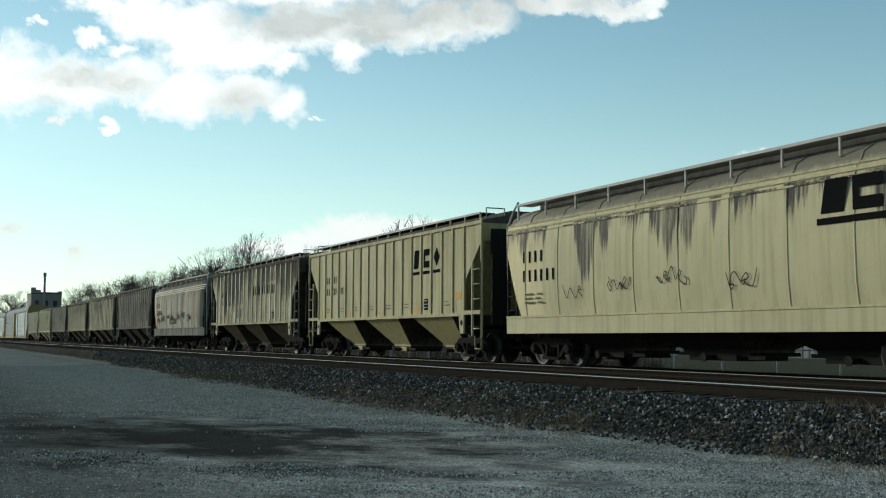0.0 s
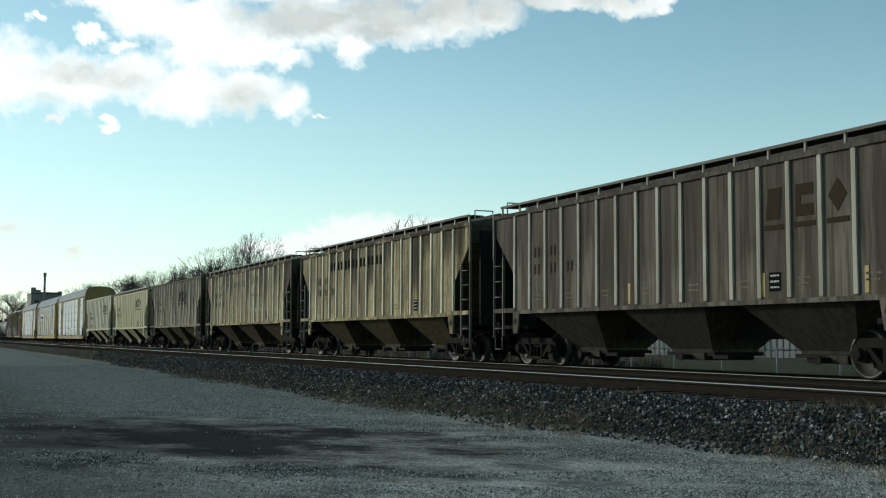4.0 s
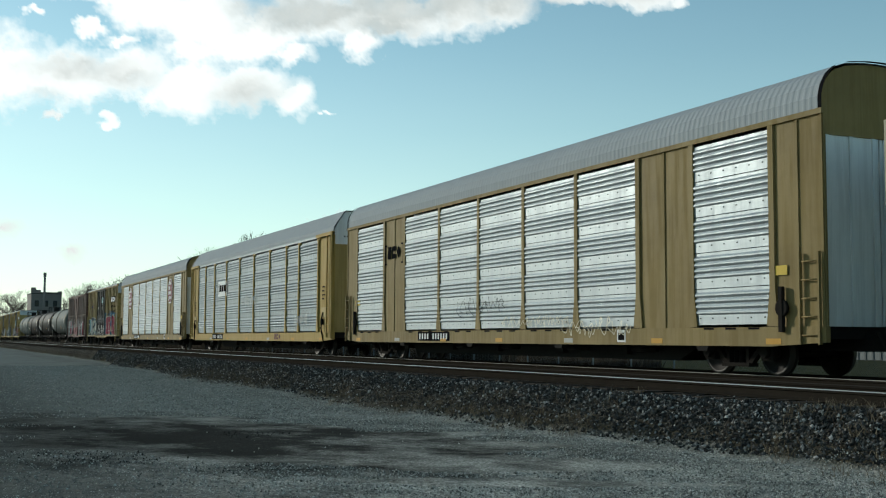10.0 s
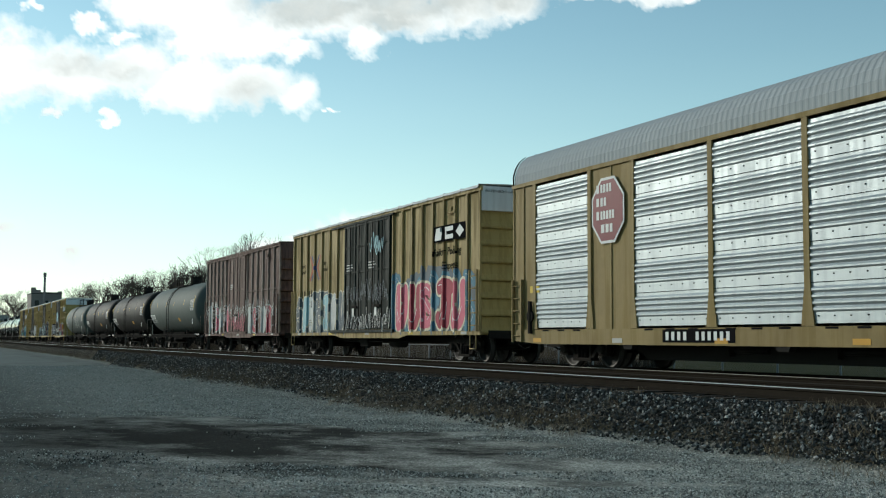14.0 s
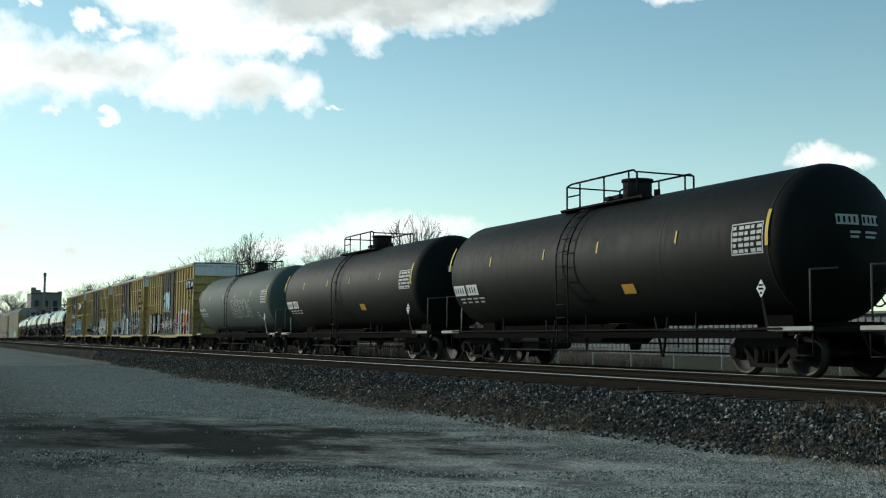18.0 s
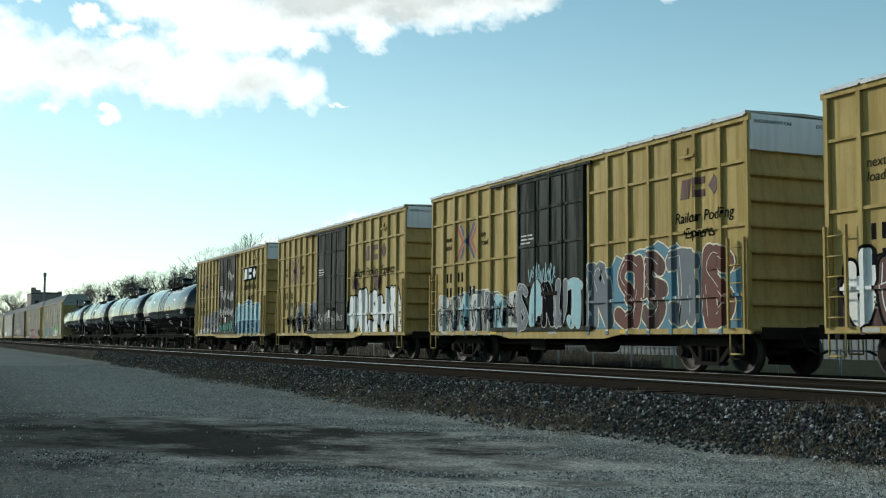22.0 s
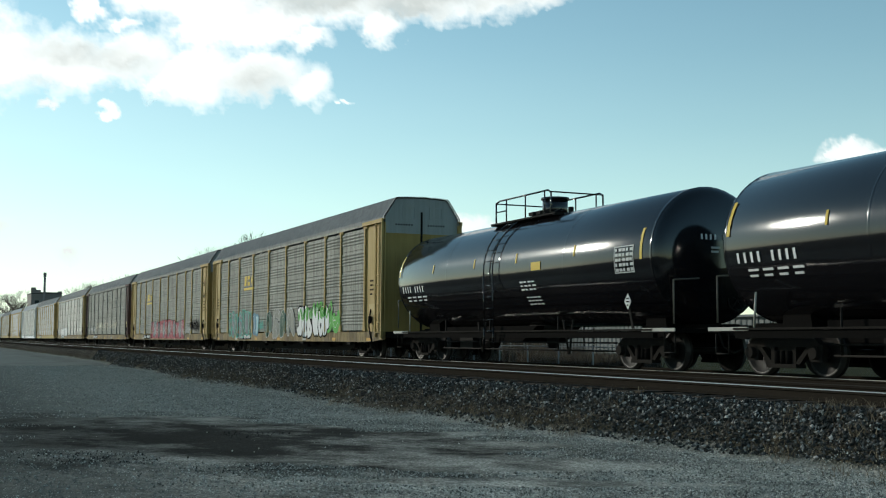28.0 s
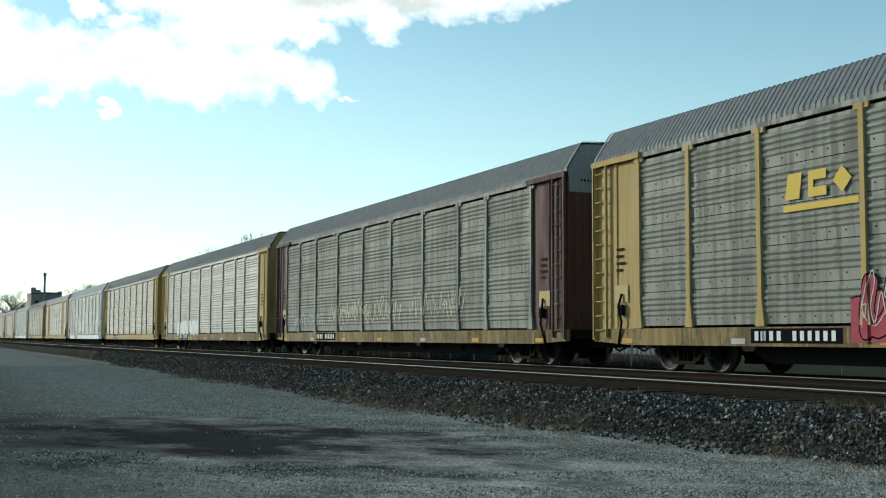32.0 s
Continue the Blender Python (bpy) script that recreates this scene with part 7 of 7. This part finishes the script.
OXIDE = paint("oxide_red_paint", (0.155, 0.092, 0.078), (0.028, 0.02, 0.018), 0.5, 0.5, rust=0.2, bands=0.5)
BLACK_DOOR = paint("black_door_paint", (0.0125, 0.0185, 0.0155), (0.022, 0.028, 0.025), 0.4, 0.6, spec=0.10)
WHITE_ROOF = paint("white_roof_paint", (0.60, 0.62, 0.63), (0.3, 0.3, 0.29), 0.2, 0.3)
TANK_BLACK = paint("gloss_black_tank", (0.007, 0.007, 0.0085), (0.015, 0.0145, 0.014), 0.03, 0.3, rough=0.11, spec=0.6, wave=0.006)
TANK_MATT = paint("matt_black_tank", (0.0066, 0.0078, 0.0071), (0.0105, 0.0118, 0.0105), 0.05, 0.4, rough=0.65, spec=0.10, wave=0.03)
TANK_GREY = paint("grey_green_tank", (0.082, 0.102, 0.094), (0.04, 0.046, 0.042), 0.04, 0.3, rough=0.7, spec=0.12, wave=0.03)
TANK_PALE = paint("pale_grey_tank", (0.082, 0.100, 0.092), (0.042, 0.048, 0.046), 0.04, 0.3, rough=0.7, spec=0.12, wave=0.03)
CRIMSON = plain("crimson_enamel", (0.17, 0.018, 0.03), 0.5)
RED = plain("red_spray", (0.34, 0.06, 0.05), 0.7)
NAVY = plain("navy_paint", (0.06, 0.08, 0.19), 0.7)
TEAL = plain("teal_spray", (0.06, 0.42, 0.33), 0.7)
AQUA = plain("pale_blue_spray", (0.30, 0.50, 0.55), 0.7)
PINK = plain("pink_spray", (0.62, 0.16, 0.22), 0.7)
GREEN = plain("green_spray", (0.10, 0.38, 0.06), 0.7)
PLUM = plain("plum_paint", (0.40, 0.09, 0.06), 0.7)
ROSE = plain("rose_spray", (0.36, 0.06, 0.085), 0.7)
GRIMY_SILL = paint("grimy_sill_paint", (0.26, 0.185, 0.075), (0.035, 0.03, 0.022), 0.3, 0.8, rust=0.45, flake=0.55)
BRICK = plain("brown_spray", (0.13, 0.05, 0.04), 0.7)
PLUM_GREY = plain("lavender_spray", (0.20, 0.165, 0.19), 0.7)
SKYBLUE = plain("blue_spray", (0.10, 0.22, 0.30), 0.7)
SLATE = plain("slate_spray", (0.14, 0.16, 0.18), 0.7)
DARK_GREEN = plain("dark_green_spray", (0.03, 0.09, 0.06), 0.7)
SILVER_INK = plain("silver_lettering", (0.50, 0.51, 0.50), 0.6)

# ---- the place ----
make_ground()
make_tracks()
make_distance()
make_clouds()

# ---- the train, from its front ----
smooth_hopper(-12.1, -28.1, "tan smooth-sided covered hopper with dark grime hanging from its roof", TAN_STAINED, ROOFING, 1, True)
ribbed_hopper(-29.6, -45.9, "clean tan ribbed covered hopper with dark emblem blocks", TAN, ROOFING, TAN_UNDER, True, 18, 2, grip=TAN, first=2, patches=((0, 1.88, 0.42, 0.22), (4, 1.56, 0.4, 0.14), (8, 1.56, 0.36, 0.08), (12, 1.56, 0.3, 0.12), (16, 1.56, 0.16, 0.24)))
ribbed_hopper(-47.3, -63.7, "cream ribbed covered hopper streaked black from the roof", STREAKED, ROOFING, BROWN_UNDER, True, 18, 3, False, grip=DULL_GRIP, rib_mat=RIB_WHITE, marks=((10, 16, 3.36, 0.42, SOOTY), (9, 14, 2.78, 0.42, INK), (5, 7, 2.45, 0.5, SOOTY), (5, 7, 1.75, 0.45, SOOTY)))
smooth_hopper(-65.2, -81.05, "grimy grey smooth-sided covered hopper with black scrawls", GREYED, ROOFING, 2, False)
ribbed_hopper(-82.4, -98.3, "sooty grey ribbed covered hopper", SOOTY, ROOFING, SOOT_SHADE, True, 17, 5, grip=DULL_GRIP, rib_mat=RIB_GREY)
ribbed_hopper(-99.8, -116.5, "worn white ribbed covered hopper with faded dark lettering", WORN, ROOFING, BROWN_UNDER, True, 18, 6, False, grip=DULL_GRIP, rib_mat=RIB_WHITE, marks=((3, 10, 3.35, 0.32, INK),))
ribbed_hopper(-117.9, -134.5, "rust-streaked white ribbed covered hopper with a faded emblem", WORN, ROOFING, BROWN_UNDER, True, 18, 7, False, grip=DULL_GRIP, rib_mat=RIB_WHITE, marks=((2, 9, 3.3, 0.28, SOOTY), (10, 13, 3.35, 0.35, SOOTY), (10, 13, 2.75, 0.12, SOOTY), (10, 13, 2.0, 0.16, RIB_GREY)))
ribbed_hopper(-135.9, -151.85, "brown-grimed ribbed covered hopper with dark emblem blocks", BROWNED, ROOFING, BROWN_UNDER, False, 16, 8, grip=DULL_GRIP, rib_mat=RIB_GREY, up=0.17, first=3, panel=1, patches=((2, 1.50, 0.36, 0.12), (7, 1.50, 0.34, 0.1), (12, 1.50, 0.3, 0.1)))
ribbed_hopper(-153.35, -169.7, "clean cream ribbed covered hopper with dark emblem blocks", CREAM, ROOFING, CREAM_UNDER, True, 18, 9, grip=CREAM, first=2)
grey_hopper = ribbed_hopper(-171.1, -187.3, "grey-beige ribbed covered hopper with dark emblem blocks", BEIGE, BEIGE, CREAM_UNDER, False, 16, 10, grip=BEIGE, up=0.20)
graffiti(grey_hopper, -5.3, 1.6, 1.6, 0.5, -1.476, None, RED, 77, 6, 0.12, "red graffiti scrawl")

autorack(-188.8, -214.3, "ochre autorack with bright silver screen panels", "panel", OCHRE, SCREEN, ZINC_ROOF, 1, emblem="single", end_low=WHITE_END, rise=0.08,
         tags=((15.4, 1.3, 3.0, 0.8, None, INK, 3, 0.055), (12.5, 1.0, 3.5, 0.35, None, RIB_WHITE, 5, 0.05), (9.2, 0.75, 3.0, 0.5, None, RIB_WHITE, 4, 0.06)))
autorack(-215.9, -242.1, "yellow autorack with dull silver screens and a white sign panel", "post", YELLOW, SCREEN_DULL, ZINC_ROOF, 2, emblem="box", end_low=OLIVE_END, end_top=WHITE_END, rise=0.06,
         tags=((13.5, 2.2, 2.0, 0.8, None, SILVER_INK, 4, 0.10), (5.0, 1.2, 1.8, 0.6, None, SILVER_INK, 5, 0.08)))
autorack(-243.8, -269.4, "ochre autorack with silver screens and crimson octagonal signs", "panel", OCHRE, SCREEN, ZINC_ROOF, 3, emblem="octagon", end_low=WHITE_END, rise=0.08)

boxcar(-271.4, -290.0, "long yellow boxcar with black doors, covered in graffiti", GRIMY_YELLOW, OLIVE_END, WHITE_ROOF, BLACK_DOOR, (6.9, 11.6), 2, (7, 8), (), 1,
       ((0.4, 0.85, 6.3, 1.75, (SLATE, AQUA, SILVER_INK), RIB_WHITE, 7, 0.14, SLATE), (9.7, 3.6, 1.3, 1.0, None, AQUA, 2, 0.14), (7.2, 1.9, 4.2, 1.0, None, SLATE, 5, 0.10), (7.1, 0.9, 4.6, 1.0, None, SILVER_INK, 6, 0.08), (11.7, 0.85, 6.5, 2.1, SKYBLUE, SLATE, 7, 0.1, SLATE), (11.9, 0.9, 5.6, 1.8, (PINK, ROSE), RIB_WHITE, 5, 0.26)), "plate", (("Railcar Pooling", 0.34, 3.5, 3.30), ("Experts", 0.34, 2.75, 2.86)))
boxcar(-292.0, -306.9, "oxide-red boxcar with white graffiti and ribbed sides", OXIDE, OXIDE, OXIDE, OXIDE, (5.6, 8.9), 1, (6, 6), (3.0,), 2,
       ((0.6, 0.9, 4.9, 1.6, (SILVER_INK, OXIDE, PINK), SILVER_INK, 6, 0.16), (9.2, 0.88, 5.0, 1.4, (SILVER_INK, ROSE, OXIDE), SILVER_INK, 6, 0.12), (0.5, 1.5, 13.6, 1.3, None, SILVER_INK, 12, 0.09), (5.7, 0.95, 3.2, 1.3, None, PINK, 3, 0.12)), None, (), 5.05, False)
tank_car(-316.8, 16.3, "grey-green tank car with a white data panel", TANK_PALE, 1)
tank_car(-334.3, 16.3, "matt black tank car with white placards", TANK_MATT, 2)
tank_car(-351.8, 16.3, "matt black tank car with a white number board", TANK_MATT, 3)
grey_tank = tank_car(-369.3, 16.3, "grey tank car with a white graffiti scrawl", TANK_GREY, 4, False)
graffiti(grey_tank, 0.2, 1.72, 3.9, 0.95, 0.0, TANK_GREY, SILVER_INK, 78, 5, 0.09, "outlined white graffiti")
for ob in grey_tank.children:
    if ob.name.startswith("graffiti"):
        for v in ob.data.vertices:
            v.co.y -= math.sqrt(1.582 ** 2 - (v.co.z - 2.60) ** 2)

boxcar(-378.6, -393.8, "yellow boxcar with a black graffitied plug door", BOX_YELLOW, OLIVE_END, WHITE_ROOF, BLACK_DOOR, (5.8, 9.4), 1, (7, 7), (4.25, 2.98, 1.6), 3,
       ((0.4, 0.82, 5.4, 1.55, (CHALK, MAROON, CHALK, INK), INK, 7, 0.2, MAROON), (6.4, 2.55, 2.1, 1.2, AQUA, SLATE, 2, 0.12), (6.0, 1.0, 3.2, 1.2, None, SILVER_INK, 5, 0.09), (6.1, 2.3, 2.6, 0.5, None, SILVER_INK, 4, 0.07), (9.5, 0.82, 5.4, 1.6, (ROSE, SILVER_INK, BRICK), RIB_WHITE, 6, 0.13, SILVER_INK), (11.6, 1.4, 2.0, 0.9, (RED, AMBER), RIB_WHITE, 3, 0.08), (9.6, 0.9, 5.0, 1.1, None, SLATE, 7, 0.07)), "plate", (("Railcar  Pooling", 0.24, 1.60, 3.38), ("Experts", 0.24, 1.60, 3.06)), sign=(2.0, 1.9, 3.66, 0.56))
boxcar(-395.8, -411.3, "yellow boxcar with broad blue and red graffiti along its foot", BOX_YELLOW, OLIVE_END, WHITE_ROOF, BLACK_DOOR, (5.9, 9.4), 1, (7, 7), (4.25, 2.98, 1.6), 4,
       ((0.5, 0.82, 5.4, 1.3, (SILVER_INK, SLATE, AQUA), RIB_WHITE, 7, 0.12, SLATE), (5.95, 0.9, 3.3, 1.45, (SLATE, AQUA, INK), SILVER_INK, 5, 0.07), (6.6, 2.1, 1.4, 0.7, None, AQUA, 3, 0.07), (9.4, 0.84, 5.6, 1.9, (SLATE, BRICK, MAROON), RIB_WHITE, 5, 0.12, SKYBLUE), (9.3, 0.82, 5.6, 1.0, (BRICK, ROSE, MAROON, AMBER), BRICK, 8, 0.10, BRICK), (0.5, 0.9, 5.4, 1.1, None, INK, 8, 0.09), (9.6, 1.0, 5.0, 1.0, None, INK, 6, 0.10)), "faded", (("Railcar Pooling", 0.33, 2.55, 3.18), ("Experts", 0.33, 2.2, 2.84)), sign=(2.4, 1.45, 3.62, 0.55))
boxcar(-413.4, -428.7, "yellow boxcar with white block graffiti beside a black door", BOX_YELLOW, OLIVE_END, WHITE_ROOF, BLACK_DOOR, (5.9, 9.4), 1, (7, 7), (4.25, 2.98, 1.6), 5,
       ((1.7, 0.82, 4.1, 1.5, (GRIMY_YELLOW, SLATE), RIB_WHITE, 4, 0.10), (1.6, 0.9, 4.2, 1.2, None, INK, 5, 0.12), (9.5, 0.82, 5.2, 1.75, CHALK, INK, 5, 0.20), (9.9, 2.4, 0.7, 0.8, None, MAROON, 2, 0.12), (12.2, 2.4, 0.7, 0.9, None, MAROON, 2, 0.12), (6.1, 1.2, 3.0, 0.6, None, SILVER_INK, 5, 0.05)), "faded", (("Railcar Pooling Experts", 0.46, 5.35, 2.98),), sign=(4.1, 2.3, 3.45, 0.72))
boxcar(-430.6, -445.8, "yellow boxcar with pale blue graffiti and a black sign plate", BOX_YELLOW, OLIVE_END, WHITE_ROOF, BLACK_DOOR, (5.9, 9.4), 1, (7, 7), (4.25, 2.98, 1.6), 6,
       ((1.9, 0.84, 3.8, 1.4, (PLUM_GREY, SLATE), SILVER_INK, 5, 0.07), (0.5, 0.82, 5.2, 0.5, None, CHALK, 8, 0.09), (6.6, 2.6, 0.9, 0.8, None, SILVER_INK, 2, 0.10), (8.0, 2.5, 1.2, 0.8, None, SILVER_INK, 3, 0.09), (8.1, 3.6, 1.1, 0.8, None, SILVER_INK, 2, 0.09), (6.1, 1.7, 3.1, 0.8, None, SILVER_INK, 6, 0.08), (6.1, 0.95, 3.1, 0.7, None, TEAL, 5, 0.10), (9.5, 0.82, 4.6, 0.75, SKYBLUE, SKYBLUE, 5, 0.2, SKYBLUE), (9.5, 0.9, 4.6, 1.65, AQUA, CHALK, 4, 0.18, SKYBLUE)), "plate", (("Railcar Pooling", 0.42, 4.4, 3.12), ("Experts", 0.42, 3.6, 2.62)), sign=(4.15, 2.4, 3.56, 0.66))
for k in range(4):
    tank_car(-455.9 - 17.3 * k, 16.1, "gloss black tank car with white stencilled marks", TANK_BLACK, 10 + k, False, True)

autorack(-516.8, -542.7, "faded yellow autorack with weathered screens and teal and white graffiti", "post", FADED_YELLOW, SCREEN_GREY, GREY_ROOF, 4, sill_mat=GRIMY_SILL, emblem="blocks", end_low=BROWN_END, end_top=GREY_END,
         tags=((22.2, 0.72, 4.6, 1.4, (DARK_GREEN, SLATE), TEAL, 7, 0.16), (17.3, 0.85, 0.9, 1.05, (SKYBLUE, AQUA), SKYBLUE, 2, 0.3), (16.4, 1.0, 0.9, 0.7, None, TEAL, 2, 0.10), (15.1, 0.68, 4.6, 1.45, (DARK_GREEN, SCREEN_GREY), SILVER_INK, 4, 0.10), (9.9, 1.35, 4.4, 0.95, None, GREEN, 4, 0.3), (6.4, 0.95, 1.9, 0.8, GREEN, GREEN, 2, 0.25), (10.1, 0.72, 4.3, 1.38, CHALK, INK, 6, 0.20)))
autorack(-543.9, -570.1, "faded yellow autorack with weathered screens and red graffiti", "post", FADED_YELLOW, SCREEN_GREY, GREY_ROOF, 5, sill_mat=GRIMY_SILL, emblem="blocks", end_low=BROWN_END, end_top=GREY_END,
         tags=((17.7, 0.68, 11.2, 1.2, (ROSE, SLATE, ROSE, PLUM_GREY), INK, 13, 0.10, ROSE), (17.6, 0.8, 10.8, 1.1, None, SILVER_INK, 14, 0.06), (7.4, 0.75, 3.0, 0.9, None, SILVER_INK, 6, 0.08), (5.0, 0.95, 2.9, 1.2, None, INK, 4, 0.09), (4.9, 0.9, 2.6, 1.0, None, INK, 5, 0.12), (1.5, 3.6, 0.8, 0.5, None, INK, 2, 0.10), (1.5, 2.95, 0.9, 0.5, None, INK, 3, 0.10)))
autorack(-571.4, -597.2, "autorack with maroon end panels and weathered screens", "post", MAROON, SCREEN_GREY, GREY_ROOF, 6, sill_mat=GRIMY_SILL, end_low=MAROON, end_top=GREY_END, post_mat=SCREEN_GREY,
         tags=((23, 1.15, 4.0, 0.7, None, SILVER_INK, 6, 0.08), (18.5, 1.2, 7.5, 1.1, None, RIB_WHITE, 7, 0.09), (17.5, 1.5, 3.5, 0.8, None, RIB_WHITE, 4, 0.10), (10.2, 1.3, 4.2, 1.1, None, RIB_WHITE, 4, 0.08)))
pale_rack = autorack(-598.7, -624.7, "faded yellow autorack with pale weathered screens", "post", FADED_YELLOW, SCREEN_PALE, GREY_ROOF, 7, sill_mat=GRIMY_SILL, end_low=OLIVE_END, end_top=OLIVE_END, post_mat=SCREEN_PALE,
                     tags=((21, 0.9, 6.0, 0.9, CHALK, SILVER_INK, 8, 0.25),))
rack_right = -626.4
for k in range(7):
    if k in (1, 4):
        autorack(rack_right, rack_right - 25.7, "silver autorack with pale screens and grey roof", "post", WHITE_END, SCREEN_PALE, ZINC_ROOF, 20 + k)
    elif k in (2, 5, 6):
        autorack(rack_right, rack_right - 25.7, "ochre autorack with pale screens", "panel", YELLOW, SCREEN_PALE, ZINC_ROOF, 20 + k)
    else:
        autorack(rack_right, rack_right - 25.7, "faded yellow autorack with pale weathered screens", "post", FADED_YELLOW, SCREEN_PALE, GREY_ROOF, 20 + k)
    rack_right -= 27.4

# ---- loose stones and weeds ----
rocks("ballast_stones", "dark broken ballast stones on the bank", 46000, bank_spot, (0.014, 0.036), [(0.0, (0.014, 0.014, 0.0135)), (0.5, (0.048, 0.047, 0.045)), (0.84, (0.125, 0.122, 0.116)), (1.0, (0.50, 0.49, 0.46))], 2)
rocks("lot_gravel", "loose pale gravel on the lot", 105000, lot_spot, (0.005, 0.0155), [(0.0, (0.10, 0.099, 0.088)), (0.45, (0.33, 0.325, 0.288)), (0.85, (0.54, 0.53, 0.475)), (1.0, (0.76, 0.74, 0.67))], 3)
rocks("mud_clods", "dark churned clods of mud on the gravel lot", 320, clod_spot, (0.006, 0.018), [(0.0, (0.015, 0.0145, 0.013)), (1.0, (0.055, 0.052, 0.046))], 6)
rocks("bed_stones", "oily ballast stones between the rails", 7000, bed_spot, (0.02, 0.045), [(0.0, (0.02, 0.019, 0.018)), (1.0, (0.09, 0.085, 0.08))], 4)
make_weeds()
make_brush()


def motions():
    """The train runs by, its wheels roll, and the clouds drift."""
    marks = [2.0 * k for k in range(17)]
    for car, x in TRAIN:
        walk(car, [(t, pose(x + travelled(t), FAR_Y, 0)) for t in marks])
    for e, axles in AXLES.items():
        rows = [(k / FPS, pose(e * 0.89, 0, WHEEL_R, 0, math.degrees(travelled(k / FPS) / WHEEL_R) % 360.0)) for k in range(961)]
        walk(axles[0], rows)
        keys = axles[0].animation_data
        for other in axles[1:]:
            other.rotation_mode = "QUATERNION"
            own = other.animation_data_create()
            own.action = keys.action
            own.action_slot = keys.action_slot
    for ob in CLOUDS:
        walk(ob, [(t, cloud_pose(t)) for t in (0, 8, 16, 24, 32)])


motions()
